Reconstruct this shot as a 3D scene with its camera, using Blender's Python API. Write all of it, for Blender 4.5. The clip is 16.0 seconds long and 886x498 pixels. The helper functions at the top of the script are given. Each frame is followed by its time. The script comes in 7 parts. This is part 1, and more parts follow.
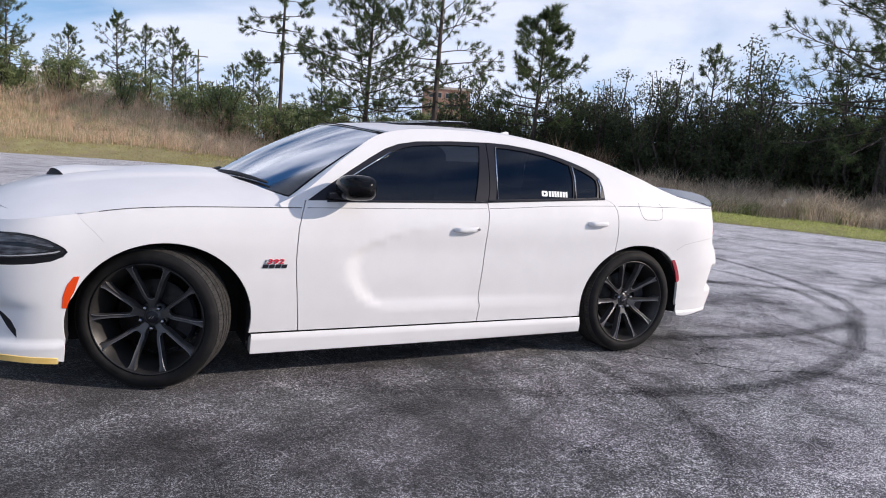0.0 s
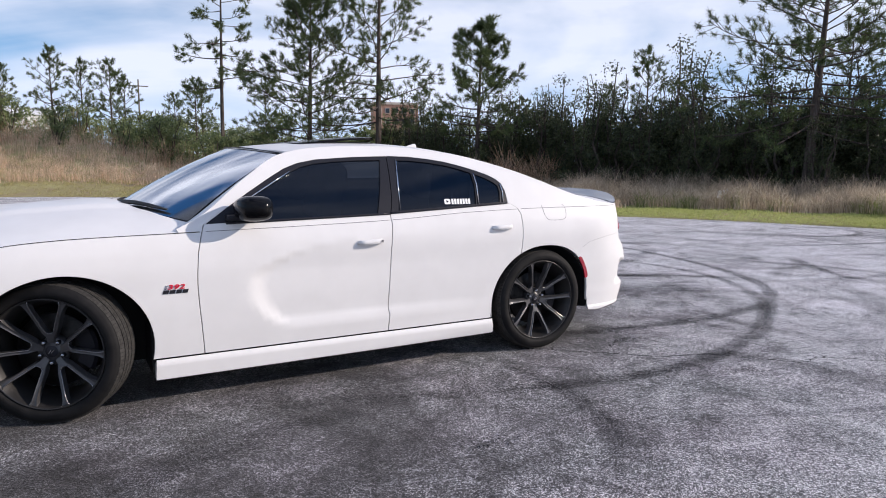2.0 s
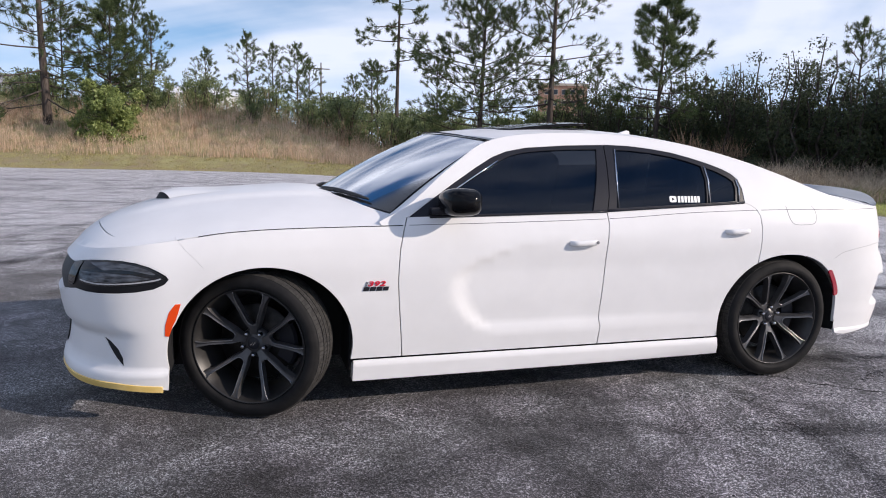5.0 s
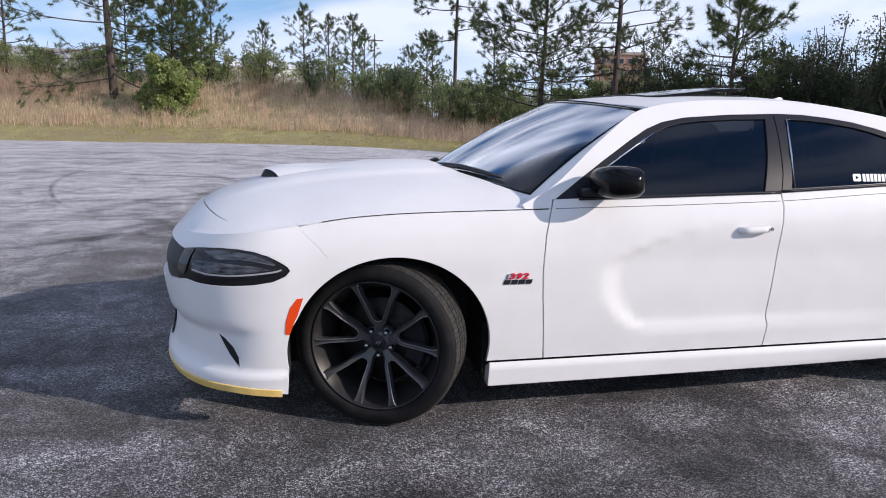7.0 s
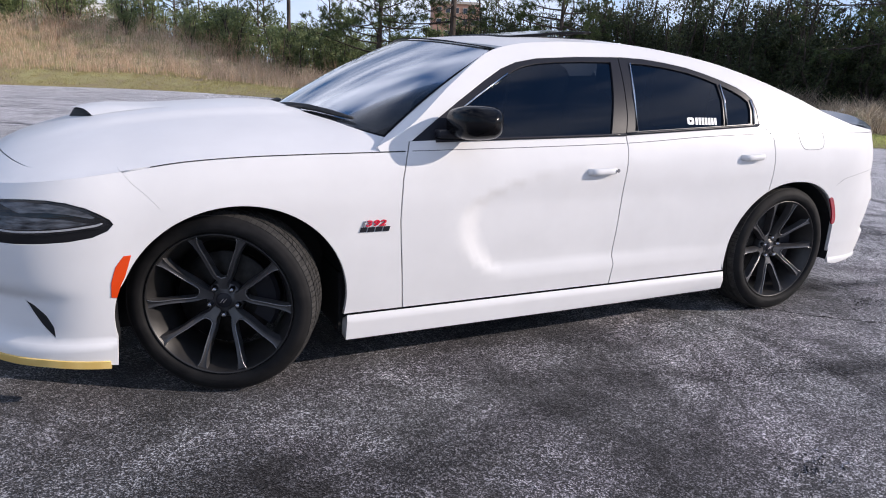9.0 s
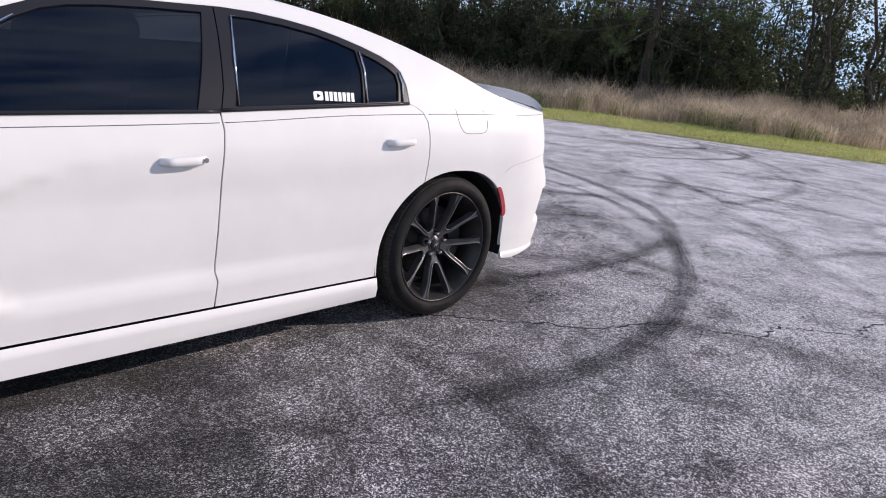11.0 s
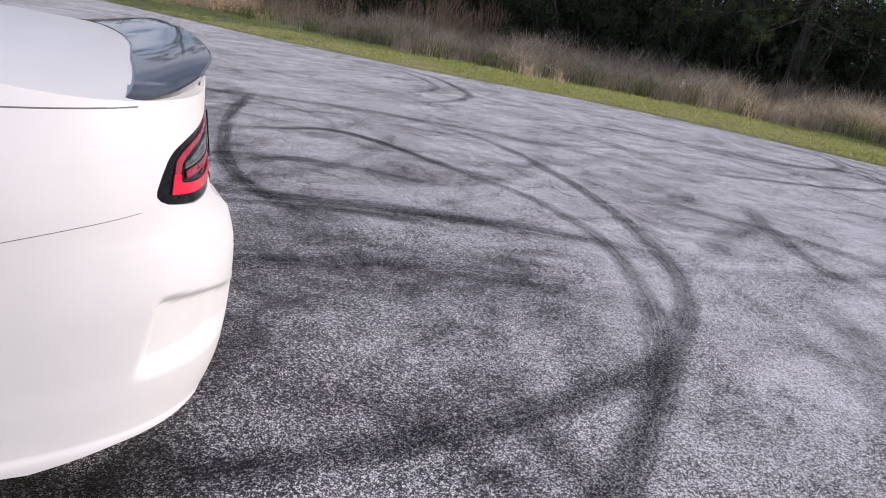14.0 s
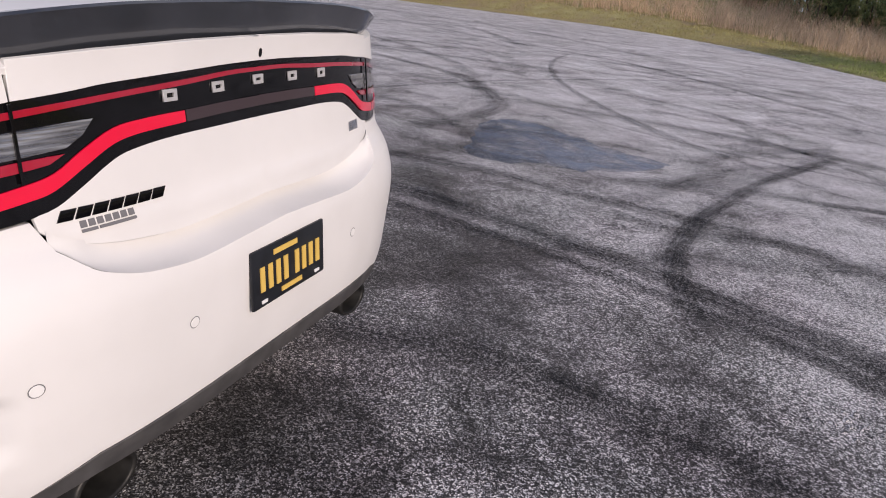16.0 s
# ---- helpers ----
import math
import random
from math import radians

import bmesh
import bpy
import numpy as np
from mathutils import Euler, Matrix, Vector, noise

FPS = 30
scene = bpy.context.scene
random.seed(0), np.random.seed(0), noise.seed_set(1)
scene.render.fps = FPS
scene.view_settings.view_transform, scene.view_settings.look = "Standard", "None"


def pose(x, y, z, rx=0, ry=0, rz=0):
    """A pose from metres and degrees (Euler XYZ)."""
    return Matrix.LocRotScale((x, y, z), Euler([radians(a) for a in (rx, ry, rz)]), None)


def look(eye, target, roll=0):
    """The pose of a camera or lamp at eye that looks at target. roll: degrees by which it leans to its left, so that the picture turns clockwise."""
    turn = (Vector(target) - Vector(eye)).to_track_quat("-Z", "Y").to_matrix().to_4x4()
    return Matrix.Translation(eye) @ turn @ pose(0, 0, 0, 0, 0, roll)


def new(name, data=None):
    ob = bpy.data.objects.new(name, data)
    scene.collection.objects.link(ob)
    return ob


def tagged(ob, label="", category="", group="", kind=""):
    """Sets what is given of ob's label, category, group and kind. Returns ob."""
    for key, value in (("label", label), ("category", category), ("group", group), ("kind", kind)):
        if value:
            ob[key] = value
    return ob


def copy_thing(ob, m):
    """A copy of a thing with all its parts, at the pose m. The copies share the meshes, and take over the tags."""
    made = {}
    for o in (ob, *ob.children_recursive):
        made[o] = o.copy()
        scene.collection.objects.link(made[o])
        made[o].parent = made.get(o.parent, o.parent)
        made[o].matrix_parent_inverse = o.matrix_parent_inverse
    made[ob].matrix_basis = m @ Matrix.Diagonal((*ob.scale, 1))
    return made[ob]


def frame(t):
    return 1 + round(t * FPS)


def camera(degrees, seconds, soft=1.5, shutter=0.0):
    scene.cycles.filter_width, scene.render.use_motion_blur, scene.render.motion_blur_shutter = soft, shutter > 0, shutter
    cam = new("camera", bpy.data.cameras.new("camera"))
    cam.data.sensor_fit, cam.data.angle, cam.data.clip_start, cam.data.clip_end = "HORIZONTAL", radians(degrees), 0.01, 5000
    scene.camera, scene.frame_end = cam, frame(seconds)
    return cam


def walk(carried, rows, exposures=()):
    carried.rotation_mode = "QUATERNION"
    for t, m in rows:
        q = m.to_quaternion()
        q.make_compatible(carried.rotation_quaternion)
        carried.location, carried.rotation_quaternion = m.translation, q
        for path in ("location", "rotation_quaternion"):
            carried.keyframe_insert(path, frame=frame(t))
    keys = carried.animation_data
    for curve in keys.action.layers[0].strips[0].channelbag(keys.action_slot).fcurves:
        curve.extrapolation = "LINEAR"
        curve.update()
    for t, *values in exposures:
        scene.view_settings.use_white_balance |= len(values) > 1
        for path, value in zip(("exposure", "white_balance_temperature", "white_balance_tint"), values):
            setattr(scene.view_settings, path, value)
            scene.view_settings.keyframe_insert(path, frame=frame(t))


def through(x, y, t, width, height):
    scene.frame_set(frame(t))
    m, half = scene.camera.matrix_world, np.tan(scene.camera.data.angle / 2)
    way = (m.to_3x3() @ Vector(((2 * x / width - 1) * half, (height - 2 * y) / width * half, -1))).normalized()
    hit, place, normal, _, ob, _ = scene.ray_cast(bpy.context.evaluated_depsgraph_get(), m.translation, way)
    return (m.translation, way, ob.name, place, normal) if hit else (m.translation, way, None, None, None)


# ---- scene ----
from mathutils import geometry

cam = camera(66.5, 16.0, soft=1.0)
PATH = [
    (0, (-0.196, -4.482, 1.293), (0.689, -2.711, 1.014), 4.2),
    (0.5, (-0.12, -4.582, 1.314), (0.798, -2.822, 1.069), 0.5),
    (1, (0.0, -4.675, 1.311), (0.993, -2.953, 1.09), 0.5),
    (1.5, (0.043, -4.763, 1.307), (1.039, -3.044, 1.08), 0.3),
    (2, (0.049, -4.741, 1.302), (1.04, -3.02, 1.066), 0.4),
    (2.5, (-0.028, -4.668, 1.313), (0.969, -2.946, 1.102), 0.8),
    (3, (-0.124, -4.596, 1.326), (0.85, -2.858, 1.153), 1.2),
    (3.5, (-0.19, -4.57, 1.324), (0.731, -2.801, 1.164), 1.2),
    (4, (-0.133, -4.473, 1.311), (0.712, -2.67, 1.127), 1.0),
    (4.5, (0.001, -4.296, 1.322), (0.721, -2.445, 1.09), 1.1),
    (5, (-0.028, -4.195, 1.341), (0.531, -2.298, 1.045), 1.5),
    (5.2, (-0.082, -4.138, 1.351), (0.431, -2.232, 1.027), 1.8),
    (7.3, (-0.33, -3.567, 1.311), (0.083, -1.649, 0.922), 1.2),
    (7.5, (-0.327, -3.518, 1.301), (0.145, -1.616, 0.901), 1.0),
    (8, (-0.353, -3.496, 1.296), (0.246, -1.64, 0.854), 1.0),
    (8.2, (-0.409, -3.498, 1.292), (0.236, -1.662, 0.833), 1.2),
    (10.3, (0.156, -3.283, 1.259), (1.359, -1.779, 0.718), 5.1),
    (10.5, (0.283, -3.228, 1.279), (1.543, -1.771, 0.741), 5.3),
    (11, (0.726, -3.213, 1.294), (2.099, -1.866, 0.745), 6.1),
    (11.5, (1.162, -3.18, 1.263), (2.605, -1.929, 0.669), 6.9),
    (12, (1.665, -3.049, 1.275), (3.125, -1.841, 0.634), 7.9),
    (12.5, (2.151, -2.912, 1.307), (3.572, -1.659, 0.665), 8.6),
    (13, (2.632, -2.697, 1.322), (3.978, -1.356, 0.697), 9.4),
    (13.5, (3.149, -2.556, 1.325), (4.401, -1.128, 0.699), 10.0),
    (14, (3.599, -2.333, 1.314), (4.676, -0.779, 0.659), 9.6),
    (14.5, (4.061, -2.123, 1.298), (4.779, -0.39, 0.605), 7.8),
    (15, (4.438, -1.771, 1.215), (4.664, 0.07, 0.468), 6.1),
    (15.5, (4.782, -1.499, 1.217), (4.543, 0.328, 0.438), 5.6),
    (16, (4.999, -1.229, 1.219), (4.348, 0.511, 0.476), 6.0),
]
walk(cam, [(t, look(eye, target, roll)) for t, eye, target, roll in PATH], exposures=[(0, -0.06, 6690, 13), (5, -0.04, 6740, 13), (8, -0.03, 6520, 13), (12, -0.06, 6850, 16), (13.5, -0.13, 6800, 16), (14.5, -0.42, 6780, 15), (15, -0.46, 6920, 16), (16, -0.45, 7150, 17)])

# ---- light: low winter sun from the car's rear left, thin cloud ----
SUN = Vector((0.78, -0.49, 0.41)).normalized()
world = bpy.data.worlds.new("world")
scene.world = world
world.use_nodes = True


def link(tree, *pairs):
    for a, b in pairs:
        tree.links.new(a, b)


def build_sky():
    t = world.node_tree
    n = t.nodes
    n.clear()
    out, bg = n.new("ShaderNodeOutputWorld"), n.new("ShaderNodeBackground")
    sky = n.new("ShaderNodeTexSky")
    sky.sky_type, sky.sun_disc = "NISHITA", False
    sky.sun_elevation = math.asin(SUN.z)
    sky.sun_rotation = math.atan2(SUN.x, SUN.y)
    sky.dust_density, sky.ozone_density = 0.2, 6.0
    co, mp = n.new("ShaderNodeTexCoord"), n.new("ShaderNodeMapping")
    mp.inputs["Scale"].default_value = (1.0, 1.0, 3.2)
    mp.inputs["Rotation"].default_value = (0.10, 0.16, 0.5)
    big, fine = n.new("ShaderNodeTexNoise"), n.new("ShaderNodeTexNoise")
    big.inputs["Scale"].default_value, big.inputs["Detail"].default_value = 1.5, 6
    big.inputs["Distortion"].default_value = 0.6
    fine.inputs["Scale"].default_value, fine.inputs["Detail"].default_value = 5.5, 8
    add = n.new("ShaderNodeMath")
    add.operation = "MULTIPLY_ADD"
    add.inputs[1].default_value = 0.30
    ramp = n.new("ShaderNodeValToRGB")
    ramp.color_ramp.elements[0].position, ramp.color_ramp.elements[1].position = 0.54, 0.79
    mix = n.new("ShaderNodeMix")
    mix.data_type = "RGBA"
    mix.inputs["B"].default_value = (11.4, 12.2, 14.2, 1)
    # pale haze towards the horizon all round
    sep, low, haze = n.new("ShaderNodeSeparateXYZ"), n.new("ShaderNodeMapRange"), n.new("ShaderNodeMix")
    low.inputs["From Min"].default_value, low.inputs["From Max"].default_value = 0.0, 0.40
    low.inputs["To Min"].default_value, low.inputs["To Max"].default_value = 0.78, 0.0
    low.interpolation_type = "SMOOTHSTEP"
    haze.data_type = "RGBA"
    haze.inputs["B"].default_value = (6.8, 9.6, 13.8, 1)
    vivid = n.new("ShaderNodeHueSaturation")
    vivid.inputs["Saturation"].default_value, vivid.inputs["Value"].default_value = 1.20, 1.0
    cover = n.new("ShaderNodeMath")
    cover.operation = "MULTIPLY"
    cover.inputs[1].default_value = 0.8
    # the thin cloud lies low; overhead the sky is clearer
    clear = n.new("ShaderNodeMapRange")
    clear.interpolation_type = "SMOOTHSTEP"
    clear.inputs["From Min"].default_value, clear.inputs["From Max"].default_value = 0.42, 0.85
    clear.inputs["To Min"].default_value, clear.inputs["To Max"].default_value = 0.8, 0.70
    link(t, (sep.outputs[2], clear.inputs["Value"]), (clear.outputs[0], cover.inputs[1]))
    link(t, (co.outputs["Generated"], mp.inputs["Vector"]), (mp.outputs["Vector"], big.inputs["Vector"]), (mp.outputs["Vector"], fine.inputs["Vector"]),
         (fine.outputs["Fac"], add.inputs[0]), (big.outputs["Fac"], add.inputs[2]), (add.outputs[0], ramp.inputs["Fac"]),
         (ramp.outputs["Color"], cover.inputs[0]), (cover.outputs[0], mix.inputs["Factor"]), (haze.outputs["Result"], vivid.inputs["Color"]), (vivid.outputs["Color"], mix.inputs["A"]),
         (co.outputs["Generated"], sep.inputs[0]), (sep.outputs[2], low.inputs["Value"]), (low.outputs[0], haze.inputs["Factor"]), (sky.outputs["Color"], haze.inputs["A"]),
         (mix.outputs["Result"], bg.inputs["Color"]), (bg.outputs[0], out.inputs["Surface"]))
    # strength raised towards the zenith, out of view, added to brighten upward faces
    zenith_gain = n.new("ShaderNodeMapRange")
    zenith_gain.interpolation_type = "SMOOTHSTEP"
    for k, v in (("From Min", 0.28), ("From Max", 0.90), ("To Min", 0.086), ("To Max", 0.150)):
        zenith_gain.inputs[k].default_value = v
    link(t, (sep.outputs[2], zenith_gain.inputs["Value"]), (zenith_gain.outputs[0], bg.inputs["Strength"]))


build_sky()
sun = bpy.data.lights.new("sun", "SUN")
sun.energy, sun.angle, sun.color = 4.35, radians(0.6), (1.0, 0.905, 0.815)
sun_lamp = new("sun", sun)
sun_lamp.matrix_world = look((0, 0, 30), Vector((0, 0, 30)) - SUN)


# ---- materials ----
def material(name, colour, rough=0.5, metal=0.0, coat=0.0, spec=0.5):
    m = bpy.data.materials.new(name)
    m.use_nodes = True
    b = m.node_tree.nodes["Principled BSDF"]
    b.inputs["Base Color"].default_value = (*colour, 1)
    b.inputs["Roughness"].default_value, b.inputs["Metallic"].default_value = rough, metal
    b.inputs["Coat Weight"].default_value, b.inputs["Coat Roughness"].default_value = coat, 0.04
    b.inputs["Specular IOR Level"].default_value = spec
    return m


def varied(m, colours, scale, detail=4, stretch=(1, 1, 1), bump=0.0, bump_scale=None, bump_distance=0.01, rough=None, coords="Object", spread=(0.3, 0.7), second=None):
    """Base colour from noise through a ramp, with a bump; second: a coarser noise that shifts the first."""
    t = m.node_tree
    n, b = t.nodes, t.nodes["Principled BSDF"]
    co, mp = n.new("ShaderNodeTexCoord"), n.new("ShaderNodeMapping")
    mp.inputs["Scale"].default_value = stretch
    no, ramp = n.new("ShaderNodeTexNoise"), n.new("ShaderNodeValToRGB")
    no.inputs["Scale"].default_value, no.inputs["Detail"].default_value = scale, detail
    r = ramp.color_ramp
    for i, c in enumerate(colours):
        p = spread[0] + (spread[1] - spread[0]) * i / max(len(colours) - 1, 1)
        e = r.elements[i] if i < 2 else r.elements.new(p)
        e.position, e.color = p, (*c, 1)
    link(t, (co.outputs[coords], mp.inputs["Vector"]), (mp.outputs["Vector"], no.inputs["Vector"]), (ramp.outputs["Color"], b.inputs["Base Color"]))
    if second:
        big, add = n.new("ShaderNodeTexNoise"), n.new("ShaderNodeMath")
        big.inputs["Scale"].default_value, big.inputs["Detail"].default_value = second[0], 3
        add.operation = "MULTIPLY_ADD"
        add.inputs[1].default_value = second[1]
        off = n.new("ShaderNodeMath")
        off.operation = "SUBTRACT"
        off.inputs[1].default_value = 0.5
        link(t, (mp.outputs["Vector"], big.inputs["Vector"]), (big.outputs["Fac"], off.inputs[0]), (off.outputs[0], add.inputs[0]),
             (no.outputs["Fac"], add.inputs[2]), (add.outputs[0], ramp.inputs["Fac"]))
    else:
        link(t, (no.outputs["Fac"], ramp.inputs["Fac"]))
    if bump:
        bn, bp = n.new("ShaderNodeTexNoise"), n.new("ShaderNodeBump")
        bn.inputs["Scale"].default_value, bn.inputs["Detail"].default_value = bump_scale or scale * 3, 3
        bp.inputs["Strength"].default_value, bp.inputs["Distance"].default_value = bump, bump_distance
        link(t, (mp.outputs["Vector"], bn.inputs["Vector"]), (bn.outputs["Fac"], bp.inputs["Height"]), (bp.outputs["Normal"], b.inputs["Normal"]))
    if rough:
        rm = n.new("ShaderNodeMapRange")
        rm.inputs["To Min"].default_value, rm.inputs["To Max"].default_value = rough
        link(t, (no.outputs["Fac"], rm.inputs["Value"]), (rm.outputs[0], b.inputs["Roughness"]))
    return m


def leafy(name, dark, light, rough=0.55, glow=0.25):
    """Foliage: each leaf or clump its own tone, with light coming through."""
    m = material(name, dark, rough, spec=0.3)
    t = m.node_tree
    n, b = t.nodes, t.nodes["Principled BSDF"]
    geo, ramp = n.new("ShaderNodeNewGeometry"), n.new("ShaderNodeValToRGB")
    ramp.color_ramp.elements[0].color, ramp.color_ramp.elements[1].color = (*dark, 1), (*light, 1)
    tr, mix = n.new("ShaderNodeBsdfTranslucent"), n.new("ShaderNodeMixShader")
    mix.inputs[0].default_value = glow
    link(t, (geo.outputs["Random Per Island"], ramp.inputs["Fac"]), (ramp.outputs["Color"], b.inputs["Base Color"]), (ramp.outputs["Color"], tr.inputs["Color"]),
         (b.outputs[0], mix.inputs[1]), (tr.outputs[0], mix.inputs[2]), (mix.outputs[0], n["Material Output"].inputs["Surface"]))
    return m


def glassy(name, tint, rough=0.02, through=1.0):
    m = material(name, tint, rough)
    b = m.node_tree.nodes["Principled BSDF"]
    b.inputs["Transmission Weight"].default_value, b.inputs["IOR"].default_value = through, 1.5
    return m


WHITE = material("white_car_paint", (0.80, 0.79, 0.785), 0.42, coat=0.18, spec=0.10)
WHITE.node_tree.nodes["Principled BSDF"].inputs["Coat Roughness"].default_value = 0.13
varied(WHITE, [(0.725, 0.718, 0.716), (0.752, 0.745, 0.743)], 6, 3, spread=(0.35, 0.65))
BLACK = material("gloss_black", (0.004, 0.004, 0.005), 0.06, spec=0.3)
SATIN = material("satin_black_trim", (0.018, 0.018, 0.023), 0.32, spec=0.22)
MATTE = varied(material("matte_black_plastic", (0.02, 0.02, 0.02), 0.65), [(0.015, 0.015, 0.016), (0.03, 0.03, 0.032)], 25, bump=0.15, bump_scale=400, bump_distance=0.001)
# black plastic of the valance, the sunlight on it put into a greyer colour
VALANCE = varied(material("sunlit_black_plastic", (0.06, 0.06, 0.06), 0.55), [(0.045, 0.044, 0.045), (0.085, 0.082, 0.083)], 20, bump=0.15, bump_scale=300, bump_distance=0.001)
PIPE = varied(material("sooty_pipe_metal", (0.02, 0.02, 0.02), 0.5, 0.4), [(0.012, 0.012, 0.012), (0.030, 0.029, 0.028)], 30)
DARK = material("dark_underside", (0.006, 0.006, 0.007), 0.8)
MIRROR_BLACK = material("mirror_housing_black", (0.005, 0.005, 0.006), 0.14, spec=0.16)
SPOILER = varied(material("satin_black_spoiler", (0.03, 0.033, 0.04), 0.30, coat=0.9), [(0.026, 0.029, 0.036), (0.036, 0.04, 0.05)], 8, spread=(0.3, 0.7))
TINT = glassy("tinted_side_glass", (0.006, 0.011, 0.024), 0.02, 0.55)
TINT.node_tree.nodes["Principled BSDF"].inputs["IOR"].default_value = 1.40
SCREEN = glassy("windscreen_glass", (0.055, 0.060, 0.066), 0.09, 0.7)
SCREEN.node_tree.nodes["Principled BSDF"].inputs["IOR"].default_value = 1.25
SCREEN.node_tree.nodes["Principled BSDF"].inputs["Specular IOR Level"].default_value = 0.18
TINT.node_tree.nodes["Principled BSDF"].inputs["Specular IOR Level"].default_value = 0.34
RUBBER = varied(material("tyre_rubber", (0.02, 0.02, 0.02), 0.7, spec=0.14), [(0.009, 0.009, 0.0095), (0.019, 0.018, 0.018)], 14, bump=0.2, bump_scale=250, bump_distance=0.001)
# tread rubber: road dust, and the sun on it put into the paler grey
TREAD = varied(material("dusty_sunlit_tread", (0.05, 0.047, 0.044), 0.8, spec=0.2), [(0.022, 0.021, 0.020), (0.055, 0.052, 0.049)], 40, bump=0.4, bump_scale=300, bump_distance=0.001)
RIM = varied(material("dark_wheel_metal", (0.08, 0.08, 0.085), 0.30, 0.25, coat=0.1), [(0.048, 0.047, 0.049), (0.078, 0.076, 0.078)], 18, rough=(0.24, 0.38))
RIM_EDGE = varied(material("highlit_wheel_edge", (0.2, 0.2, 0.2), 0.25, 0.7, coat=0.2), [(0.16, 0.16, 0.162), (0.25, 0.245, 0.248)], 22, rough=(0.18, 0.30))
BARREL = varied(material("dark_rim_barrel", (0.25, 0.24, 0.24), 0.4, 0.35), [(0.022, 0.021, 0.021), (0.040, 0.038, 0.037)], 12, rough=(0.28, 0.45))
NUT = material("wheel_nut_steel", (0.35, 0.36, 0.38), 0.2, 1.0)
BRAKE = varied(material("brake_iron", (0.06, 0.06, 0.06), 0.45, 0.9), [(0.012, 0.012, 0.012), (0.035, 0.033, 0.032)], 30)
SMOKE_BAND = material("smoked_band", (0.05, 0.035, 0.04), 0.1, spec=0.4)
BEZEL = material("headlight_bezel", (0.010, 0.010, 0.012), 0.32, spec=0.22)
SILVER = material("silver_badge", (0.62, 0.62, 0.63), 0.35, 0.4)
CHROME = material("bright_metal", (0.62, 0.63, 0.65), 0.12, 1.0)
RED_LENS = material("red_lens", (0.80, 0.004, 0.042), 0.10, coat=0.5)
RED_DARK = material("dark_red_lens", (0.36, 0.006, 0.026), 0.08, coat=1.0)
AMBER = material("amber_lens", (0.78, 0.065, 0.006), 0.2, coat=0.4)
CLEAR = varied(material("clear_lens", (0.3, 0.3, 0.31), 0.12, 0.7, coat=0.6), [(0.10, 0.10, 0.105), (0.30, 0.30, 0.31), (0.62, 0.62, 0.63)], 7, 3, (3, 1.2, 22), bump=0.5, bump_scale=12, bump_distance=0.006)
SMOKE = varied(material("smoked_headlight", (0.008, 0.009, 0.011), 0.04, spec=0.5), [(0.002, 0.002, 0.003), (0.012, 0.013, 0.017)], 4, 3, (2, 2, 12), bump=0.12, bump_scale=6, bump_distance=0.01)
GUIDE = material("light_guide_plastic", (0.42, 0.43, 0.45), 0.18, 0.3, coat=0.6)
SMOKE_PALE = varied(material("headlight_inside", (0.02, 0.022, 0.026), 0.12, 0.3, spec=0.4), [(0.006, 0.007, 0.009), (0.14, 0.15, 0.17)], 6, 4, (3, 3, 12), bump=0.3, bump_scale=8, bump_distance=0.008)
YELLOW = varied(material("yellow_guard_strip", (0.75, 0.52, 0.16), 0.45), [(0.70, 0.47, 0.13), (0.82, 0.60, 0.22)], 12)
PAPER = material("white_film", (0.80, 0.80, 0.80), 0.5)
RED_BADGE = material("red_badge", (0.62, 0.02, 0.05), 0.25)
GOLD = material("yellow_print", (0.74, 0.49, 0.12), 0.5)
NAVY = varied(material("dark_plate", (0.010, 0.011, 0.014), 0.4), [(0.007, 0.008, 0.011), (0.014, 0.016, 0.021)], 20)
GREY_PRINT = material("grey_print", (0.16, 0.16, 0.17), 0.5)


# ---- meshes ----
def part(name, verts, faces, mat, parent=None, label="", normals=None, smooth=True):
    me = bpy.data.meshes.new(name)
    me.from_pydata([tuple(map(float, v)) for v in verts], [], [tuple(map(int, f)) for f in faces])
    me.materials.append(mat)
    me.polygons.foreach_set("use_smooth", [smooth] * len(me.polygons))
    me.update()
    if normals is not None:
        me.normals_split_custom_set_from_vertices([tuple(map(float, v)) for v in normals])
    ob = new(name, me)
    if parent is not None:
        ob.parent = parent
    return tagged(ob, label)


def bm_part(name, bm, mat, parent=None, label="", smooth=True, bevel=0.0, segments=2):
    if bevel:
        edges = [e for e in bm.edges if len(e.link_faces) == 2 and e.calc_face_angle(0) > 0.6]
        bmesh.ops.bevel(bm, geom=edges, offset=bevel, segments=segments, affect="EDGES", profile=0.5)
    bmesh.ops.recalc_face_normals(bm, faces=bm.faces)
    me = bpy.data.meshes.new(name)
    bm.to_mesh(me)
    bm.free()
    me.materials.append(mat)
    me.polygons.foreach_set("use_smooth", [smooth] * len(me.polygons))
    if smooth:
        me.set_sharp_from_angle(angle=radians(38))
    ob = new(name, me)
    if parent is not None:
        ob.parent = parent
    return tagged(ob, label)


def thing(name, at, label, category, group=""):
    ob = new(name)
    ob.matrix_world = at if isinstance(at, Matrix) else Matrix.Translation(at)
    ob.empty_display_size = 0.2
    return tagged(ob, label, category, group)


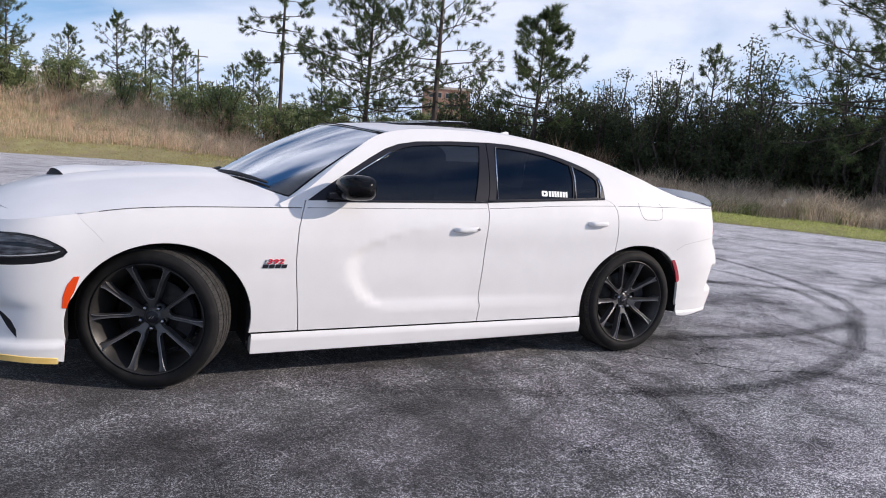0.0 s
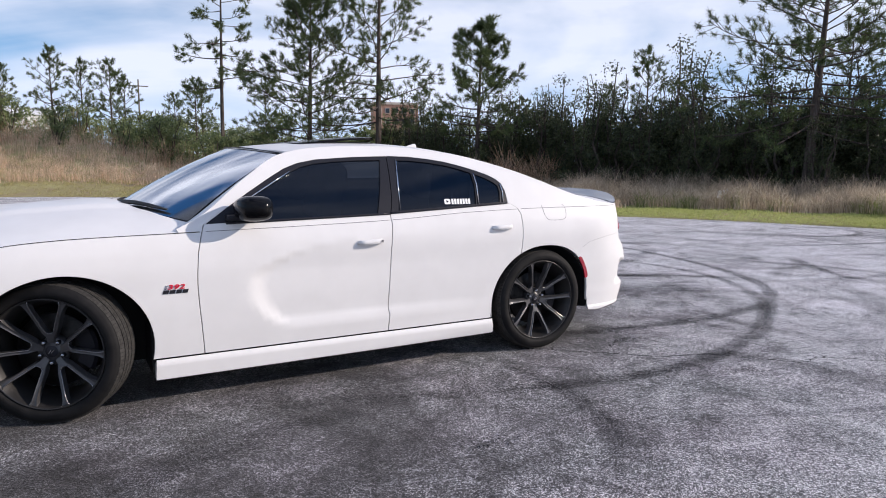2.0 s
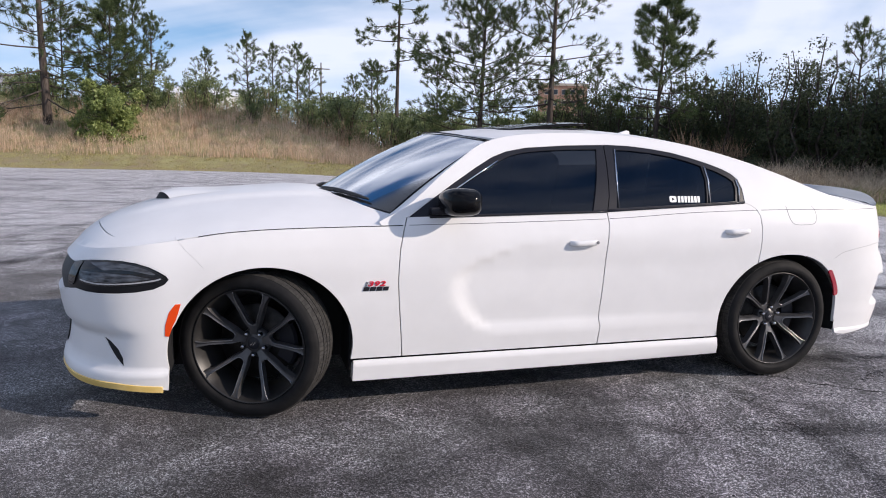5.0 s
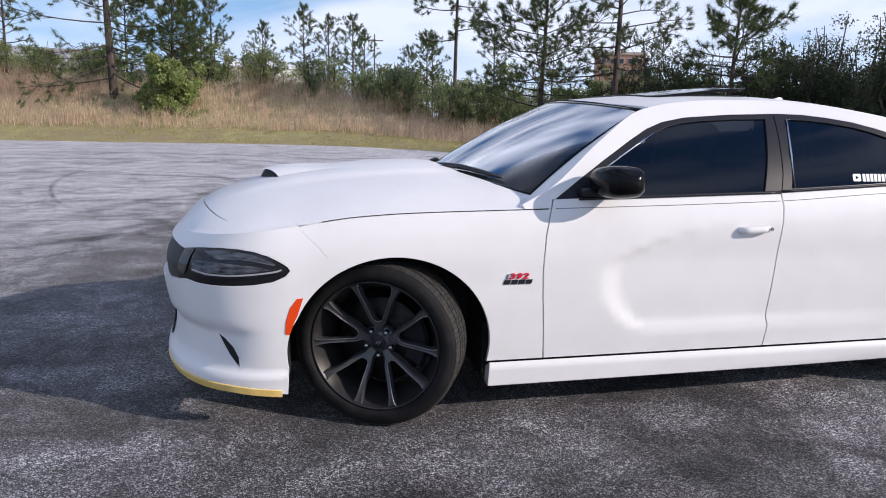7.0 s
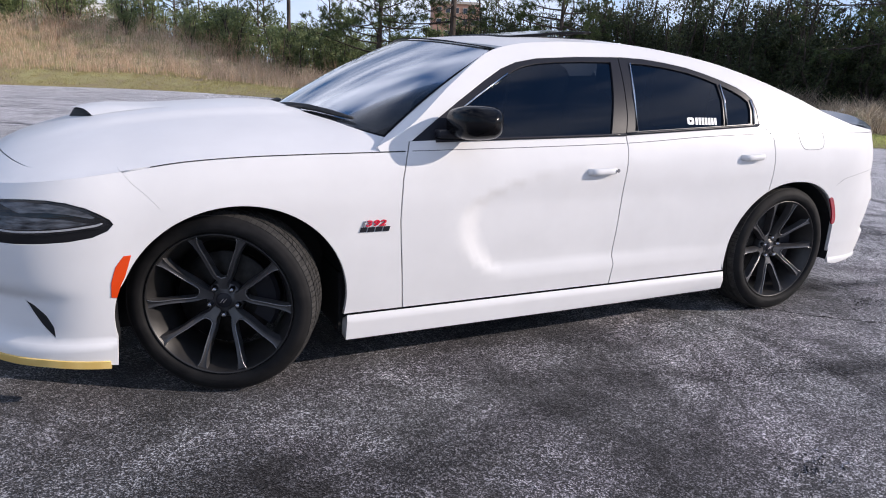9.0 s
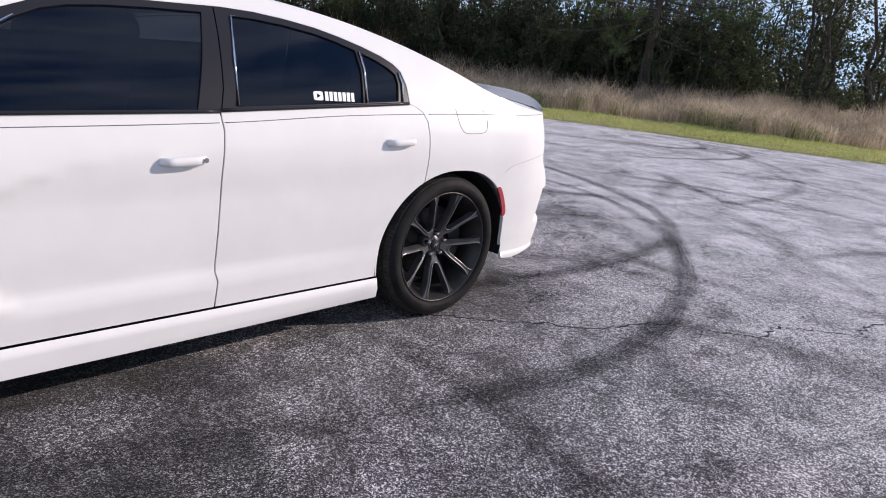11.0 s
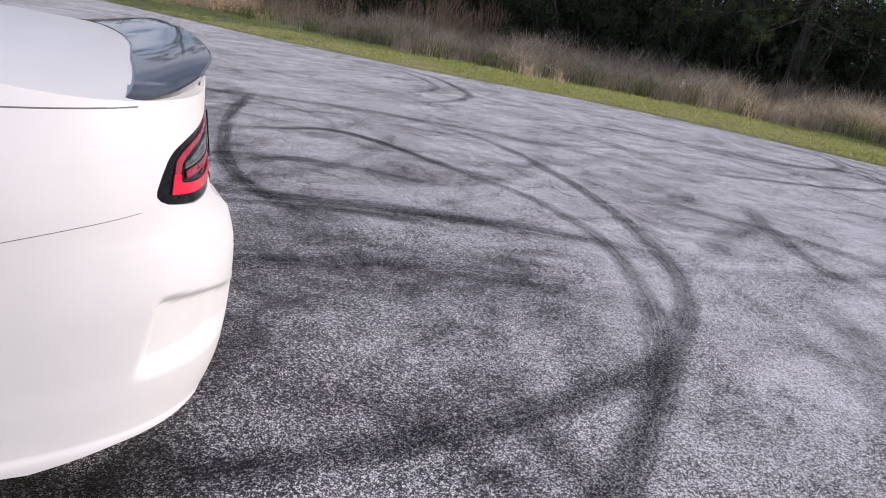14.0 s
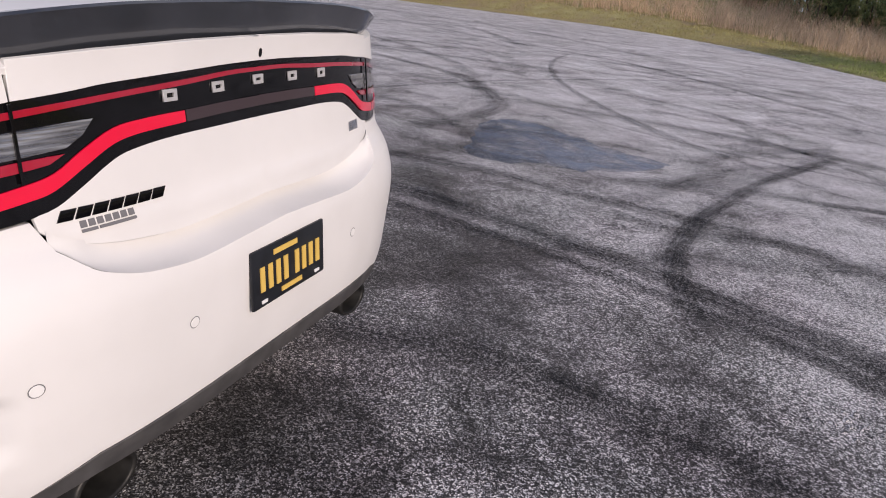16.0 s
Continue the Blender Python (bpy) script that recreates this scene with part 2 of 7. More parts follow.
def inside(poly, pts):
    p, q = np.asarray(poly, float), np.asarray(poly, float).take(range(1, len(poly) + 1), axis=0, mode="wrap")
    x, y = pts[:, :1], pts[:, 1:]
    cross = ((p[:, 1] > y) != (q[:, 1] > y)) & (x < (q[:, 0] - p[:, 0]) * (y - p[:, 1]) / (q[:, 1] - p[:, 1] + 1e-15) + p[:, 0])
    return cross.sum(1) % 2 == 1


def resample(loop, step):
    out = []
    for a, b in zip(loop, [*loop[1:], loop[0]]):
        k = max(1, int(math.hypot(b[0] - a[0], b[1] - a[1]) / step))
        out += [(a[0] + (b[0] - a[0]) * i / k, a[1] + (b[1] - a[1]) * i / k) for i in range(k)]
    return out


def patch(loop, fn, step=0.03, depth=0.012, holes=(), offset=0.0):
    """A sheet: the outline (with holes) in the plane of fn's two numbers, laid onto the surface fn, its edges turned inwards."""
    loops = [resample(l, step) for l in (loop, *holes)]
    edge_pts = np.array([p for l in loops for p in l])
    lo, hi = edge_pts.min(0), edge_pts.max(0)
    gx, gy = np.meshgrid(np.arange(lo[0], hi[0], step), np.arange(lo[1], hi[1], step))
    gx[1::2] += step / 2
    grid = np.stack([gx.ravel(), gy.ravel()], -1)
    ok = inside(loops[0], grid)
    for l in loops[1:]:
        ok &= ~inside(l, grid)
    grid = grid[ok]
    if len(grid):
        near = np.concatenate([((g[:, None] - edge_pts[None]) ** 2).sum(-1).min(1) for g in np.array_split(grid, max(1, len(grid) // 500 + 1))])
        grid = grid[near > (0.5 * step) ** 2]
    verts, edges, k = [Vector(p) for p in edge_pts], [], 0
    for l in loops:
        edges += [(k + i, k + (i + 1) % len(l)) for i in range(len(l))]
        k += len(l)
    verts += [Vector(p) for p in grid]
    vs, _, fs, *_ = geometry.delaunay_2d_cdt(verts, edges, [], 0, 1e-6)
    flat = np.array([tuple(v) for v in vs])
    tri = np.array([f for f in fs if len(f) == 3])
    mid = flat[tri].mean(1)
    ok = inside(loops[0], mid)
    for l in loops[1:]:
        ok &= ~inside(l, mid)
    tri = tri[ok]
    h = 2e-3
    p = fn(flat[:, 0], flat[:, 1])
    nrm = np.cross(fn(flat[:, 0] + h, flat[:, 1]) - fn(flat[:, 0] - h, flat[:, 1]), fn(flat[:, 0], flat[:, 1] + h) - fn(flat[:, 0], flat[:, 1] - h))
    nrm /= np.linalg.norm(nrm, axis=1)[:, None] + 1e-12
    p = p + nrm * offset
    faces, normals, count = tri.tolist(), nrm, len(p)
    if depth:
        ends = {}
        for a, b, c in tri.tolist():
            for e in ((a, b), (b, c), (c, a)):
                ends[e] = 1
        rim = [e for e in ends if (e[1], e[0]) not in ends]
        ring = sorted({i for e in rim for i in e})
        at = {i: n for n, i in enumerate(ring)}
        out = np.zeros((len(ring), 3))
        for a, b in rim:
            side = np.cross(p[b] - p[a], nrm[a])
            side /= np.linalg.norm(side) + 1e-12
            out[at[a]] += side
            out[at[b]] += side
        out /= np.linalg.norm(out, axis=1)[:, None] + 1e-12
        soft = min(0.003, depth / 3)
        top, low = p[ring] + out * 0.0, p[ring] - nrm[ring] * soft + out * soft * 0.5
        deep = p[ring] - nrm[ring] * depth + out * soft * 0.5
        m = len(ring)
        p = np.concatenate([p, low, deep])
        normals = np.concatenate([nrm, out, out])
        for a, b in rim:
            i, j = at[a], at[b]
            faces += [(b, a, count + i, count + j), (count + j, count + i, count + m + i, count + m + j)]
    return p, faces, normals


def rounded(pts, k=4):
    """A smooth open line through points in the plane."""
    q = [np.array(p, float) for p in pts]
    q = [2 * q[0] - q[1], *q, 2 * q[-1] - q[-2]]
    out = []
    for p0, p1, p2, p3 in zip(q, q[1:], q[2:], q[3:]):
        out += [tuple(0.5 * (2 * p1 + (p2 - p0) * t + (2 * p0 - 5 * p1 + 4 * p2 - p3) * t ** 2 + (3 * p1 - p0 - 3 * p2 + p3) * t ** 3)) for t in np.arange(k) / k]
    return [*out, tuple(q[-2])]


def mirrored(v, f, n):
    """The sheet with its twin on the car's other side."""
    k, flip = len(v), np.array([1, -1, 1])
    return np.concatenate([v, v * flip]), [*f, *(tuple(k + i for i in reversed(q)) for q in f)], np.concatenate([n, n * flip])


def other(v, f, n):
    flip = np.array([1, -1, 1])
    return v * flip, [tuple(reversed(q)) for q in f], n * flip


def joined(*sheets):
    v, f, n, k = [], [], [], 0
    for a, b, c in sheets:
        v.append(a), n.append(c)
        f += [tuple(k + i for i in q) for q in b]
        k += len(a)
    return np.concatenate(v), f, np.concatenate(n)


def box_bm(size, at=(0, 0, 0), bm=None, turn=None):
    bm = bm or bmesh.new()
    m = Matrix.Translation(at) @ (turn.to_4x4() if turn else Matrix()) @ Matrix.Diagonal((*size, 1))
    bmesh.ops.create_cube(bm, size=1, matrix=m)
    return bm


def tube(points, radius, sides=8, closed=False, caps=True):
    """A pipe through points; radius a number or one for each point. Returns verts, faces."""
    pts = [Vector(p) for p in points]
    rs = radius if isinstance(radius, (list, tuple)) else [radius] * len(pts)
    verts, faces = [], []
    up = Vector((0.13, 0.21, 1)).normalized()
    for i, p in enumerate(pts):
        d = (pts[min(i + 1, len(pts) - 1)] - pts[max(i - 1, 0)]).normalized()
        a = d.cross(up if abs(d.dot(up)) < 0.97 else Vector((1, 0, 0))).normalized()
        b = d.cross(a)
        verts += [p + (a * math.cos(t) + b * math.sin(t)) * rs[i] for t in (2 * math.pi * k / sides for k in range(sides))]
    for i in range(len(pts) - 1):
        for k in range(sides):
            j = (k + 1) % sides
            faces.append((i * sides + k, i * sides + j, (i + 1) * sides + j, (i + 1) * sides + k))
    if caps:
        faces += [tuple(reversed(range(sides))), tuple(range((len(pts) - 1) * sides, len(pts) * sides))]
    return verts, faces


def lathe(profile, sides=64, closed=False):
    """Turns a profile of (radius, y) about the y axis. Returns verts, faces."""
    verts = [(r * math.cos(a), y, r * math.sin(a)) for a in (2 * math.pi * k / sides for k in range(sides)) for r, y in profile]
    m = len(profile)
    faces = [(k * m + i, k * m + i + 1, ((k + 1) % sides) * m + i + 1, ((k + 1) % sides) * m + i) for k in range(sides) for i in range(m - 1)]
    return verts, faces


# ---- the car's surface: half of it, mirrored for the other side ----
def curve(*pts):
    """A smooth curve through points (x, y), which never overshoots them."""
    xs, ys = np.array(pts, float).T
    d = np.diff(ys) / np.diff(xs)
    m = np.concatenate([[d[0]], np.where(d[1:] * d[:-1] > 0, 2 * d[1:] * d[:-1] / (d[1:] + d[:-1] + 1e-12), 0), [d[-1]]])

    def value(x):
        x = np.clip(np.asarray(x, float), xs[0], xs[-1])
        k = np.clip(np.searchsorted(xs, x) - 1, 0, len(xs) - 2)
        h = xs[k + 1] - xs[k]
        t = (x - xs[k]) / h
        return ((1 + 2 * t) * (1 - t) ** 2 * ys[k] + t * (1 - t) ** 2 * h * m[k]
                + t * t * (3 - 2 * t) * ys[k + 1] + t * t * (t - 1) * h * m[k + 1])
    return value


def ease(x, a, b):
    t = np.clip((np.asarray(x, float) - a) / (b - a), 0, 1)
    return t * t * (3 - 2 * t)


FRONT_X, REAR_X, FRONT_LEN, REAR_LEN, ROUND, TAIL_ROUND = -0.35, 3.35, 1.30, 1.50, 2.5, 3.3
crease = curve((-1.0, 0.80), (-0.34, 0.89), (-0.1, 0.925), (0.15, 0.94), (0.74, 0.952), (1.29, 0.963), (1.88, 0.98), (2.48, 1.015), (3.07, 1.03), (4.2, 1.035))
nose_x = curve((0.1, -0.90), (0.2, -0.965), (0.27, -0.985), (0.34, -0.970), (0.45, -0.955), (0.55, -0.972), (0.68, -0.985), (0.74, -0.965), (0.80, -0.91), (0.86, -0.85), (1.0, -0.75))
tail_x = curve((0.1, 3.98), (0.2, 4.055), (0.27, 4.105), (0.37, 4.140), (0.5, 4.155), (0.64, 4.160), (0.70, 4.150), (0.735, 4.128), (0.765, 4.100), (0.80, 4.088), (0.9, 4.078), (1.0, 4.072), (1.1, 4.085))
section = curve((0.1, 0.885), (0.16, 0.905), (0.27, 0.915), (0.42, 0.932), (0.60, 0.945), (0.75, 0.947), (0.86, 0.938), (0.94, 0.918), (0.985, 0.900), (1.02, 0.885))
rail = curve((0.60, 0.965), (0.74, 1.035), (1.0, 1.235), (1.25, 1.385), (1.45, 1.425), (1.7, 1.442), (1.95, 1.445), (2.2, 1.43), (2.5, 1.39), (2.8, 1.32), (3.1, 1.225), (3.35, 1.135), (3.6, 1.070), (3.8, 1.046), (4.1, 1.034))
spine = curve((-0.93, 0.795), (-0.905, 0.81), (-0.86, 0.862), (-0.8, 0.905), (-0.7, 0.953), (-0.5, 1.005), (-0.3, 1.04), (0, 1.072), (0.3, 1.088), (0.6, 1.08), (1.04, 1.415), (1.1, 1.43), (1.3, 1.457), (1.6, 1.477), (1.9, 1.482), (2.2, 1.470), (2.5, 1.432), (2.75, 1.375), (3.0, 1.30), (3.2, 1.22), (3.36, 1.14), (3.5, 1.115), (3.8, 1.102), (3.95, 1.088), (4.05, 1.064), (4.15, 1.06))


def tail_round(z):
    """How square the rear corners are: squarer in the lower bumper."""
    return TAIL_ROUND + 0.35 * (1 - ease(z, 0.58, 0.74))


def half_width(x, z):
    """How far the side lies from the car's middle, at x along the car and z above the road."""
    x, z = np.asarray(x, float), np.asarray(z, float)
    belt = crease(x) + 0.045
    dz = np.clip(z - belt, 0, None)
    w = section(np.minimum(z, belt) - (crease(x) - 0.965)) - 0.36 * dz - 0.55 * dz ** 2
    # swellings over the wheels
    w = w + 0.010 * np.exp(-((x - 0.05) / 0.42) ** 2 - ((z - 0.78) / 0.16) ** 2) + 0.014 * np.exp(-((x - 3.1) / 0.5) ** 2 - ((z - 0.84) / 0.16) ** 2)
    # the scoop pressed into the doors, deep in front and dying out to the rear
    front = 0.99 + 0.30 * np.clip((0.62 - z) / 0.30, 0, 1) ** 2 + 0.55 * np.clip((z - 0.66) / 0.22, 0, 1) ** 2
    scoop = ease(x, front - 0.03, front + 0.10) * ease(z, 0.365, 0.455) * (1 - ease(z, 0.70, 0.90))
    w = w - 0.020 * scoop * (1 - 0.75 * ease(x, 1.7, 2.75))
    # the sill stands out below the doors
    return w + 0.012 * (1 - ease(z, 0.262, 0.276))


def shell(s, z):
    """The side as it wraps round both ends: s is x along the side and goes on past the corners to the middle of nose and tail."""
    s, z = np.broadcast_arrays(np.asarray(s, float), np.asarray(z, float))
    x = np.clip(s, FRONT_X, REAR_X)
    y = half_width(x, z)
    a = np.clip((FRONT_X - s) / FRONT_LEN, 0, 1) * math.pi / 2
    b = np.clip((s - REAR_X) / REAR_LEN, 0, 1) * math.pi / 2
    turn = np.clip(np.cos(a) * np.cos(b), 0, 1)
    x = x - (FRONT_X - nose_x(z)) * np.sin(a) ** (2 / ROUND) + (tail_x(z) - REAR_X) * np.sin(b) ** (2 / tail_round(z))
    return np.stack([x, -y * turn ** (2 / np.where(s > 1, tail_round(z), ROUND)), z], -1)


def wrap_x(x, z):
    """The s at which the shell has this x."""
    if x < FRONT_X:
        r = min((FRONT_X - x) / (FRONT_X - float(nose_x(z))), 1)
        return FRONT_X - FRONT_LEN * math.asin(r ** (ROUND / 2)) * 2 / math.pi
    if x > REAR_X:
        r = min((x - REAR_X) / (float(tail_x(z)) - REAR_X), 1)
        return REAR_X + REAR_LEN * math.asin(r ** (float(tail_round(z)) / 2)) * 2 / math.pi
    return x


def wrap_y(y, z, end=1):
    """The s at which tail (end 1) or nose (end -1) lies y from the middle; past the middle it goes on to the other side."""
    at = REAR_X if end > 0 else FRONT_X
    r = min(abs(y) / float(half_width(at, z)), 1)
    a = math.acos(r ** ((float(tail_round(z)) if end > 0 else ROUND) / 2)) * 2 / math.pi
    return at + end * (REAR_LEN if end > 0 else FRONT_LEN) * a


def top_edge(x):
    """Where the upper side of the car begins: its half width and height at x."""
    x = np.asarray(x, float)
    z = np.where(x < 0.6, crease(x), np.where(x < 3.6, np.maximum(rail(x), crease(x)), rail(x)))
    c = np.clip(x, FRONT_X, REAR_X)
    w = half_width(c, z)
    f = np.clip((FRONT_X - x) / (FRONT_X - nose_x(z)), 0, 1)
    r = np.clip((x - REAR_X) / (tail_x(z) - REAR_X), 0, 1)
    return w * np.clip(1 - f ** ROUND, 0, 1) ** (1 / ROUND) * np.clip(1 - r ** TAIL_ROUND, 0, 1) ** (1 / TAIL_ROUND), z


def upper(x, y):
    """Hood, roof, rear glass and deck, crowned between the two edges."""
    x, y = np.broadcast_arrays(np.asarray(x, float), np.asarray(y, float))
    w, z = top_edge(x)
    u = np.clip(np.abs(y) / np.maximum(w, 1e-3), 0, 1)
    power = 2.2 + 0.6 * ease(x, 0.9, 1.4)
    h = z + (spine(x) - z) * (1 - u ** power)
    # the raised middle of the hood
    h = h + 0.016 * (1 - ease(np.abs(y), 0.33, 0.43)) * ease(x, -0.75, -0.35) * (1 - ease(x, 0.2, 0.6))
    return np.stack([x, y, h], -1)
# ---- end of the surface ----


# ---- the car ----
def on_tail(y, z):
    """The tail seen from behind."""
    y, z = np.broadcast_arrays(np.asarray(y, float), np.asarray(z, float))
    r = np.clip(np.abs(y) / half_width(REAR_X, z), 0, 1)
    return np.stack([REAR_X + (tail_x(z) - REAR_X) * (1 - r ** tail_round(z)) ** (1 / tail_round(z)), y, z], -1)


def on_screen(u, v):
    """The windscreen: u from -1 to 1 across, v from the scuttle up to the roof."""
    u, v = np.broadcast_arrays(np.asarray(u, float), np.asarray(v, float))
    low = np.stack([0.37 + 0.33 * u ** 2, 0.725 * u, 1.052 - 0.070 * u ** 2], -1)
    high = np.stack([1.088 + 0.195 * u ** 2, 0.625 * u, 1.430 - 0.046 * u ** 2], -1)
    p = low + (high - low) * v[..., None]
    bow = 4 * v * (1 - v) * 0.022
    return p + np.stack([-0.5 * bow, 0 * bow, 0.85 * bow], -1)


def arc(cx, cz, rx, rz, a0, a1, k=24):
    return [(cx + rx * math.cos(radians(a0 + (a1 - a0) * i / k)), cz + rz * math.sin(radians(a0 + (a1 - a0) * i / k))) for i in range(k + 1)]


def rear_arc(a0, a1, k=24):
    """The rear wheel arch, squarer behind the wheel."""
    cx, cz, rx, rz = REAR_ARCH
    out = []
    for a in np.linspace(a0, a1, k + 1):
        c, s = math.cos(radians(a)), math.sin(radians(a))
        x = cx + rx * (abs(c) ** 0.85 if 0 < a < 90 else c if a >= 90 else 1 + 0.0035 * -a)
        z = cz + rz * (s ** 0.85 if 0 < a < 90 else s)
        out.append((wrap_x(x, z), z))
    return out


GAP = 0.0035
FRONT_ARCH = (0.050, 0.36, 0.428, 0.402)
REAR_ARCH = (3.072, 0.365, 0.432, 0.400)


def build_car():
    car = thing("car", (0, 0, 0), "white four-door muscle sedan with dark wheels, parked on the asphalt", "car")

    def side(name, loop, mat=WHITE, label="", step=0.035, depth=0.02, holes=(), fn=shell, offset=0.0, parent=None, both=True):
        sheet = patch(loop, fn, step, depth, holes, offset)
        one = part(name, sheet[0], sheet[1], mat, parent or car, label, sheet[2])
        if both:
            v, f, n = other(*sheet)
            return one, part(name, v, f, mat, parent or car, label, n)
        return one, None

    def whole(name, loop, mat=WHITE, label="", step=0.035, depth=0.02, holes=(), fn=shell, offset=0.0, parent=None):
        v, f, n = mirrored(*patch(loop, fn, step, depth, holes, offset))
        return part(name, v, f, mat, parent or car, label, n)

    # outlines along the side
    line_a = [(0.752, 0.990), (0.733, 0.93), (0.712, 0.84), (0.704, 0.74), (0.702, 0.67), (0.708, 0.56), (0.718, 0.45), (0.732, 0.278)]
    line_b = [(1.879, 1.020), (1.884, 0.957), (1.876, 0.88), (1.869, 0.80), (1.867, 0.70), (1.860, 0.56), (1.853, 0.42), (1.862, 0.38), (1.854, 0.278)]
    line_c = [(2.775, 1.070), (2.815, 1.057), (2.852, 1.034), (2.873, 0.995), (2.876, 0.93), (2.872, 0.80), (2.868, 0.717)]
    surround = [(0.762, 0.993), (0.88, 1.075), (1.012, 1.161), (1.15, 1.245), (1.25, 1.300), (1.34, 1.333), (1.462, 1.356), (1.703, 1.374), (1.968, 1.384), (2.10, 1.381),
                (2.228, 1.369), (2.36, 1.350), (2.473, 1.324), (2.58, 1.294), (2.673, 1.262), (2.73, 1.234), (2.765, 1.203), (2.782, 1.15), (2.785, 1.072)]
    nudge = lambda pts, d: [(x + d, z) for x, z in pts]  # noqa: E731

    # front bumper, splitter strip and openings
    arch_f = [(-0.378, 0.182), *arc(*FRONT_ARCH, 190, 124, 26)]
    bumper_top = [(s, float(crease(shell(s, 0.86)[0])) - 0.0012) for s in np.linspace(-0.334, -1.65, 28)]
    low_front = [(s, z) for s, z in zip(np.linspace(-1.65, -0.40, 16), np.interp(np.linspace(-1.65, -0.40, 16), [-1.65, -1.1, -0.655, -0.40], [0.20, 0.21, 0.203, 0.185]))]
    grille_low = [(-1.65, 0.27), (-1.45, 0.275), (-1.36, 0.31), (-1.33, 0.38), (-1.38, 0.43), (-1.65, 0.44)]
    head_top = [(-1.02, 0.772), (-0.93, 0.785), (-0.84, 0.793), (-0.72, 0.799), (-0.61, 0.799), (-0.52, 0.791), (-0.445, 0.774), (-0.395, 0.751), (-0.368, 0.731), (-0.360, 0.714)]
    head_low = [(-0.375, 0.690), (-0.42, 0.668), (-0.50, 0.655), (-0.60, 0.648), (-0.72, 0.644), (-0.83, 0.645), (-0.93, 0.652), (-1.02, 0.640)]
    grille_top = [*head_top, *head_low, (-1.2, 0.612), (-1.65, 0.605), (-1.65, 0.782), (-1.2, 0.780)]
    slot = [(-0.785, 0.432), (-0.725, 0.414), (-0.66, 0.380), (-0.620, 0.338), (-0.606, 0.296), (-0.640, 0.312), (-0.69, 0.345), (-0.740, 0.388)]
    mark_f = [(-0.345, 0.597), (-0.322, 0.599), (-0.333, 0.565), (-0.354, 0.500), (-0.367, 0.446), (-0.381, 0.449), (-0.378, 0.50), (-0.363, 0.56)]
    def front_shell(s, z):
        p = shell(s, z).copy()
        dent = ease(-np.asarray(s, float), 0.42, 0.80) * ease(z, 0.22, 0.32) * (1 - ease(z, 0.445, 0.485))
        p[..., 0] += 0.026 * dent
        p[..., 1] *= 1 - 0.020 * dent
        return p

    loop = [*low_front, *arch_f, (-0.192, 0.722), (-0.225, 0.768), (-0.264, 0.813), (-0.30, 0.847), *bumper_top]
    bumper = whole("front_bumper", loop, holes=[grille_low, grille_top, slot], depth=0.022, fn=front_shell, step=0.03)
    whole("grille", grille_low, MATTE, "black mesh lower intake", offset=-0.02, depth=0, parent=bumper)
    whole("grille", [(-1.015, 0.772), *grille_top[-1:-4:-1], (-1.2, 0.612), (-1.015, 0.640)], MATTE, "black upper grille", offset=-0.022, depth=0, parent=bumper)
    side("air_slot", slot, DARK, "black corner slot", fn=front_shell, offset=-0.004, depth=0, step=0.02, parent=bumper)
    strip = [(s, z - 0.012) for s, z in low_front[3:]] + [(s, z + 0.016) for s, z in reversed(low_front[3:])]
    side("splitter_strip", strip, YELLOW, "yellow splitter guard strip", fn=front_shell, offset=0.006, depth=0.03, step=0.02, parent=bumper)
    side("side_marker", mark_f, AMBER, "amber side marker", offset=0.003, depth=0.01, step=0.02, parent=bumper)
    head = [*head_top, *head_low]
    for sheet, sign in zip(side("headlight", head, BEZEL, "smoked headlight in a black bezel", offset=-0.004, depth=0.02, step=0.025), (1, -1)):
        lens = [(-0.90, 0.782), (-0.84, 0.789), (-0.72, 0.795), (-0.61, 0.795), (-0.52, 0.786), (-0.445, 0.769), (-0.40, 0.747), (-0.376, 0.730), (-0.371, 0.716), (-0.40, 0.701), (-0.50, 0.690), (-0.62, 0.682), (-0.75, 0.680), (-0.87, 0.690), (-0.895, 0.73)]
        inner = [(-0.88, 0.738), (-0.70, 0.741), (-0.52, 0.735), (-0.43, 0.720), (-0.50, 0.708), (-0.62, 0.700), (-0.76, 0.698), (-0.865, 0.704)]
        guide = [*rounded([(-0.865, 0.697), (-0.75, 0.688), (-0.62, 0.690), (-0.50, 0.698), (-0.41, 0.709), (-0.385, 0.719)]), *reversed(rounded([(-0.868, 0.703), (-0.75, 0.6935), (-0.62, 0.6955), (-0.50, 0.7035), (-0.415, 0.7145), (-0.390, 0.721)]))]
        # pale band painted across the upper lens in place of its reflection
        brow = [*rounded([(-0.84, 0.781), (-0.72, 0.787), (-0.61, 0.786), (-0.52, 0.777), (-0.45, 0.760), (-0.41, 0.741)]), *reversed(rounded([(-0.70, 0.752), (-0.61, 0.757), (-0.52, 0.754), (-0.46, 0.745), (-0.415, 0.736)]))]
        near = [(-1.00, 0.770), (-0.935, 0.780), (-0.912, 0.776), (-0.915, 0.73), (-0.925, 0.685), (-0.95, 0.668), (-1.00, 0.675)]
        for nm, outline, mat, lift in (("lens", lens, SMOKE, 0.002), ("reflector", inner, SMOKE_PALE, 0.0045), ("light_guide", guide, GUIDE, 0.0050), ("brow_reflection", brow, SMOKE_PALE, 0.0048), ("inner_lens", near, SMOKE, 0.002)):
            v, f, n = patch(outline, shell, 0.02, 0.004, offset=lift)
            if sign < 0:
                v, f, n = other(v, f, n)
            part(nm, v, f, mat, sheet, "", n)

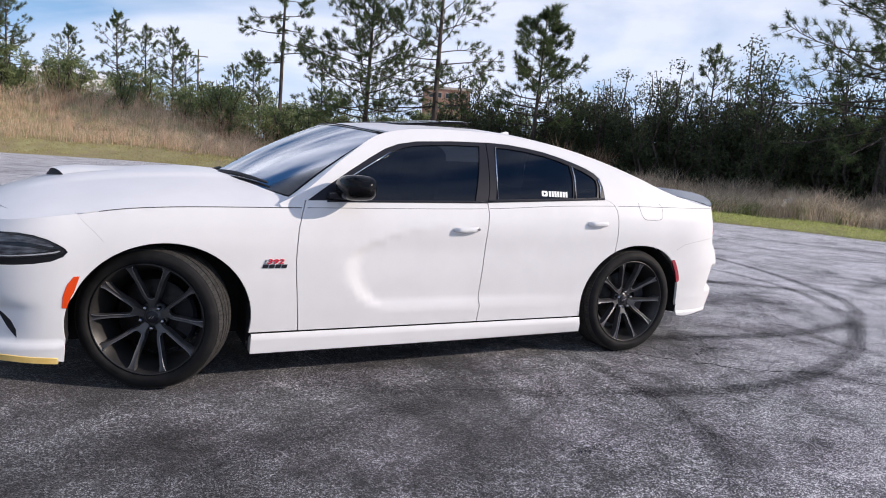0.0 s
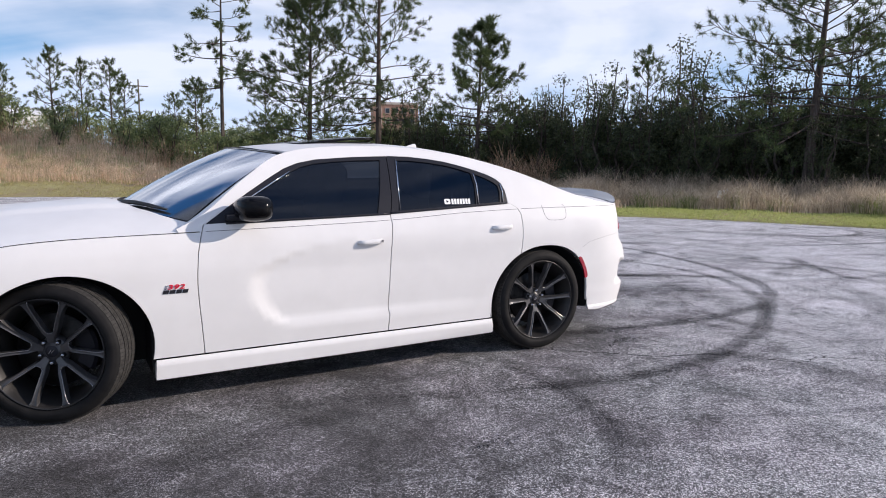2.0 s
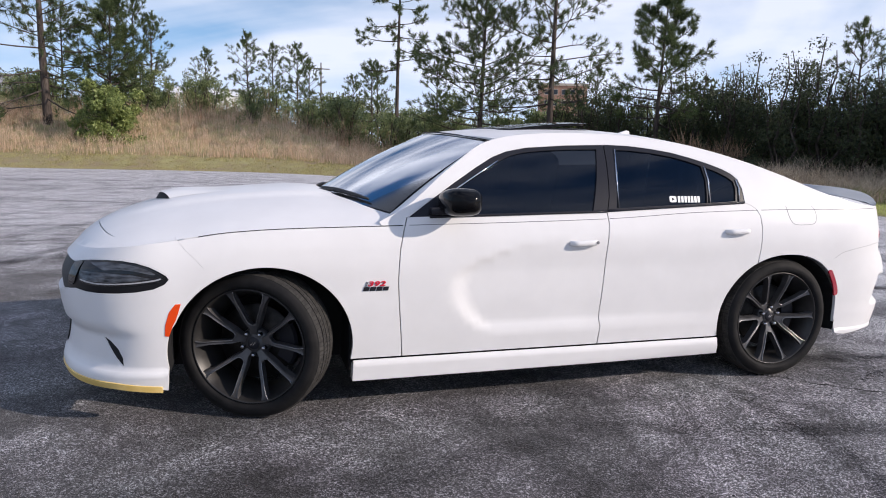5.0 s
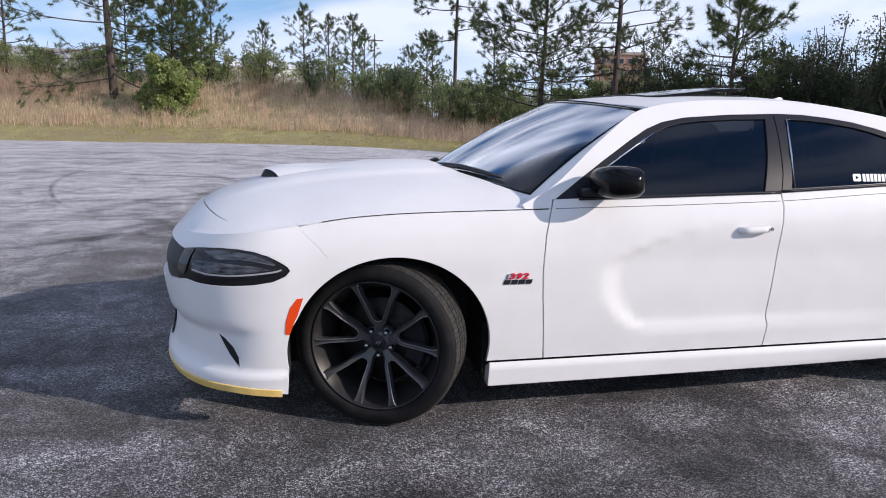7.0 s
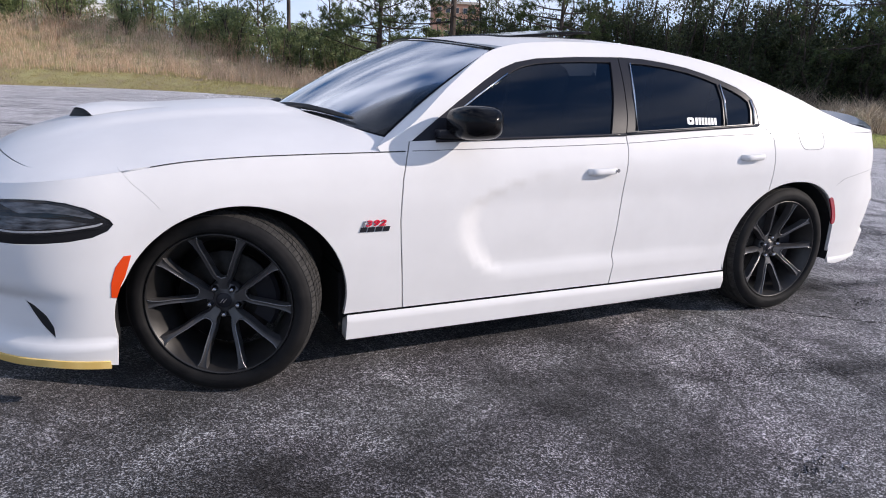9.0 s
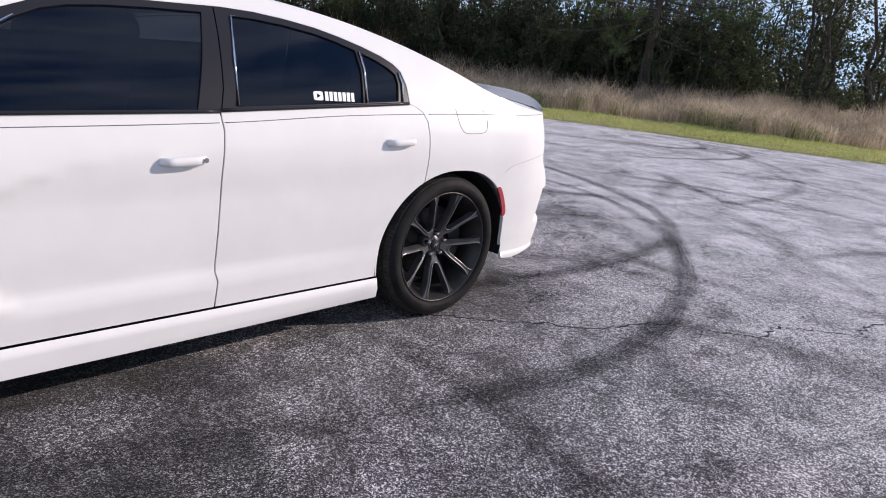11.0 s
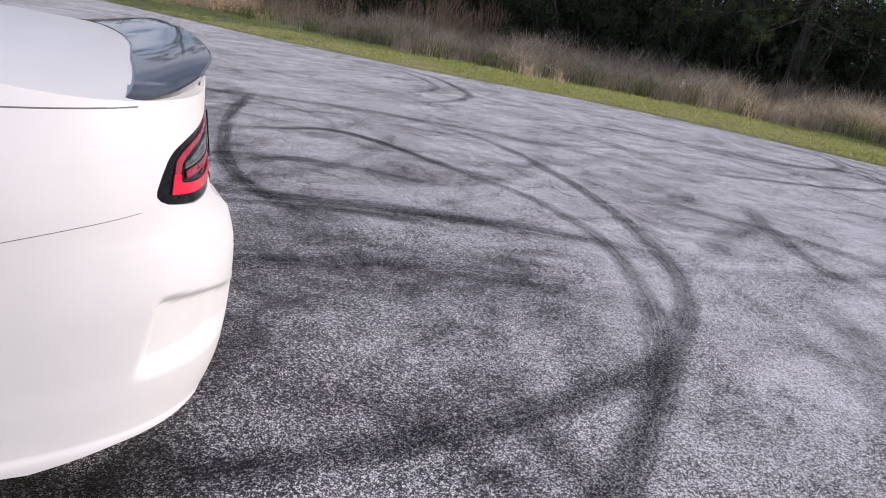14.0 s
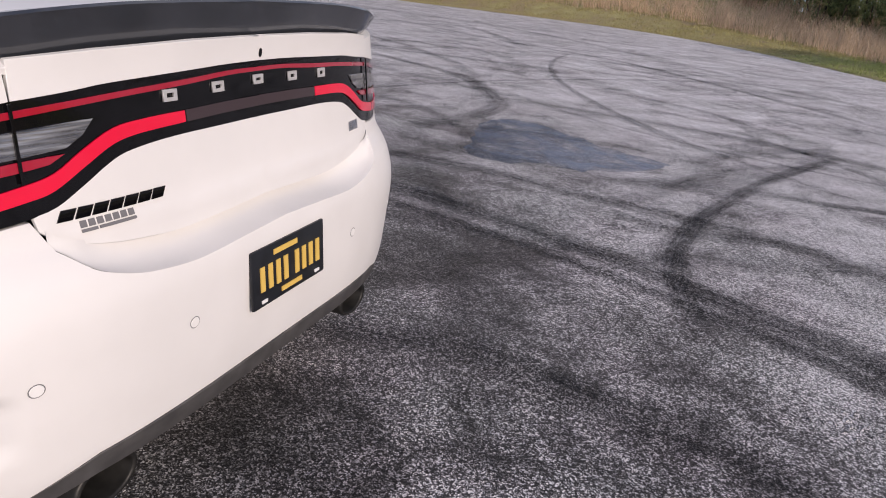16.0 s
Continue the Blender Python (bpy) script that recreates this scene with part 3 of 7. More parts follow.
    # fender, doors, sill
    top = [(x, float(crease(x)) - 0.004) for x in np.linspace(-0.331, 0.735, 26)]
    fender = [*nudge(arc(*FRONT_ARCH, 124, -12, 34), 0), (0.486, 0.278), *reversed(nudge(line_a[1:], -GAP)), *reversed(top), (-0.30 + GAP, 0.847), (-0.264 + GAP, 0.813), (-0.225 + GAP, 0.768)]
    fenders = side("front_fender", fender)
    for hold, sg in zip(fenders, (1, -1)):
        v, f = tube([shell(x, crease(x)) * np.array([1, sg, 1]) + np.array([0, 0.002 * sg, -0.001]) for x in np.linspace(-0.24, 0.74, 44)], 0.0018, 6)
        part("hood_gap", v, f, DARK, hold, "dark gap along the hood")
    belt_f = [(x, 0.990 + 0.030 * (x - 0.752) / 1.127) for x in np.linspace(0.752, 1.879, 20)]
    doors = side("front_door", [*nudge(line_a, GAP), *reversed(nudge(line_b, -GAP)), *reversed(belt_f[1:-1])])
    belt_r = [(x, 1.022 + 0.048 * (x - 1.879) / 0.896) for x in np.linspace(1.879, 2.775, 16)]
    doors_r = side("rear_door", [*nudge(line_b, GAP), (2.646, 0.278), *[p for p in rear_arc(192, 119, 18) if p[1] > 0.288], *reversed(nudge(line_c, -GAP)), *reversed(belt_r[1:-1])])
    sill = [(0.478, 0.160), *[(x, 0.160 + 0.007 * (x - 0.478) / 2.2) for x in np.linspace(0.7, 2.5, 12)], (2.664, 0.168), (2.650, 0.270), *[(x, 0.270) for x in np.linspace(2.5, 0.7, 12)], (0.482, 0.270)]
    side("sill", sill, label="white sculpted side sill", depth=0.06)

    # roof side, rear quarter and bumper
    light_top = [(-0.851, 0.845), (-0.848, 0.863), (-0.827, 0.903), (-0.798, 0.934), (-0.74, 0.954), (-0.64, 0.971), (-0.55, 0.985), (-0.445, 0.996), (-0.373, 1.004), (-0.2, 1.012), (-0.095, 1.016), (0.0, 1.017)]
    light_low = [(-0.845, 0.834), (-0.828, 0.822), (-0.790, 0.811), (-0.74, 0.801), (-0.68, 0.798), (-0.60, 0.799), (-0.545, 0.805), (-0.50, 0.814), (-0.45, 0.840), (-0.39, 0.873), (-0.342, 0.886), (-0.25, 0.894), (-0.1, 0.896), (0.0, 0.897)]
    wrap = lambda pts: [(wrap_y(y, z), z) for y, z in pts]  # noqa: E731
    seam = 0.54
    light_top, light_low = rounded(light_top, 3), rounded(light_low, 3)
    lt = wrap([p for p in light_top if p[0] < -seam] + [(-seam, 0.9863)])
    upper_edge = [(x, float(rail(x))) for x in np.linspace(0.61, 3.30, 70)] + [(s, float(rail(shell(s, 1.06)[0]))) for s in np.linspace(3.36, wrap_y(seam, 1.05), 22)]
    start = rear_arc(50, 51, 1)[0]
    join = curve(start, (3.372, 0.735), (3.42, 0.775), (3.60, 0.8038), (3.72, 0.8128), (3.85, 0.8198))
    seam_s = start[0] + (3.85 - start[0]) * np.linspace(0, 1, 70) ** 2
    quarter = [*upper_edge, *reversed(lt), *[(x, float(join(x)) + 0.0006) for x in reversed(seam_s[1:])], *rear_arc(50, 117, 22),
               *reversed(nudge(line_c, GAP)), *reversed(surround), (0.752 - GAP, 0.992), (0.733, 0.935), (0.728, 0.955), (0.62, 0.952)]
    quarters = side("rear_quarter", [*quarter], label="white quarter panel with roof side", step=0.035)
    # the lower edge of the boot lid, and the crescent-shaped hollow that it overhangs
    lid_z = curve((0, 0.726), (0.10, 0.722), (0.25, 0.717), (0.37, 0.727), (0.44, 0.739), (0.50, 0.757), (0.522, 0.770), (0.534, 0.784))
    hollow_z = curve((0, 0.686), (0.15, 0.680), (0.28, 0.674), (0.386, 0.683), (0.478, 0.710), (0.53, 0.755), (0.60, 0.80))
    bumper_line = [*[(x, float(join(x)) - 0.0006) for x in seam_s[1:]], *wrap([(-0.8500, 0.8435), (-0.8435, 0.8320), (-0.8265, 0.8195), (-0.785, 0.8065), (-0.74, 0.796), (-0.68, 0.793), (-0.60, 0.794), (-0.545, 0.799), (-0.538, 0.785), (-0.530, 0.765)]),
                   *[(wrap_y(y, float(hollow_z(y))), float(hollow_z(y))) for y in np.linspace(0.526, 0.0, 60)]]
    low_rear = [(4.85, 0.354), (4.70, 0.354), (4.50, 0.336), (4.40, 0.311), (4.30, 0.285), (4.15, 0.268), (3.9, 0.262), (3.7, 0.258), (3.49, 0.240)]
    loop = [*low_rear, *rear_arc(-17, 50, 22), *bumper_line]

    def rear_shell(s, z):
        p = shell(s, z)
        ay = np.abs(p[..., 1])
        inn = 0.888 - ay
        top_line = 0.625 - 0.30 * np.clip(inn, 0, 0.3)
        hollow = ease(s, 3.6, 3.75) * ease(inn, 0.0, 0.024) * (1 - ease(inn, 0.15, 0.27)) * ease(z, 0.405, 0.460) * (1 - ease(z, top_line - 0.034, top_line + 0.004))
        p = p.copy()
        p[..., 0] -= 0.027 * hollow
        p[..., 1] += 0.027 * hollow
        return p

    tail = whole("rear_bumper", loop, fn=rear_shell, step=0.011)
    # the hollow: a ledge that runs in under the lid and turns up behind it
    verts, faces = [], []
    rows_y = 0.53 * np.sin(np.linspace(-1, 1, 81) * math.pi / 2)
    for y in rows_y:
        a = abs(y)
        z0, z1 = float(hollow_z(a)), float(lid_z(a)) + 0.006
        x0 = float(on_tail(y, z0)[0])
        deep = 0.085 * (1 - (a / 0.535) ** 6) + 0.004
        for t in np.linspace(0, 1, 9):
            turn = t * math.pi / 2
            verts.append((x0 - 0.001 - deep * math.sin(turn), y, z0 + 0.001 + max(z1 - z0, 0.001) * (1 - math.cos(turn)) ** 1.3))
    for i in range(len(rows_y) - 1):
        faces += [(9 * i + k, 9 * i + 9 + k, 9 * i + 10 + k, 9 * i + k + 1) for k in range(8)]
    part("lid_recess", verts, faces, WHITE, tail, "white hollow ledge under the boot lid")
    for hold, sg in zip(quarters, (1, -1)):
        v, f = tube([shell(x, float(join(x))) * np.array([1, sg, 1]) for x in seam_s[14:]], 0.0008, 5)
        part("panel_seam", v, f, GREY_PRINT, hold)
    mark_r = [(wrap_x(x, z), z) for x, z in rounded([(3.400, 0.652), (3.405, 0.661), (3.420, 0.660), (3.434, 0.645), (3.462, 0.60), (3.488, 0.548), (3.497, 0.517), (3.493, 0.502), (3.478, 0.497), (3.471, 0.510), (3.460, 0.548), (3.441, 0.588), (3.415, 0.630), (3.400, 0.652)], 3)[:-1]]
    side("rear_reflector", mark_r, RED_DARK, "red side reflector", offset=0.004, depth=0.01, step=0.02, parent=tail)
    for y in (-0.612, -0.308, 0.308, 0.612):
        c = on_tail(y, 0.547)
        e = [(y + 0.0105 * math.cos(a), 0.547 + 0.0105 * math.sin(a)) for a in np.linspace(0, 2 * math.pi, 14)[:-1]]
        v, f, n = patch(e, on_tail, 0.01, 0.004, offset=0.002)
        part("parking_sensor", v, f, PAPER, tail, "", n)
        ring = [(y + 0.0128 * math.cos(a), 0.547 + 0.0128 * math.sin(a)) for a in np.linspace(0, 2 * math.pi, 18)[:-1]]
        v, f, n = patch(ring, on_tail, 0.01, 0.0, holes=[e], offset=0.0008)
        part("sensor_ring", v, f, GREY_PRINT, tail, "", n)
    # black valance with two tail pipes
    def valance_at(s, z):
        p = shell(s, z)
        p = p.copy()
        p[..., 0] += 0.006 * ease(s, 3.95, 4.25) - 0.020 * (1 - ease(s, 3.8, 4.0))
        p[..., 1] *= 0.985
        return p
    val = [(4.85, 0.322), (4.5, 0.308), (4.2, 0.268), (3.9, 0.235), (3.6, 0.238), (3.6, 0.275), (3.9, 0.285), (4.15, 0.30), (4.3, 0.318), (4.5, 0.358), (4.85, 0.370)]
    whole("rear_valance", val, VALANCE, "black lower valance", fn=valance_at, depth=0.02)
    for sgn in (-1, 1):
        prof = [(0.040, 0.10), (0.047, 0.10), (0.052, 0.095), (0.053, 0.0), (0.047, -0.004), (0.043, 0.0), (0.041, 0.10)]
        v, f = lathe(prof, 28)
        v = [(4.070 - y * 2.2, sgn * 0.475 + x * 1.45, 0.252 + z) for x, y, z in v]
        part("tail_pipe", v, f, PIPE, car, "dark round tail pipe")

    # deck lid: top and rear face
    def across(xs):
        return [(x, -float(top_edge(x)[0]) + 0.002) for x in xs]
    deck_edge = across([*np.linspace(3.42, 3.95, 22), *np.linspace(3.965, 4.044, 14)])
    deck = [(3.42, 0.0), *deck_edge]
    deck += [(4.046, 0.0)]
    v1 = mirrored(*patch(deck, upper, 0.04, 0.012))
    face = [(-seam + GAP, 1.046), (-0.4, 1.056), (-0.2, 1.064), (0.0, 1.066), *reversed([p for p in light_top if p[0] > -seam]), (-seam + GAP, 0.9868)]
    v2 = mirrored(*patch(face, on_tail, 0.03, 0.012))
    low = [p for p in light_low if p[0] > -0.54] + [(-y, float(lid_z(y))) for y in np.linspace(0, 0.534, 26)] + [(-0.537, 0.804)]

    def lid_at(y, z):
        """The lid's rear face: upright below the lamp, over the hollow."""
        p = on_tail(y, np.maximum(z, 0.775)).copy()
        p[..., 2] = z
        return p

    v3 = mirrored(*patch(low, lid_at, 0.03, 0.010))
    v, f, n = joined(v1, v2, v3)
    deck_lid = part("boot_lid", v, f, WHITE, car, "white boot lid", n)
    # the wide tail light
    ring = [*light_top, *reversed(light_low)]
    lamp = whole("tail_light", ring, BLACK, "black full-width tail light with red bands", fn=on_tail, offset=-0.002, step=0.025, depth=0.02)
    top_c = [(-0.806, 0.885), (-0.79, 0.915), (-0.74, 0.936), (-0.64, 0.954), (-0.559, 0.969), (-0.376, 0.986), (-0.2, 0.996), (-0.096, 1.002), (0, 1.003)]
    top_i = [(-0.790, 0.882), (-0.776, 0.906), (-0.73, 0.926), (-0.64, 0.944), (-0.559, 0.959), (-0.376, 0.977), (-0.2, 0.987), (-0.096, 0.994), (0, 0.995)]
    side("red_band", [*rounded(top_c), *reversed(rounded(top_i))], RED_DARK, "dark red upper band", fn=on_tail, offset=0.002, depth=0.004, step=0.02, parent=lamp)
    low_o = [(-0.820, 0.842), (-0.76, 0.829), (-0.70, 0.823), (-0.62, 0.823), (-0.545, 0.833), (-0.50, 0.843), (-0.445, 0.873), (-0.388, 0.902), (-0.33, 0.913), (-0.225, 0.918)]
    low_i = [(-0.808, 0.884), (-0.790, 0.880), (-0.785, 0.860), (-0.706, 0.847), (-0.62, 0.847), (-0.55, 0.857), (-0.495, 0.870), (-0.442, 0.901), (-0.383, 0.928), (-0.32, 0.936), (-0.225, 0.939)]
    side("red_band", [*rounded(low_o), *reversed(rounded(low_i))], RED_LENS, "bright red lower band", fn=on_tail, offset=0.003, depth=0.004, step=0.015, parent=lamp)
    mid_o = [(-0.220, 0.918), (-0.12, 0.921), (0, 0.922)]
    mid_i = [(-0.220, 0.939), (-0.12, 0.942), (0, 0.943)]
    side("red_band", [*mid_o, *reversed(mid_i)], SMOKE_BAND, "smoked middle band", fn=on_tail, offset=0.003, depth=0.004, step=0.02, parent=lamp)
    clear = [(-0.770, 0.890), (-0.65, 0.893), (-0.55, 0.901), (-0.47, 0.908), (-0.44, 0.925), (-0.418, 0.949), (-0.48, 0.946), (-0.55, 0.941), (-0.62, 0.931), (-0.70, 0.917), (-0.770, 0.900)]
    side("reversing_lens", clear, CLEAR, "clear ribbed reversing lamp", fn=on_tail, offset=0.002, depth=0.004, step=0.02, parent=lamp)
    gap_bar = [(-0.5465, 0.862), (-0.5425, 0.862), (-0.5395, 0.983), (-0.5435, 0.983)]
    side("lens_joint", gap_bar, BLACK, "dark joint across the lamp", fn=on_tail, offset=0.0075, depth=0.004, step=0.02, parent=lamp)
    inner = [(-0.770, 0.866), (-0.65, 0.869), (-0.555, 0.879), (-0.50, 0.886), (-0.475, 0.899), (-0.55, 0.895), (-0.65, 0.886), (-0.770, 0.883)]
    side("red_lens", inner, RED_DARK, "inner red lens", fn=on_tail, offset=0.003, depth=0.004, step=0.02, parent=lamp)
    # plain metal tokens where the lettering stands
    for k in range(5):
        y = -0.256 + 0.128 * k
        o = [(y - 0.016, 0.960 + 0.004 * (2 - abs(k - 2))), (y + 0.016, 0.960 + 0.004 * (2 - abs(k - 2))), (y + 0.016, 0.981 + 0.003 * (2 - abs(k - 2))), (y - 0.016, 0.981 + 0.003 * (2 - abs(k - 2)))]
        i = [(y - 0.009, 0.966 + 0.004 * (2 - abs(k - 2))), (y + 0.009, 0.966 + 0.004 * (2 - abs(k - 2))), (y + 0.009, 0.975 + 0.003 * (2 - abs(k - 2))), (y - 0.009, 0.975 + 0.003 * (2 - abs(k - 2)))]
        v, f, n = patch(o, on_tail, 0.01, 0.004, holes=[i], offset=0.0035)
        part("badge", v, f, SILVER, lamp, "plain bright metal badge", n)
    def marks(name, spans, z0, z1, mat, label, fn=on_tail, slant=0.0, parent=deck_lid, lift=0.0, offset=0.004):
        for a, b in spans:
            dz0, dz1 = lift * (a - spans[0][0]), lift * (b - spans[0][0])
            v, f, n = patch([(a, z0 + dz0), (b, z0 + dz1), (b + slant, z1 + dz1), (a + slant, z1 + dz0)], fn, 0.02, 0.003, offset=offset)
            part(name, v, f, mat, parent, label, n)
    marks("badge", [(-0.507 + 0.0296 * k, -0.482 + 0.0296 * k) for k in range(7)], 0.791, 0.809, BLACK, "plain black slanted badge", slant=0.010)
    marks("dealer_mark", [(-0.472 + 0.0150 * k, -0.461 + 0.0150 * k) for k in range(7)], 0.775, 0.786, GREY_PRINT, "grey printed mark", offset=0.002)
    marks("dealer_mark", [(-0.472, -0.445), (-0.44, -0.37)], 0.7675, 0.7720, GREY_PRINT, "grey printed mark", offset=0.002)
    marks("badge", [(0.40, 0.415), (0.42, 0.435), (0.44, 0.455)], 0.80, 0.825, CHROME, "small bright badge", offset=0.004)
    cam_hole = [(0.006 + 0.004 * math.cos(a), 1.033 + 0.009 * math.sin(a)) for a in np.linspace(0, 2 * math.pi, 12)[:-1]]
    v, f, n = patch(cam_hole, on_tail, 0.01, 0.004, offset=0.003)
    part("rear_camera", v, f, BLACK, deck_lid, "", n)

    # number plate on the bumper, with plain bars
    plate = bm_part("number_plate", box_bm((0.010, 0.284, 0.138), (0, 0, 0)), NAVY, car, "black plate with yellow bars", bevel=0.004)
    plate.matrix_basis = pose(4.164, -0.006, 0.570, 0, -3, 0)
    bars = [((y, -0.002), (0.015, 0.058)) for y in (-0.108, -0.079, -0.050, -0.021, 0.023, 0.052, 0.081, 0.110)] + [((0.0, -0.050), (0.080, 0.011)), ((-0.02, 0.049), (0.09, 0.012))]
    for (y, z), (w, h) in bars:
        bm_part("bar", box_bm((0.003, w, h), (0.0060, y, z)), GOLD, plate, smooth=False)
    for y in (-0.105, 0.105):
        bm_part("plate_bolt", box_bm((0.004, 0.020, 0.008), (0.0065, y, -0.055)), PAPER, plate, bevel=0.0015)

    # spoiler: a lip that grows towards the rear and wraps down to a point at each end
    wide = np.array([0.0, 0.3, 0.5, 0.65, 0.74, 0.80, 0.834])
    rear_edge = curve(*zip(wide, (4.085, 4.075, 4.056, 4.0, 3.934, 3.870, 3.802)))
    rear_top = curve(*zip(wide, (1.140, 1.133, 1.117, 1.089, 1.065, 1.052, 1.040)))
    front_edge = curve((0, 3.92), (0.2, 3.91), (0.46, 3.875), (0.6, 3.86), (0.71, 3.843), (0.79, 3.824), (0.834, 3.800))
    verts, faces = [], []
    ys = 0.834 * np.sin(np.linspace(-1, 1, 81) * math.pi / 2)
    for y in ys:
        a = abs(y)
        xr, zr, xf = float(rear_edge(a)), float(rear_top(a)), float(front_edge(a))
        zf = float(upper(xf, y * 0.985)[2]) + 0.003 if a < 0.74 else max(float(upper(xf, 0.73)[2]) - 0.25 * (a - 0.73), zr) + 0.003
        th = 1 - 0.86 * float(ease(a, 0.55, 0.834))
        low = (0.030 + zr - 1.084 + 0.028) * th if zr > 1.084 else 0.058 * th
        prof = [(xf - 0.004 * th, zf - 0.012 * th), (xf, zf), (xf + 0.35 * (xr - xf), zf + (zr - zf) * 0.20 + 0.004 * th), (xf + 0.75 * (xr - xf), zf + (zr - zf) * 0.70 + 0.005 * th), (xr - 0.005 * th, zr + 0.001), (xr, zr - 0.003),
                (xr - 0.004 * th, zr - 0.009 * th), (xr - 0.020 * th, zr - 0.55 * low), (xr - 0.046 * th, zr - low)]
        verts += [(x, y, z) for x, z in prof]
    m = 9
    for i in range(len(ys) - 1):
        faces += [(i * m + k, i * m + k + 1, (i + 1) * m + k + 1, (i + 1) * m + k) for k in range(m - 1)]
    faces += [tuple(range(m)), tuple(reversed(range((len(ys) - 1) * m, len(ys) * m)))]
    bm = bmesh.new()
    bv = [bm.verts.new(p) for p in verts]
    for q in faces:
        bm.faces.new([bv[i] for i in q])
    bm_part("spoiler", bm, SPOILER, car, "satin black boot spoiler")

    # hood with a scoop, nose panel, windscreen, roof, rear glass
    nose_line = curve((0, -0.797), (0.185, -0.783), (0.404, -0.741), (0.554, -0.697), (0.672, -0.649), (0.744, -0.608), (0.80, -0.52), (0.845, -0.42), (0.862, -0.345))
    nose = [(float(nose_line(y)), -y) for y in np.linspace(0, 0.862, 30)]
    edge = lambda xs, d=0.006: [(x, -float(top_edge(x)[0]) + d) for x in xs]  # noqa: E731
    def hood_at(x, y):
        """The hood: as the upper side, but level along the fender to the foot of the windscreen pillar."""
        p = upper(x, y).copy()
        xs, ys = p[..., 0], np.abs(p[..., 1])
        zc = crease(xs)
        u = np.clip(ys / half_width(np.clip(xs, FRONT_X, REAR_X), zc), 0, 1)
        flat = zc + (spine(np.minimum(xs, 0.45)) - zc) * (1 - u ** 2.2) * (1 - 0.22 * ease(xs, 0.54, 0.72))
        p[..., 2] = np.where(xs > 0.45, flat, p[..., 2])
        return p
    sill_edge = [(x, -float(half_width(x, crease(x))) + 0.005) for x in np.linspace(0.5, 0.737, 9)]
    hood = [*nose, *edge(np.linspace(-0.335, 0.46, 20), 0.005), *sill_edge, (0.737, -0.75), (0.705, -0.735), (0.64, -0.675), (0.572, -0.60), (0.475, -0.42), (0.405, -0.20), (0.385, 0.0)]
    hood_sheet = mirrored(*patch(hood, hood_at, 0.035, 0.006))
    hood_ob = part("hood", *hood_sheet[:2], WHITE, car, "white hood with a scoop", hood_sheet[2])
    front_edge = [(x, -float(top_edge(x)[0])) for x in np.linspace(-0.9055, -0.3365, 40)]
    cap = [(-0.904, 0.0), *front_edge[1:], *[(x - 0.0045 * (1 - float(ease(-y, 0.66, 0.76))) - 0.0006, y) for x, y in reversed(nose)]]
    v, f, n = mirrored(*patch(cap, upper, 0.03, 0.01))
    part("nose_panel", v, f, WHITE, car, "", n)
    # scoop on the hood: a raised lip, its dark mouth swept back on both sides
    lip, floor_pts = [], []
    ys = np.linspace(-0.215, 0.215, 25)
    for y in ys:
        a = abs(y) / 0.215
        xm, h = -0.512 + 0.085 * a ** 1.3, 0.036 * (1 - a ** 4)
        for t in np.linspace(0, 1, 8):
            x = xm + 0.34 * t
            lip.append((x, y, float(upper(x, y)[2]) + h * (1 - float(ease(t, 0.0, 1.0))) + 0.001 - 0.003 * (t == 1)))
        floor_pts += [(xm - 0.012, y, float(upper(xm - 0.012, y)[2]) + 0.0015), (xm + 0.010, y, float(upper(xm, y)[2]) + h - 0.003)]
    n = len(ys)
    scoop = part("scoop", lip, [(8 * i + k, 8 * i + k + 1, 8 * i + k + 9, 8 * i + k + 8) for i in range(n - 1) for k in range(7)], WHITE, hood_ob, "white raised hood scoop")
    part("scoop_mouth", floor_pts, [(2 * i, 2 * i + 1, 2 * i + 3, 2 * i + 2) for i in range(n - 1)], DARK, scoop, "dark scoop mouth")
    # scuttle, wipers
    scut = [(0.36, 0.0), (0.385, -0.2), (0.45, -0.42), (0.53, -0.60), (0.60, -0.74), (0.68, -0.72), (0.66, -0.62), (0.55, -0.42), (0.47, -0.2), (0.45, 0.0)]
    def low_upper(x, y):
        p = upper(np.minimum(x, 0.6), y).copy()
        p[..., 0] = x
        p[..., 2] -= 0.030
        return p
    v, f, n = mirrored(*patch(scut, low_upper, 0.04, 0.02))
    part("scuttle", v, f, MATTE, car, "black plastic scuttle panel", n)
    for u0, u1, v0, v1 in ((-0.80, -0.10, 0.07, 0.035), (0.30, -0.30 + 0.9, 0.03, 0.06)):
        pts = [on_screen(u0 + (u1 - u0) * t, v0 + (v1 - v0) * t + 0.02 * math.sin(math.pi * t)) + np.array([-0.012, 0, 0.018]) for t in np.linspace(0, 1, 9)]
        v, f = tube(pts, [0.006, 0.010, 0.012, 0.012, 0.014, 0.012, 0.012, 0.010, 0.006], 8)
        arm = part("wiper", v, f, MATTE, car, "black wiper blade")
        pts = [pts[4], on_screen((u0 + u1) / 2 + 0.2, 0.0) + np.array([-0.03, 0, 0.03]), on_screen(u1 + 0.1, -0.05) + np.array([-0.03, 0, 0.012])]
        v, f = tube(pts, [0.008, 0.011, 0.014], 8)
        part("wiper_arm", v, f, MATTE, arm)
    glass = [(-0.985, 0.0), (0.985, 0.0), (0.985, 1.0), (-0.985, 1.0)]
    g = part("windscreen", *(lambda s: (s[0], s[1]))(patch(glass, on_screen, 0.06, 0.0)), SCREEN, car, "tinted windscreen")
    g.visible_shadow = False
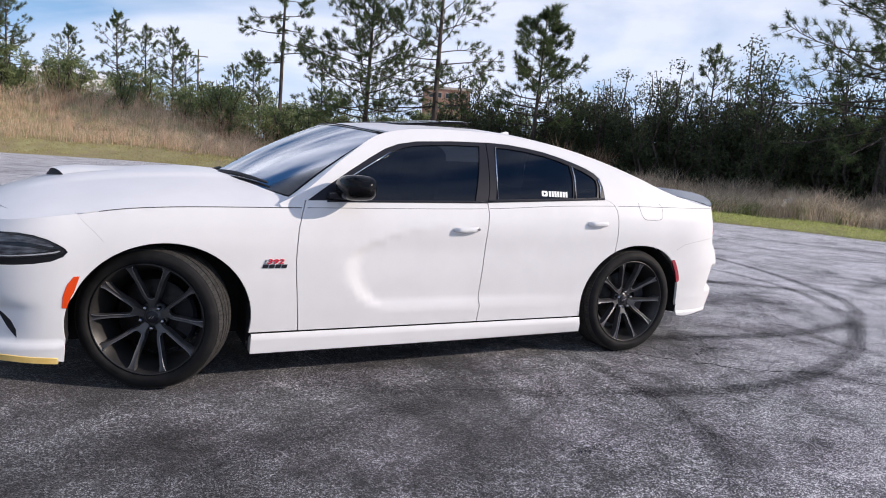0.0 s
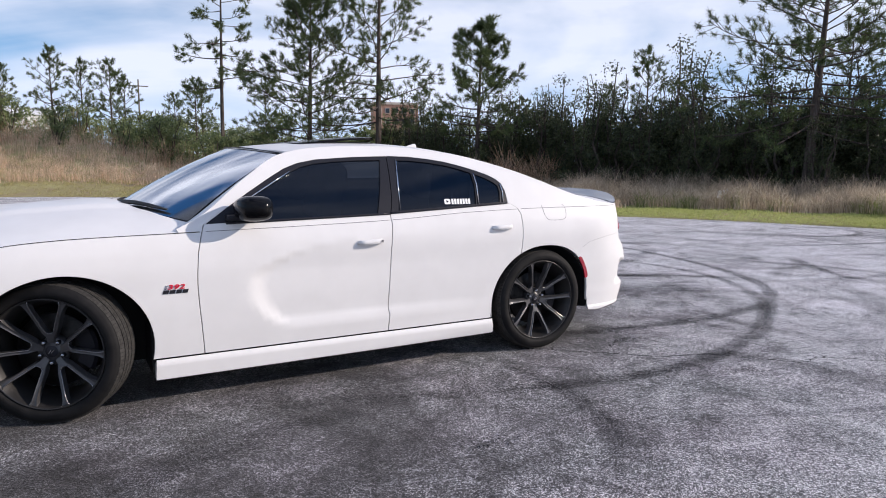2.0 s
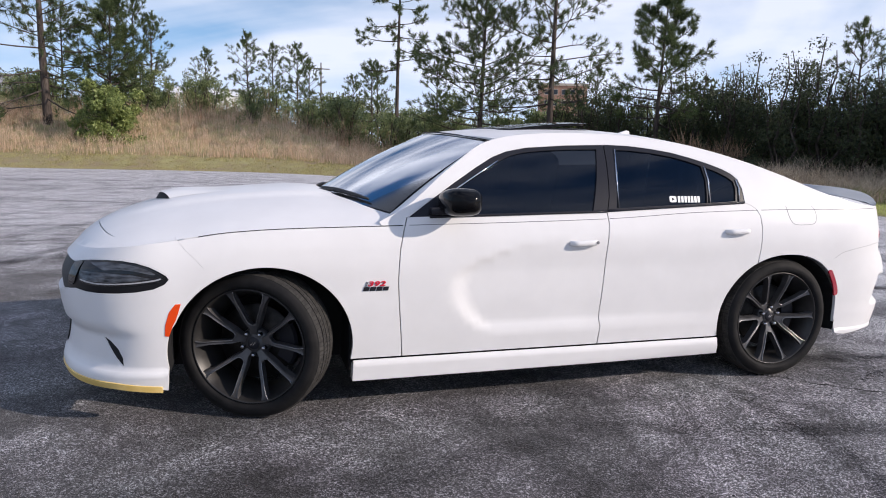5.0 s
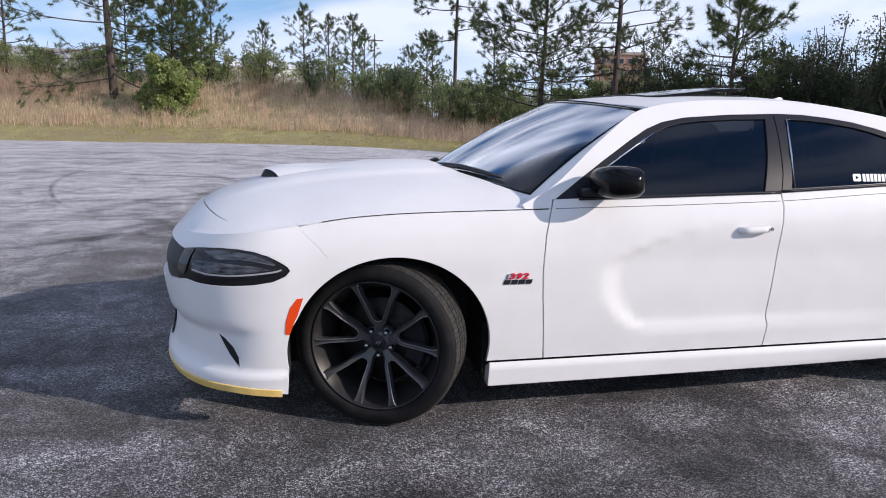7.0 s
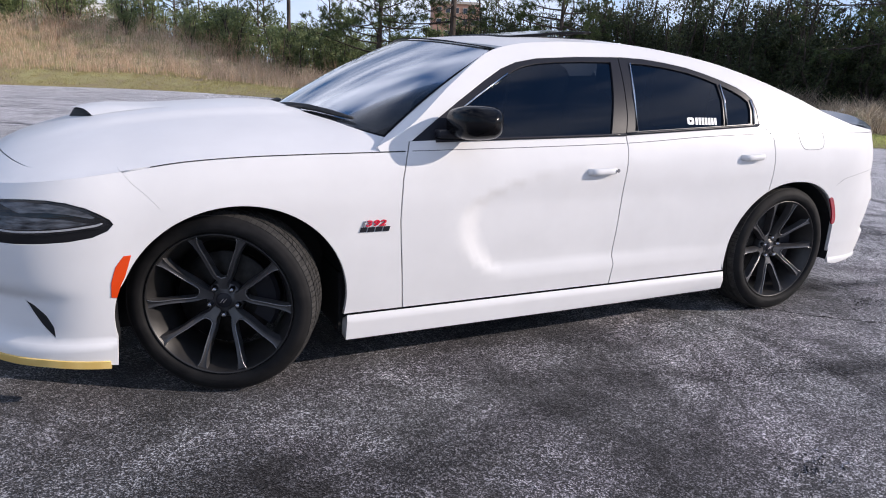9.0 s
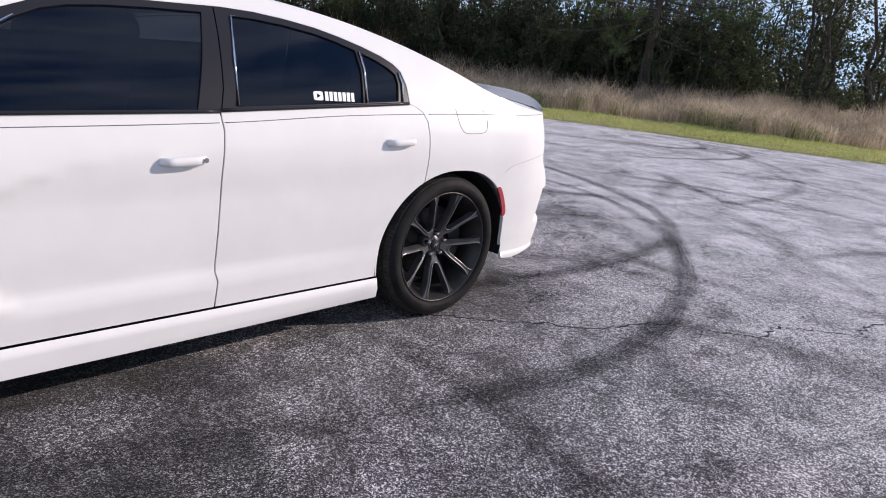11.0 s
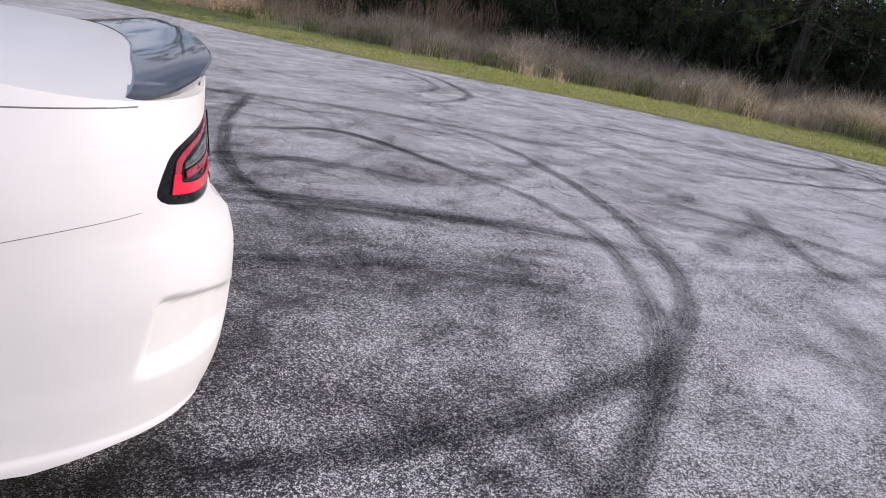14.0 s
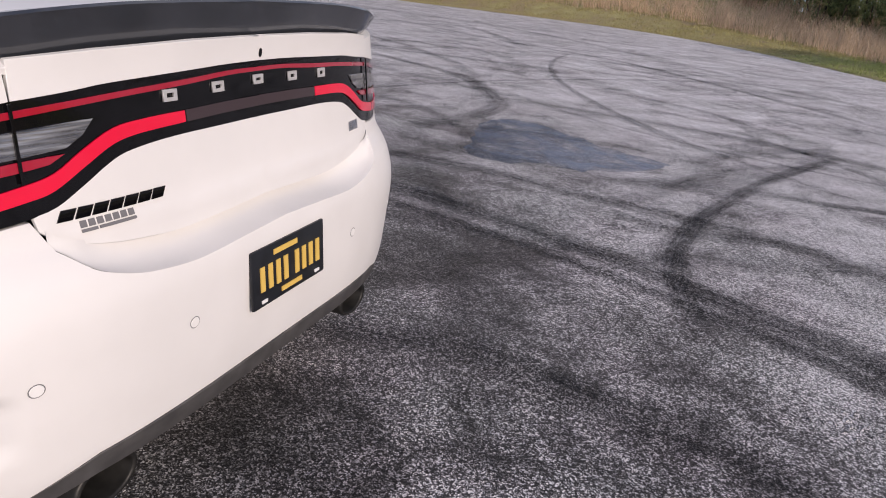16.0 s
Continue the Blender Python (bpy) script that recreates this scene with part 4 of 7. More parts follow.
    frame_w = [(-1.0, -0.03), (1.0, -0.03), (1.0, 1.002), (-1.0, 1.002)]
    v, f, n = patch(frame_w, on_screen, 0.05, 0.006, holes=[[(-0.993, 0.02), (0.993, 0.02), (0.996, 0.9985), (-0.996, 0.9985)]], offset=-0.003)
    part("windscreen_seal", v, f, SATIN, car, "black windscreen seal", n)
    # joins the roof side to the screen
    for s in (-1, 1):
        v, f = [], []
        ts = np.linspace(0.01, 1.02, 24)
        for t in ts:
            p = on_screen(s * 0.998, t)
            q = shell(0.61 + 0.66 * t, rail(0.61 + 0.66 * t)) * np.array([1, -s, 1])
            v += [tuple(q), tuple((p * 0.6 + q * 0.4) + np.array([0, 0, 0.006])), tuple(p + np.array([0, 0, 0.001]))]
        f = [(3 * i + k, 3 * i + k + 1, 3 * i + k + 4, 3 * i + k + 3) for i in range(len(ts) - 1) for k in range(2)]
        part("pillar", v, f if s < 0 else [tuple(reversed(q)) for q in f], WHITE, car, "white windscreen pillar")
    roof_front = [(1.088 + 0.190 * (y / 0.625) ** 2, y) for y in np.linspace(0, -0.62, 14)]
    roof = [*roof_front, *edge(np.linspace(1.30, 2.52, 40), 0.0), *[(2.52 - 0.05 * (1 - (y / 0.66) ** 2), y) for y in np.linspace(-0.60, 0, 10)]]
    sun_hole = [(1.42, 0.0), (1.42, -0.40), (1.46, -0.45), (1.93, -0.46), (1.97, -0.42), (1.97, 0.0)]
    v, f, n = mirrored(*patch(roof, upper, 0.04, 0.015))
    roof_ob = part("roof", v, f, WHITE, car, "white roof", n)
    def lifted(x, y):
        p = upper(x, y).copy()
        p[..., 2] += 0.007 + 0.034 * ease(x, 1.40, 1.95)
        return p
    v, f, n = mirrored(*patch(sun_hole, lifted, 0.04, 0.014))
    part("sunroof", v, f, BLACK, roof_ob, "tilted black glass sunroof", n)
    v, f, n = mirrored(*patch([(1.415, 0.0), (1.415, -0.405), (1.455, -0.457), (1.935, -0.467), (1.978, -0.425), (1.978, 0.0)], upper, 0.04, 0.004, offset=0.004))
    part("sunroof_frame", v, f, SATIN, roof_ob, "black sunroof surround", n)
    rear_side = [(x, -(float(top_edge(x)[0]) - 0.16 - 0.02 * (x - 2.5))) for x in np.linspace(2.53, 3.36, 20)]
    rear_glass = [(2.475, 0.0), (2.53, -0.45), *rear_side, (3.39, -0.4), (3.40, 0.0)]
    v, f, n = mirrored(*patch(rear_glass, upper, 0.05, 0.01, offset=-0.004))
    part("rear_window", v, f, TINT, car, "dark rear window", n).visible_shadow = False
    c_side = [*edge(np.linspace(2.52, 3.42, 26), 0.0), (3.42, -0.70), *[(x, y - 0.004) for x, y in reversed(rear_side)]]
    for sheet in (patch(c_side, upper, 0.04, 0.012),):
        part("pillar", *sheet[:2], WHITE, car, "white sloping rear pillar", sheet[2])
        v, f, n = other(*sheet)
        part("pillar", v, f, WHITE, car, "white sloping rear pillar", n)
    # shark fin aerial
    bm = bmesh.new()
    prof = [(2.36, 0.0), (2.42, 0.022), (2.47, 0.048), (2.505, 0.064), (2.522, 0.062), (2.526, 0.030), (2.54, 0.0)]
    left, right = [], []
    for x, h in prof:
        z = float(upper(x, 0)[2]) - 0.003
        w = 0.026 * (1 - 0.75 * h / 0.064)
        left.append(bm.verts.new((x, -w, z + h)))
        right.append(bm.verts.new((x, w, z + h)))
    for i in range(len(prof) - 1):
        bm.faces.new([left[i], left[i + 1], right[i + 1], right[i]])
    bm.faces.new(left), bm.faces.new(list(reversed(right)))
    bm_part("aerial", bm, WHITE, roof_ob, "white shark-fin aerial", bevel=0.006)

    # side glass, surrounds, mirrors, handles, fuel flap
    glass_f = [(1.007, 1.119), (1.09, 1.171), (1.177, 1.221), (1.28, 1.278), (1.36, 1.312), (1.44, 1.330), (1.557, 1.343), (1.72, 1.353), (1.893, 1.358), (1.853, 1.20), (1.800, 1.022), (1.50, 1.014), (1.10, 1.004), (1.03, 1.003)]
    glass_r = [(2.002, 1.358), (2.10, 1.356), (2.223, 1.346), (2.36, 1.326), (2.46, 1.302), (2.540, 1.277), (2.548, 1.20), (2.528, 1.066), (2.25, 1.051), (1.952, 1.036), (1.972, 1.20)]
    glass_q = [(2.568, 1.270), (2.64, 1.244), (2.70, 1.215), (2.733, 1.190), (2.738, 1.15), (2.722, 1.078), (2.64, 1.072), (2.552, 1.068), (2.572, 1.20)]
    sur_f = [p for p in surround if p[0] < 1.95]
    frame_f = [(0.764, 0.994), *sur_f[1:], (1.942, 1.382), (1.930, 1.28), (1.905, 1.10), (1.884, 1.022), *reversed(belt_f[1:-1])]
    frame_r = [(1.948, 1.382), (1.968, 1.384), *[p for p in surround if 1.97 < p[0] < 2.79][:-1], (2.78, 1.072), *reversed(belt_r[1:-1]), (1.890, 1.024), (1.911, 1.10), (1.936, 1.28)]
    for frame_loop, glasses, hung, nm in ((frame_f, [glass_f], doors, "window_frame"), (frame_r, [glass_r, glass_q], doors_r, "window_frame")):
        v, f, n = patch(frame_loop, shell, 0.03, 0.015, holes=glasses, offset=-0.003)
        for hold, sheet in zip(hung, ((v, f, n), other(v, f, n))):
            part(nm, *sheet[:2], SATIN, hold, "black window surround", sheet[2])
        for gl in glasses:
            v, f, n = patch(gl, shell, 0.05, 0.0, offset=-0.012)
            for hold, sheet in zip(hung, ((v, f, n), other(v, f, n))):
                part("side_window", *sheet[:2], TINT, hold, "dark tinted window glass", sheet[2]).visible_shadow = False
    strips = [("belt_strip", [(x, z - 0.001) for x, z in belt_f[2:]], doors), ("belt_strip", belt_r, doors_r)]
    for nm, pts, hung in strips:
        for hold, s in zip(hung, (1, -1)):
            p3 = [shell(x, z) * np.array([1, s, 1]) + np.array([0, -0.003 * s, 0]) for x, z in pts]
            v, f = tube(p3, 0.0075, 6)
            part(nm, v, f, SATIN, hold, "dark belt strip")
    for hung, pts in ((doors, [(1.007, 1.119), (1.09, 1.171), (1.177, 1.221), (1.28, 1.278)]), (doors_r, [(2.004, 1.355), (1.974, 1.20), (1.954, 1.04)]), (doors_r, [(2.556, 1.272), (2.562, 1.20), (2.543, 1.068)]), (doors_r, [(2.75, 1.20), (2.758, 1.15), (2.745, 1.078)])):
        for hold, s in zip(hung, (1, -1)):
            p3 = [shell(x, z) * np.array([1, s, 1]) + np.array([0, -0.001 * s, 0]) for x, z in pts]
            v, f = tube(p3, 0.0045, 6)
            part("glass_edge", v, f, CHROME, hold, "bright glass edge strip")
    def handle(x0, x1, z, hung):
        for hold, s in zip(hung, (1, -1)):
            bm = bmesh.new()
            rows_h = []
            for i, x in enumerate(np.linspace(x0, x1, 15)):
                t = i / 14
                bulge = 0.036 * (1 - (2 * t - 1) ** 6) * 0.9 + 0.004
                w = float(half_width(x, z))
                r = 0.017 * (0.75 + 0.25 * (1 - (2 * t - 1) ** 4))
                rows_h.append([bm.verts.new((x, -s * (w + bulge - 0.012 + 0.014 * math.cos(a)), z + 0.03 * (x - x0) + r * math.sin(a))) for a in np.linspace(0, 2 * math.pi, 13)[:-1]])
            for a, b in zip(rows_h, rows_h[1:]):
                for k in range(12):
                    bm.faces.new([a[k], a[(k + 1) % 12], b[(k + 1) % 12], b[k]])
            bm.faces.new(rows_h[0]), bm.faces.new(list(reversed(rows_h[-1])))
            bm_part("door_handle", bm, WHITE, hold, "white pull handle")
    handle(1.640, 1.806, 0.850, doors)
    handle(2.622, 2.782, 0.905, doors_r)
    lock = [(1.790 + 0.008 * math.cos(a), 0.857 + 0.008 * math.sin(a)) for a in np.linspace(0, 2 * math.pi, 12)[:-1]]
    v, f, n = patch(lock, shell, 0.006, 0.003, offset=0.040)
    part("door_lock", v, f, GREY_PRINT, doors[0], "", n)
    flap = rounded([(3.066, 1.052), (3.070, 1.030), (3.074, 1.000), (3.083, 0.972), (3.100, 0.951), (3.125, 0.943), (3.18, 0.942), (3.235, 0.945), (3.262, 0.956), (3.274, 0.985), (3.276, 1.015), (3.268, 1.038), (3.252, 1.054)], 3)
    v, f = tube([shell(x, z) for x, z in flap], 0.0013, 5)
    part("fuel_flap_gap", v, f, GREY_PRINT, quarters[0])
    # the fine seam along the body side
    for pts, holds in ((np.linspace(0.76, 1.87, 40), doors), (np.linspace(1.89, 2.86, 34), doors_r), (np.linspace(2.885, 3.86, 40), quarters)):
        for hold, s in zip(holds, (1, -1)):
            p3 = [shell(x, crease(x)) * np.array([1, s, 1]) + np.array([0, 0.0002 * s, 0]) for x in pts]
            v, f = tube(p3, 0.0017, 5)
            part("crease_line", v, f, GREY_PRINT, hold)
    # badge on the fender and film on the rear glass
    text = bpy.data.curves.new("badge", "FONT")
    text.body, text.size, text.extrude, text.shear, text.space_character, text.offset = "392", 0.046, 0.003, 0.22, 1.12, 0.0012
    holder = bpy.data.objects.new("badge", text)
    scene.collection.objects.link(holder)
    bpy.context.view_layer.update()
    me = bpy.data.meshes.new_from_object(holder.evaluated_get(bpy.context.evaluated_depsgraph_get()))
    bpy.data.objects.remove(holder)
    me.materials.clear()
    me.materials.append(RED_BADGE)
    badge = new("badge", me)
    badge.parent = fenders[0]
    at = shell(0.545, 0.66)
    badge.matrix_basis = pose(at[0], at[1] - 0.004, 0.655, 90, 0, 0.6) @ Matrix.Diagonal((1.18, 0.74, 1, 1))
    tagged(badge, "red metal number badge")
    marks("badge_bar", [(0.522 + 0.033 * k, 0.549 + 0.033 * k) for k in range(4)], 0.631, 0.650, SATIN, "dark metal bars", fn=shell, parent=fenders[0], slant=0.006)
    marks("badge_edge", [(0.526, 0.536)], 0.640, 0.676, CHROME, "", fn=shell, parent=fenders[0], slant=0.012, offset=0.003)
    icon = [(2.288, 1.076), (2.296, 1.072), (2.325, 1.072), (2.333, 1.076), (2.334, 1.102), (2.326, 1.107), (2.297, 1.107), (2.289, 1.102)]
    arrow = [(2.304, 1.081), (2.322, 1.090), (2.304, 1.099)]
    v, f, n = patch(icon, shell, 0.02, 0.0, holes=[arrow], offset=-0.010)
    part("window_film", v, f, PAPER, doors_r[0], "white film mark on the glass", n)
    marks("window_film", [(2.342 + 0.0215 * k, 2.357 + 0.0215 * k) for k in range(7)], 1.072, 1.107, PAPER, "white film bars on the glass", fn=shell, parent=doors_r[0], slant=0.003, offset=-0.010)
    def fn_ws(u, v):
        return on_screen(u, v)
    for u in (-0.86, -0.83, -0.80, -0.775):
        v, f, n = patch([(u, 0.915), (u + 0.022, 0.915), (u + 0.022, 0.945), (u, 0.945)], fn_ws, 0.02, 0.0, offset=0.002)
        part("screen_film", v, f, PAPER, g, "small white film mark", n)

    # mirrors
    for hold, s in zip(doors, (1, -1)):
        bm = bmesh.new()
        rings = []
        for i, y in enumerate((0, 0.12, 0.26, 0.42, 0.58, 0.72, 0.83, 0.91, 0.965, 1.0)):
            # from the foot outwards
            yy = -(0.905 + 0.215 * y)
            grow = 0.62 + 0.38 * math.sin(math.pi * min(1, 0.18 + 0.62 * y))
            grow *= max(0.02, (1 - max(0.0, (y - 0.55) / 0.45) ** 3.0)) ** 0.5
            cx, cz = 0.985 + 0.03 * y, 1.072 + 0.010 * y
            rx, rz = 0.090 * grow, 0.070 * grow
            rings.append([bm.verts.new((cx + rx * (abs(math.cos(a)) ** 0.6) * math.copysign(1, math.cos(a)), s * yy, cz + rz * (abs(math.sin(a)) ** 0.65) * math.copysign(1, math.sin(a)))) for a in np.linspace(0, 2 * math.pi, 25)[:-1]])
        for a, b in zip(rings, rings[1:]):
            for k in range(24):
                bm.faces.new([a[k], a[(k + 1) % 24], b[(k + 1) % 24], b[k]])
        bm.faces.new(rings[0]), bm.faces.new(list(reversed(rings[-1])))
        mir = bm_part("door_mirror", bm, MIRROR_BLACK, hold, "gloss black door mirror")
        foot = box_bm((0.12, 0.075, 0.035), (0.93, -s * 0.895, 1.022))
        bm_part("mirror_foot", foot, SATIN, hold, "black mirror foot", bevel=0.012)

    # unseen underbody blocks, some added to stop sunlight leaking through; cabin block and wheel housings
    for at, size in (((1.55, 0, 0.26), (4.6, 1.05, 0.16)), ((1.57, 0, 0.24), (2.05, 1.74, 0.14)), ((-0.56, 0, 0.27), (0.30, 1.22, 0.1)), ((0.02, 0, 0.42), (0.9, 1.08, 0.46)), ((-0.46, 0, 0.42), (0.16, 1.52, 0.34)), ((0.50, 0, 0.30), (0.06, 1.66, 0.26)), ((3.62, 0, 0.36), (0.12, 1.62, 0.22)), ((3.75, 0, 0.30), (0.4, 1.4, 0.1))):
        bm_part("underbody_block", box_bm(size, at), DARK, car, "dark underbody block", smooth=False)
    bm_part("cabin_lining", box_bm((2.2, 1.66, 0.60), (1.68, 0, 0.64)), DARK, car, "dark cabin lining", bevel=0.05)
    for x in (1.35, 2.3):
        for y in ((-0.38, 0.38) if x < 2 else (-0.36, 0.36)):
            bm_part("seat_back", box_bm((0.16, 0.46, 0.62), (x + 0.22, y, 1.0), turn=Euler((0, 0.25, 0)).to_matrix()), DARK, car, "dark seat back", bevel=0.06, segments=3)
    for (cx, cz, rx, rz) in (FRONT_ARCH, REAR_ARCH):
        for s in (-1, 1):
            ring = arc(cx, cz, rx + 0.010, rz + 0.010, -13, 193, 30)
            v = [(x, s * y, z) for y in (0.915, 0.55) for x, z in ring]
            k = len(ring)
            f = [(i, i + 1, k + i + 1, k + i) for i in range(k - 1)]
            f.append(tuple(range(k, 2 * k)))
            part("wheel_housing", v, f, DARK, car, "black wheel housing", smooth=False)
    return car


def build_wheel(parent, at, steer, right, SPIN):
    """A twenty-inch wheel with five split spokes; its outer face looks along -y before it is turned."""
    wheel = new("wheel")
    wheel.parent = parent
    wheel.matrix_basis = pose(*at, 0, 0, (180 if right else 0) + steer)
    tagged(wheel, "dark twenty-inch wheel with split spokes")
    R = 0.3640
    prof = [(0.258, 0.105), (0.275, 0.122), (0.31, 0.128), (0.338, 0.122), (0.353, 0.108), (0.3612, 0.085), (0.364, 0.04), (0.364, -0.04), (0.3612, -0.085), (0.353, -0.108), (0.340, -0.1215), (0.336, -0.1225), (0.334, -0.1245), (0.32, -0.128),
            (0.312, -0.1275), (0.302, -0.1262), (0.294, -0.121), (0.288, -0.110), (0.276, -0.100)]
    v, f = lathe(prof, 96)
    tyre = part("tyre", v, f, RUBBER, wheel, "black low-profile tyre")
    # tread blocks across the running surface
    verts, faces = [], []
    for k in range(104):
        a0, a1 = 2 * math.pi * (k + 0.05) / 104, 2 * math.pi * (k + 0.92) / 104
        for y0, y1, sk in ((-0.108, -0.074, 0.0), (-0.066, -0.026, 0.02), (-0.018, 0.018, 0.0), (0.026, 0.066, -0.02), (0.074, 0.108, 0.0)):
            b = len(verts)
            for r_add in (0.0, 0.0055):
                for a, y in ((a0, y0), (a1, y0), (a1 + sk, y1), (a0 + sk, y1)):
                    rr = (R - 0.0025 - (0.010 if abs(y) > 0.1 else 0)) + r_add - 0.001 * (abs(y) > 0.07)
                    verts.append((rr * math.cos(a), y, rr * math.sin(a)))
            faces += [(b + 4, b + 5, b + 6, b + 7), (b, b + 1, b + 5, b + 4), (b + 1, b + 2, b + 6, b + 5), (b + 2, b + 3, b + 7, b + 6), (b + 3, b, b + 4, b + 7)]
    tagged(part("tread", verts, faces, TREAD, tyre, "", smooth=False), kind="stuff")
    # raised marks on the sidewall
    verts, faces = [], []
    for a0, a1, k in ((38, 66, 9), (78, 104, 8), (218, 246, 9), (258, 284, 8)):
        for i in range(k):
            p, q = radians(a0 + (a1 - a0) * i / k), radians(a0 + (a1 - a0) * (i + 0.7) / k)
            b = len(verts)
            for a in (p, q):
                for r in (0.307, 0.320):
                    verts += [(r * math.cos(a), -0.1295, r * math.sin(a))]
            faces.append((b, b + 1, b + 3, b + 2))
    tagged(part("sidewall_mark", verts, faces, RUBBER, tyre, "", smooth=False), kind="stuff")
    # rim: flange, barrel
    prof = [(0.284, -0.098), (0.2862, -0.110), (0.2835, -0.1150), (0.2795, -0.1145), (0.277, -0.109), (0.270, -0.098), (0.259, -0.070), (0.243, -0.03), (0.228, 0.06), (0.240, 0.10)]
    v, f = lathe(prof, 80)
    rim = part("rim", v, f, BARREL, wheel, "dark grey metal rim")
    # one forked spoke, five times: a short stem that opens into a rounded fork, its two arms flaring into the rim
    reach = curve((0.0, 0.040), (0.2, 0.070), (0.4, 0.104), (0.7, 0.184), (1.0, 0.268))
    swing = curve((0.0, 0.0090), (0.22, 0.0110), (0.4, 0.0290), (0.7, 0.0600), (1.0, 0.0980))
    wide = curve((0.0, 0.0120), (0.22, 0.0120), (0.4, 0.0100), (0.75, 0.0100), (0.9, 0.0140), (1.0, 0.0270))
    face_y = curve((0.0, -0.034), (0.2, -0.046), (0.5, -0.070), (0.8, -0.0960), (1.0, -0.1085))
    bars = bmesh.new()
    for side_s in (-1, 1):
        rows_w = []
        for t in np.linspace(0, 1, 19):
            c = Vector((float(reach(t)), 0, side_s * float(swing(t))))
            ahead_t = Vector((float(reach(t + 0.02) - reach(t - 0.02)), 0, side_s * float(swing(t + 0.02) - swing(t - 0.02)))).normalized()
            tang = Vector((-ahead_t.z, 0, ahead_t.x))
            half, y = float(wide(t)), float(face_y(t))
            rows_w.append([bars.verts.new(c + tang * d * half + Vector((0, y + e, 0))) for d, e in ((-1.0, 0.010), (-0.72, 0.0), (-0.40, 0.0022), (0.40, 0.0022), (0.72, 0.0), (1.0, 0.010), (1.12, 0.038), (-1.12, 0.038))])
        for p, q in zip(rows_w, rows_w[1:]):
            for i in range(8):
                bars.faces.new([p[i], p[(i + 1) % 8], q[(i + 1) % 8], q[i]])
        bars.faces.new(rows_w[0]), bars.faces.new(list(reversed(rows_w[-1])))
    # the web that fills the crotch of the fork
    web = [bars.verts.new((x, y - 0.31 * (x - 0.045), z)) for y in (-0.0415, -0.010) for x, z in ((0.045, -0.014), (0.078, -0.019), (0.106, -0.029), (0.096, 0.0), (0.106, 0.029), (0.078, 0.019), (0.045, 0.014))]
    bars.faces.new(web[:7]), bars.faces.new(list(reversed(web[7:])))
    for i in range(7):
        bars.faces.new([web[i], web[(i + 1) % 7], web[7 + (i + 1) % 7], web[7 + i]])
    first = bm_part("spoke", bars, RIM, rim, "forked dark spoke")
    # the raised edge round the inside of the fork, its highlight put into a paler metal
    arm_t = np.linspace(1.0, 0.40, 22)
    arm_line = [(float(reach(t)), float(face_y(t)) - 0.0008, float(swing(t)) - 0.86 * float(wide(t))) for t in arm_t]
    foot = arm_line[-1]
    bow = [(0.095 + (foot[0] - 0.095) * math.sin(a) ** 2, foot[1] + 0.0025, foot[2] * math.sin(a)) for a in np.linspace(math.pi / 2, 0, 6)[1:]]
    u_line = [*arm_line, *bow]
    u_line += [(x, y, -z) for x, y, z in reversed(u_line[:-1])]
    edge_v, edge_f = tube(u_line, 0.0030, 6)
    for k in range(5):
        spoke = first if k == 0 else new("spoke", first.data)
        spoke.parent = rim
        tagged(spoke, "forked dark spoke")
        spoke.rotation_euler = (0, -radians(SPIN + 72 * k), 0)
        if k == 0:
            lip_ob = part("fork_edge", edge_v, edge_f, RIM_EDGE, spoke, "raised edge of the fork, its highlight in paler metal")
        else:
            lip_ob = tagged(new("fork_edge", lip_ob.data), "raised edge of the fork, its highlight in paler metal")
            lip_ob.parent = spoke
    # hub, cap, nuts
    prof = [(0.0, -0.046), (0.034, -0.046), (0.036, -0.042), (0.040, -0.038), (0.066, -0.036), (0.073, -0.028), (0.076, 0.0), (0.076, 0.03)]
    v, f = lathe(prof, 40)
    part("hub", v, f, RIM, rim, "dark wheel hub")
    v, f = lathe([(0.0, -0.0525), (0.026, -0.0515), (0.031, -0.048), (0.032, -0.038)], 32)
    part("centre_cap", v, f, SATIN, rim, "black centre cap")
    for dx in (-0.006, 0.006):
        b = box_bm((0.004, 0.002, 0.022), (dx, -0.0535, 0), turn=Euler((0, radians(38), 0)).to_matrix())
        bm_part("cap_mark", b, CHROME, rim, smooth=False)
    for k in range(5):
        a = radians(SPIN + 36 + 72 * k)
        v, f = lathe([(0.0, -0.066), (0.007, -0.065), (0.0120, -0.058), (0.0128, -0.030)], 6)
        v = [(x + 0.0575 * math.cos(a), y, z + 0.0575 * math.sin(a)) for x, y, z in v]
        part("wheel_nut", v, f, NUT, rim, "bright wheel nut")
    # brake disc and caliper
    v, f = lathe([(0.08, 0.0), (0.188, 0.0), (0.192, 0.004), (0.192, 0.026), (0.188, 0.03), (0.08, 0.03)], 48)
    part("brake_disc", v, f, BRAKE, wheel, "iron brake disc")
    cal = bmesh.new()
    rows_c = []
    for a in np.linspace(-30, 30, 7):
        ca, sa = math.cos(radians(a)), math.sin(radians(a))
        rows_c.append([cal.verts.new((r * ca, y, r * sa)) for r, y in ((0.125, -0.012), (0.200, -0.020), (0.214, -0.006), (0.214, 0.05), (0.125, 0.05))])
    for a, b in zip(rows_c, rows_c[1:]):
        for i in range(5):
            cal.faces.new([a[i], a[(i + 1) % 5], b[(i + 1) % 5], b[i]])
    cal.faces.new(rows_c[0]), cal.faces.new(list(reversed(rows_c[-1])))
    bm_part("brake_caliper", cal, SATIN, wheel, "black brake caliper", bevel=0.004)
    return wheel


CAR = build_car()
STEER = -24.0
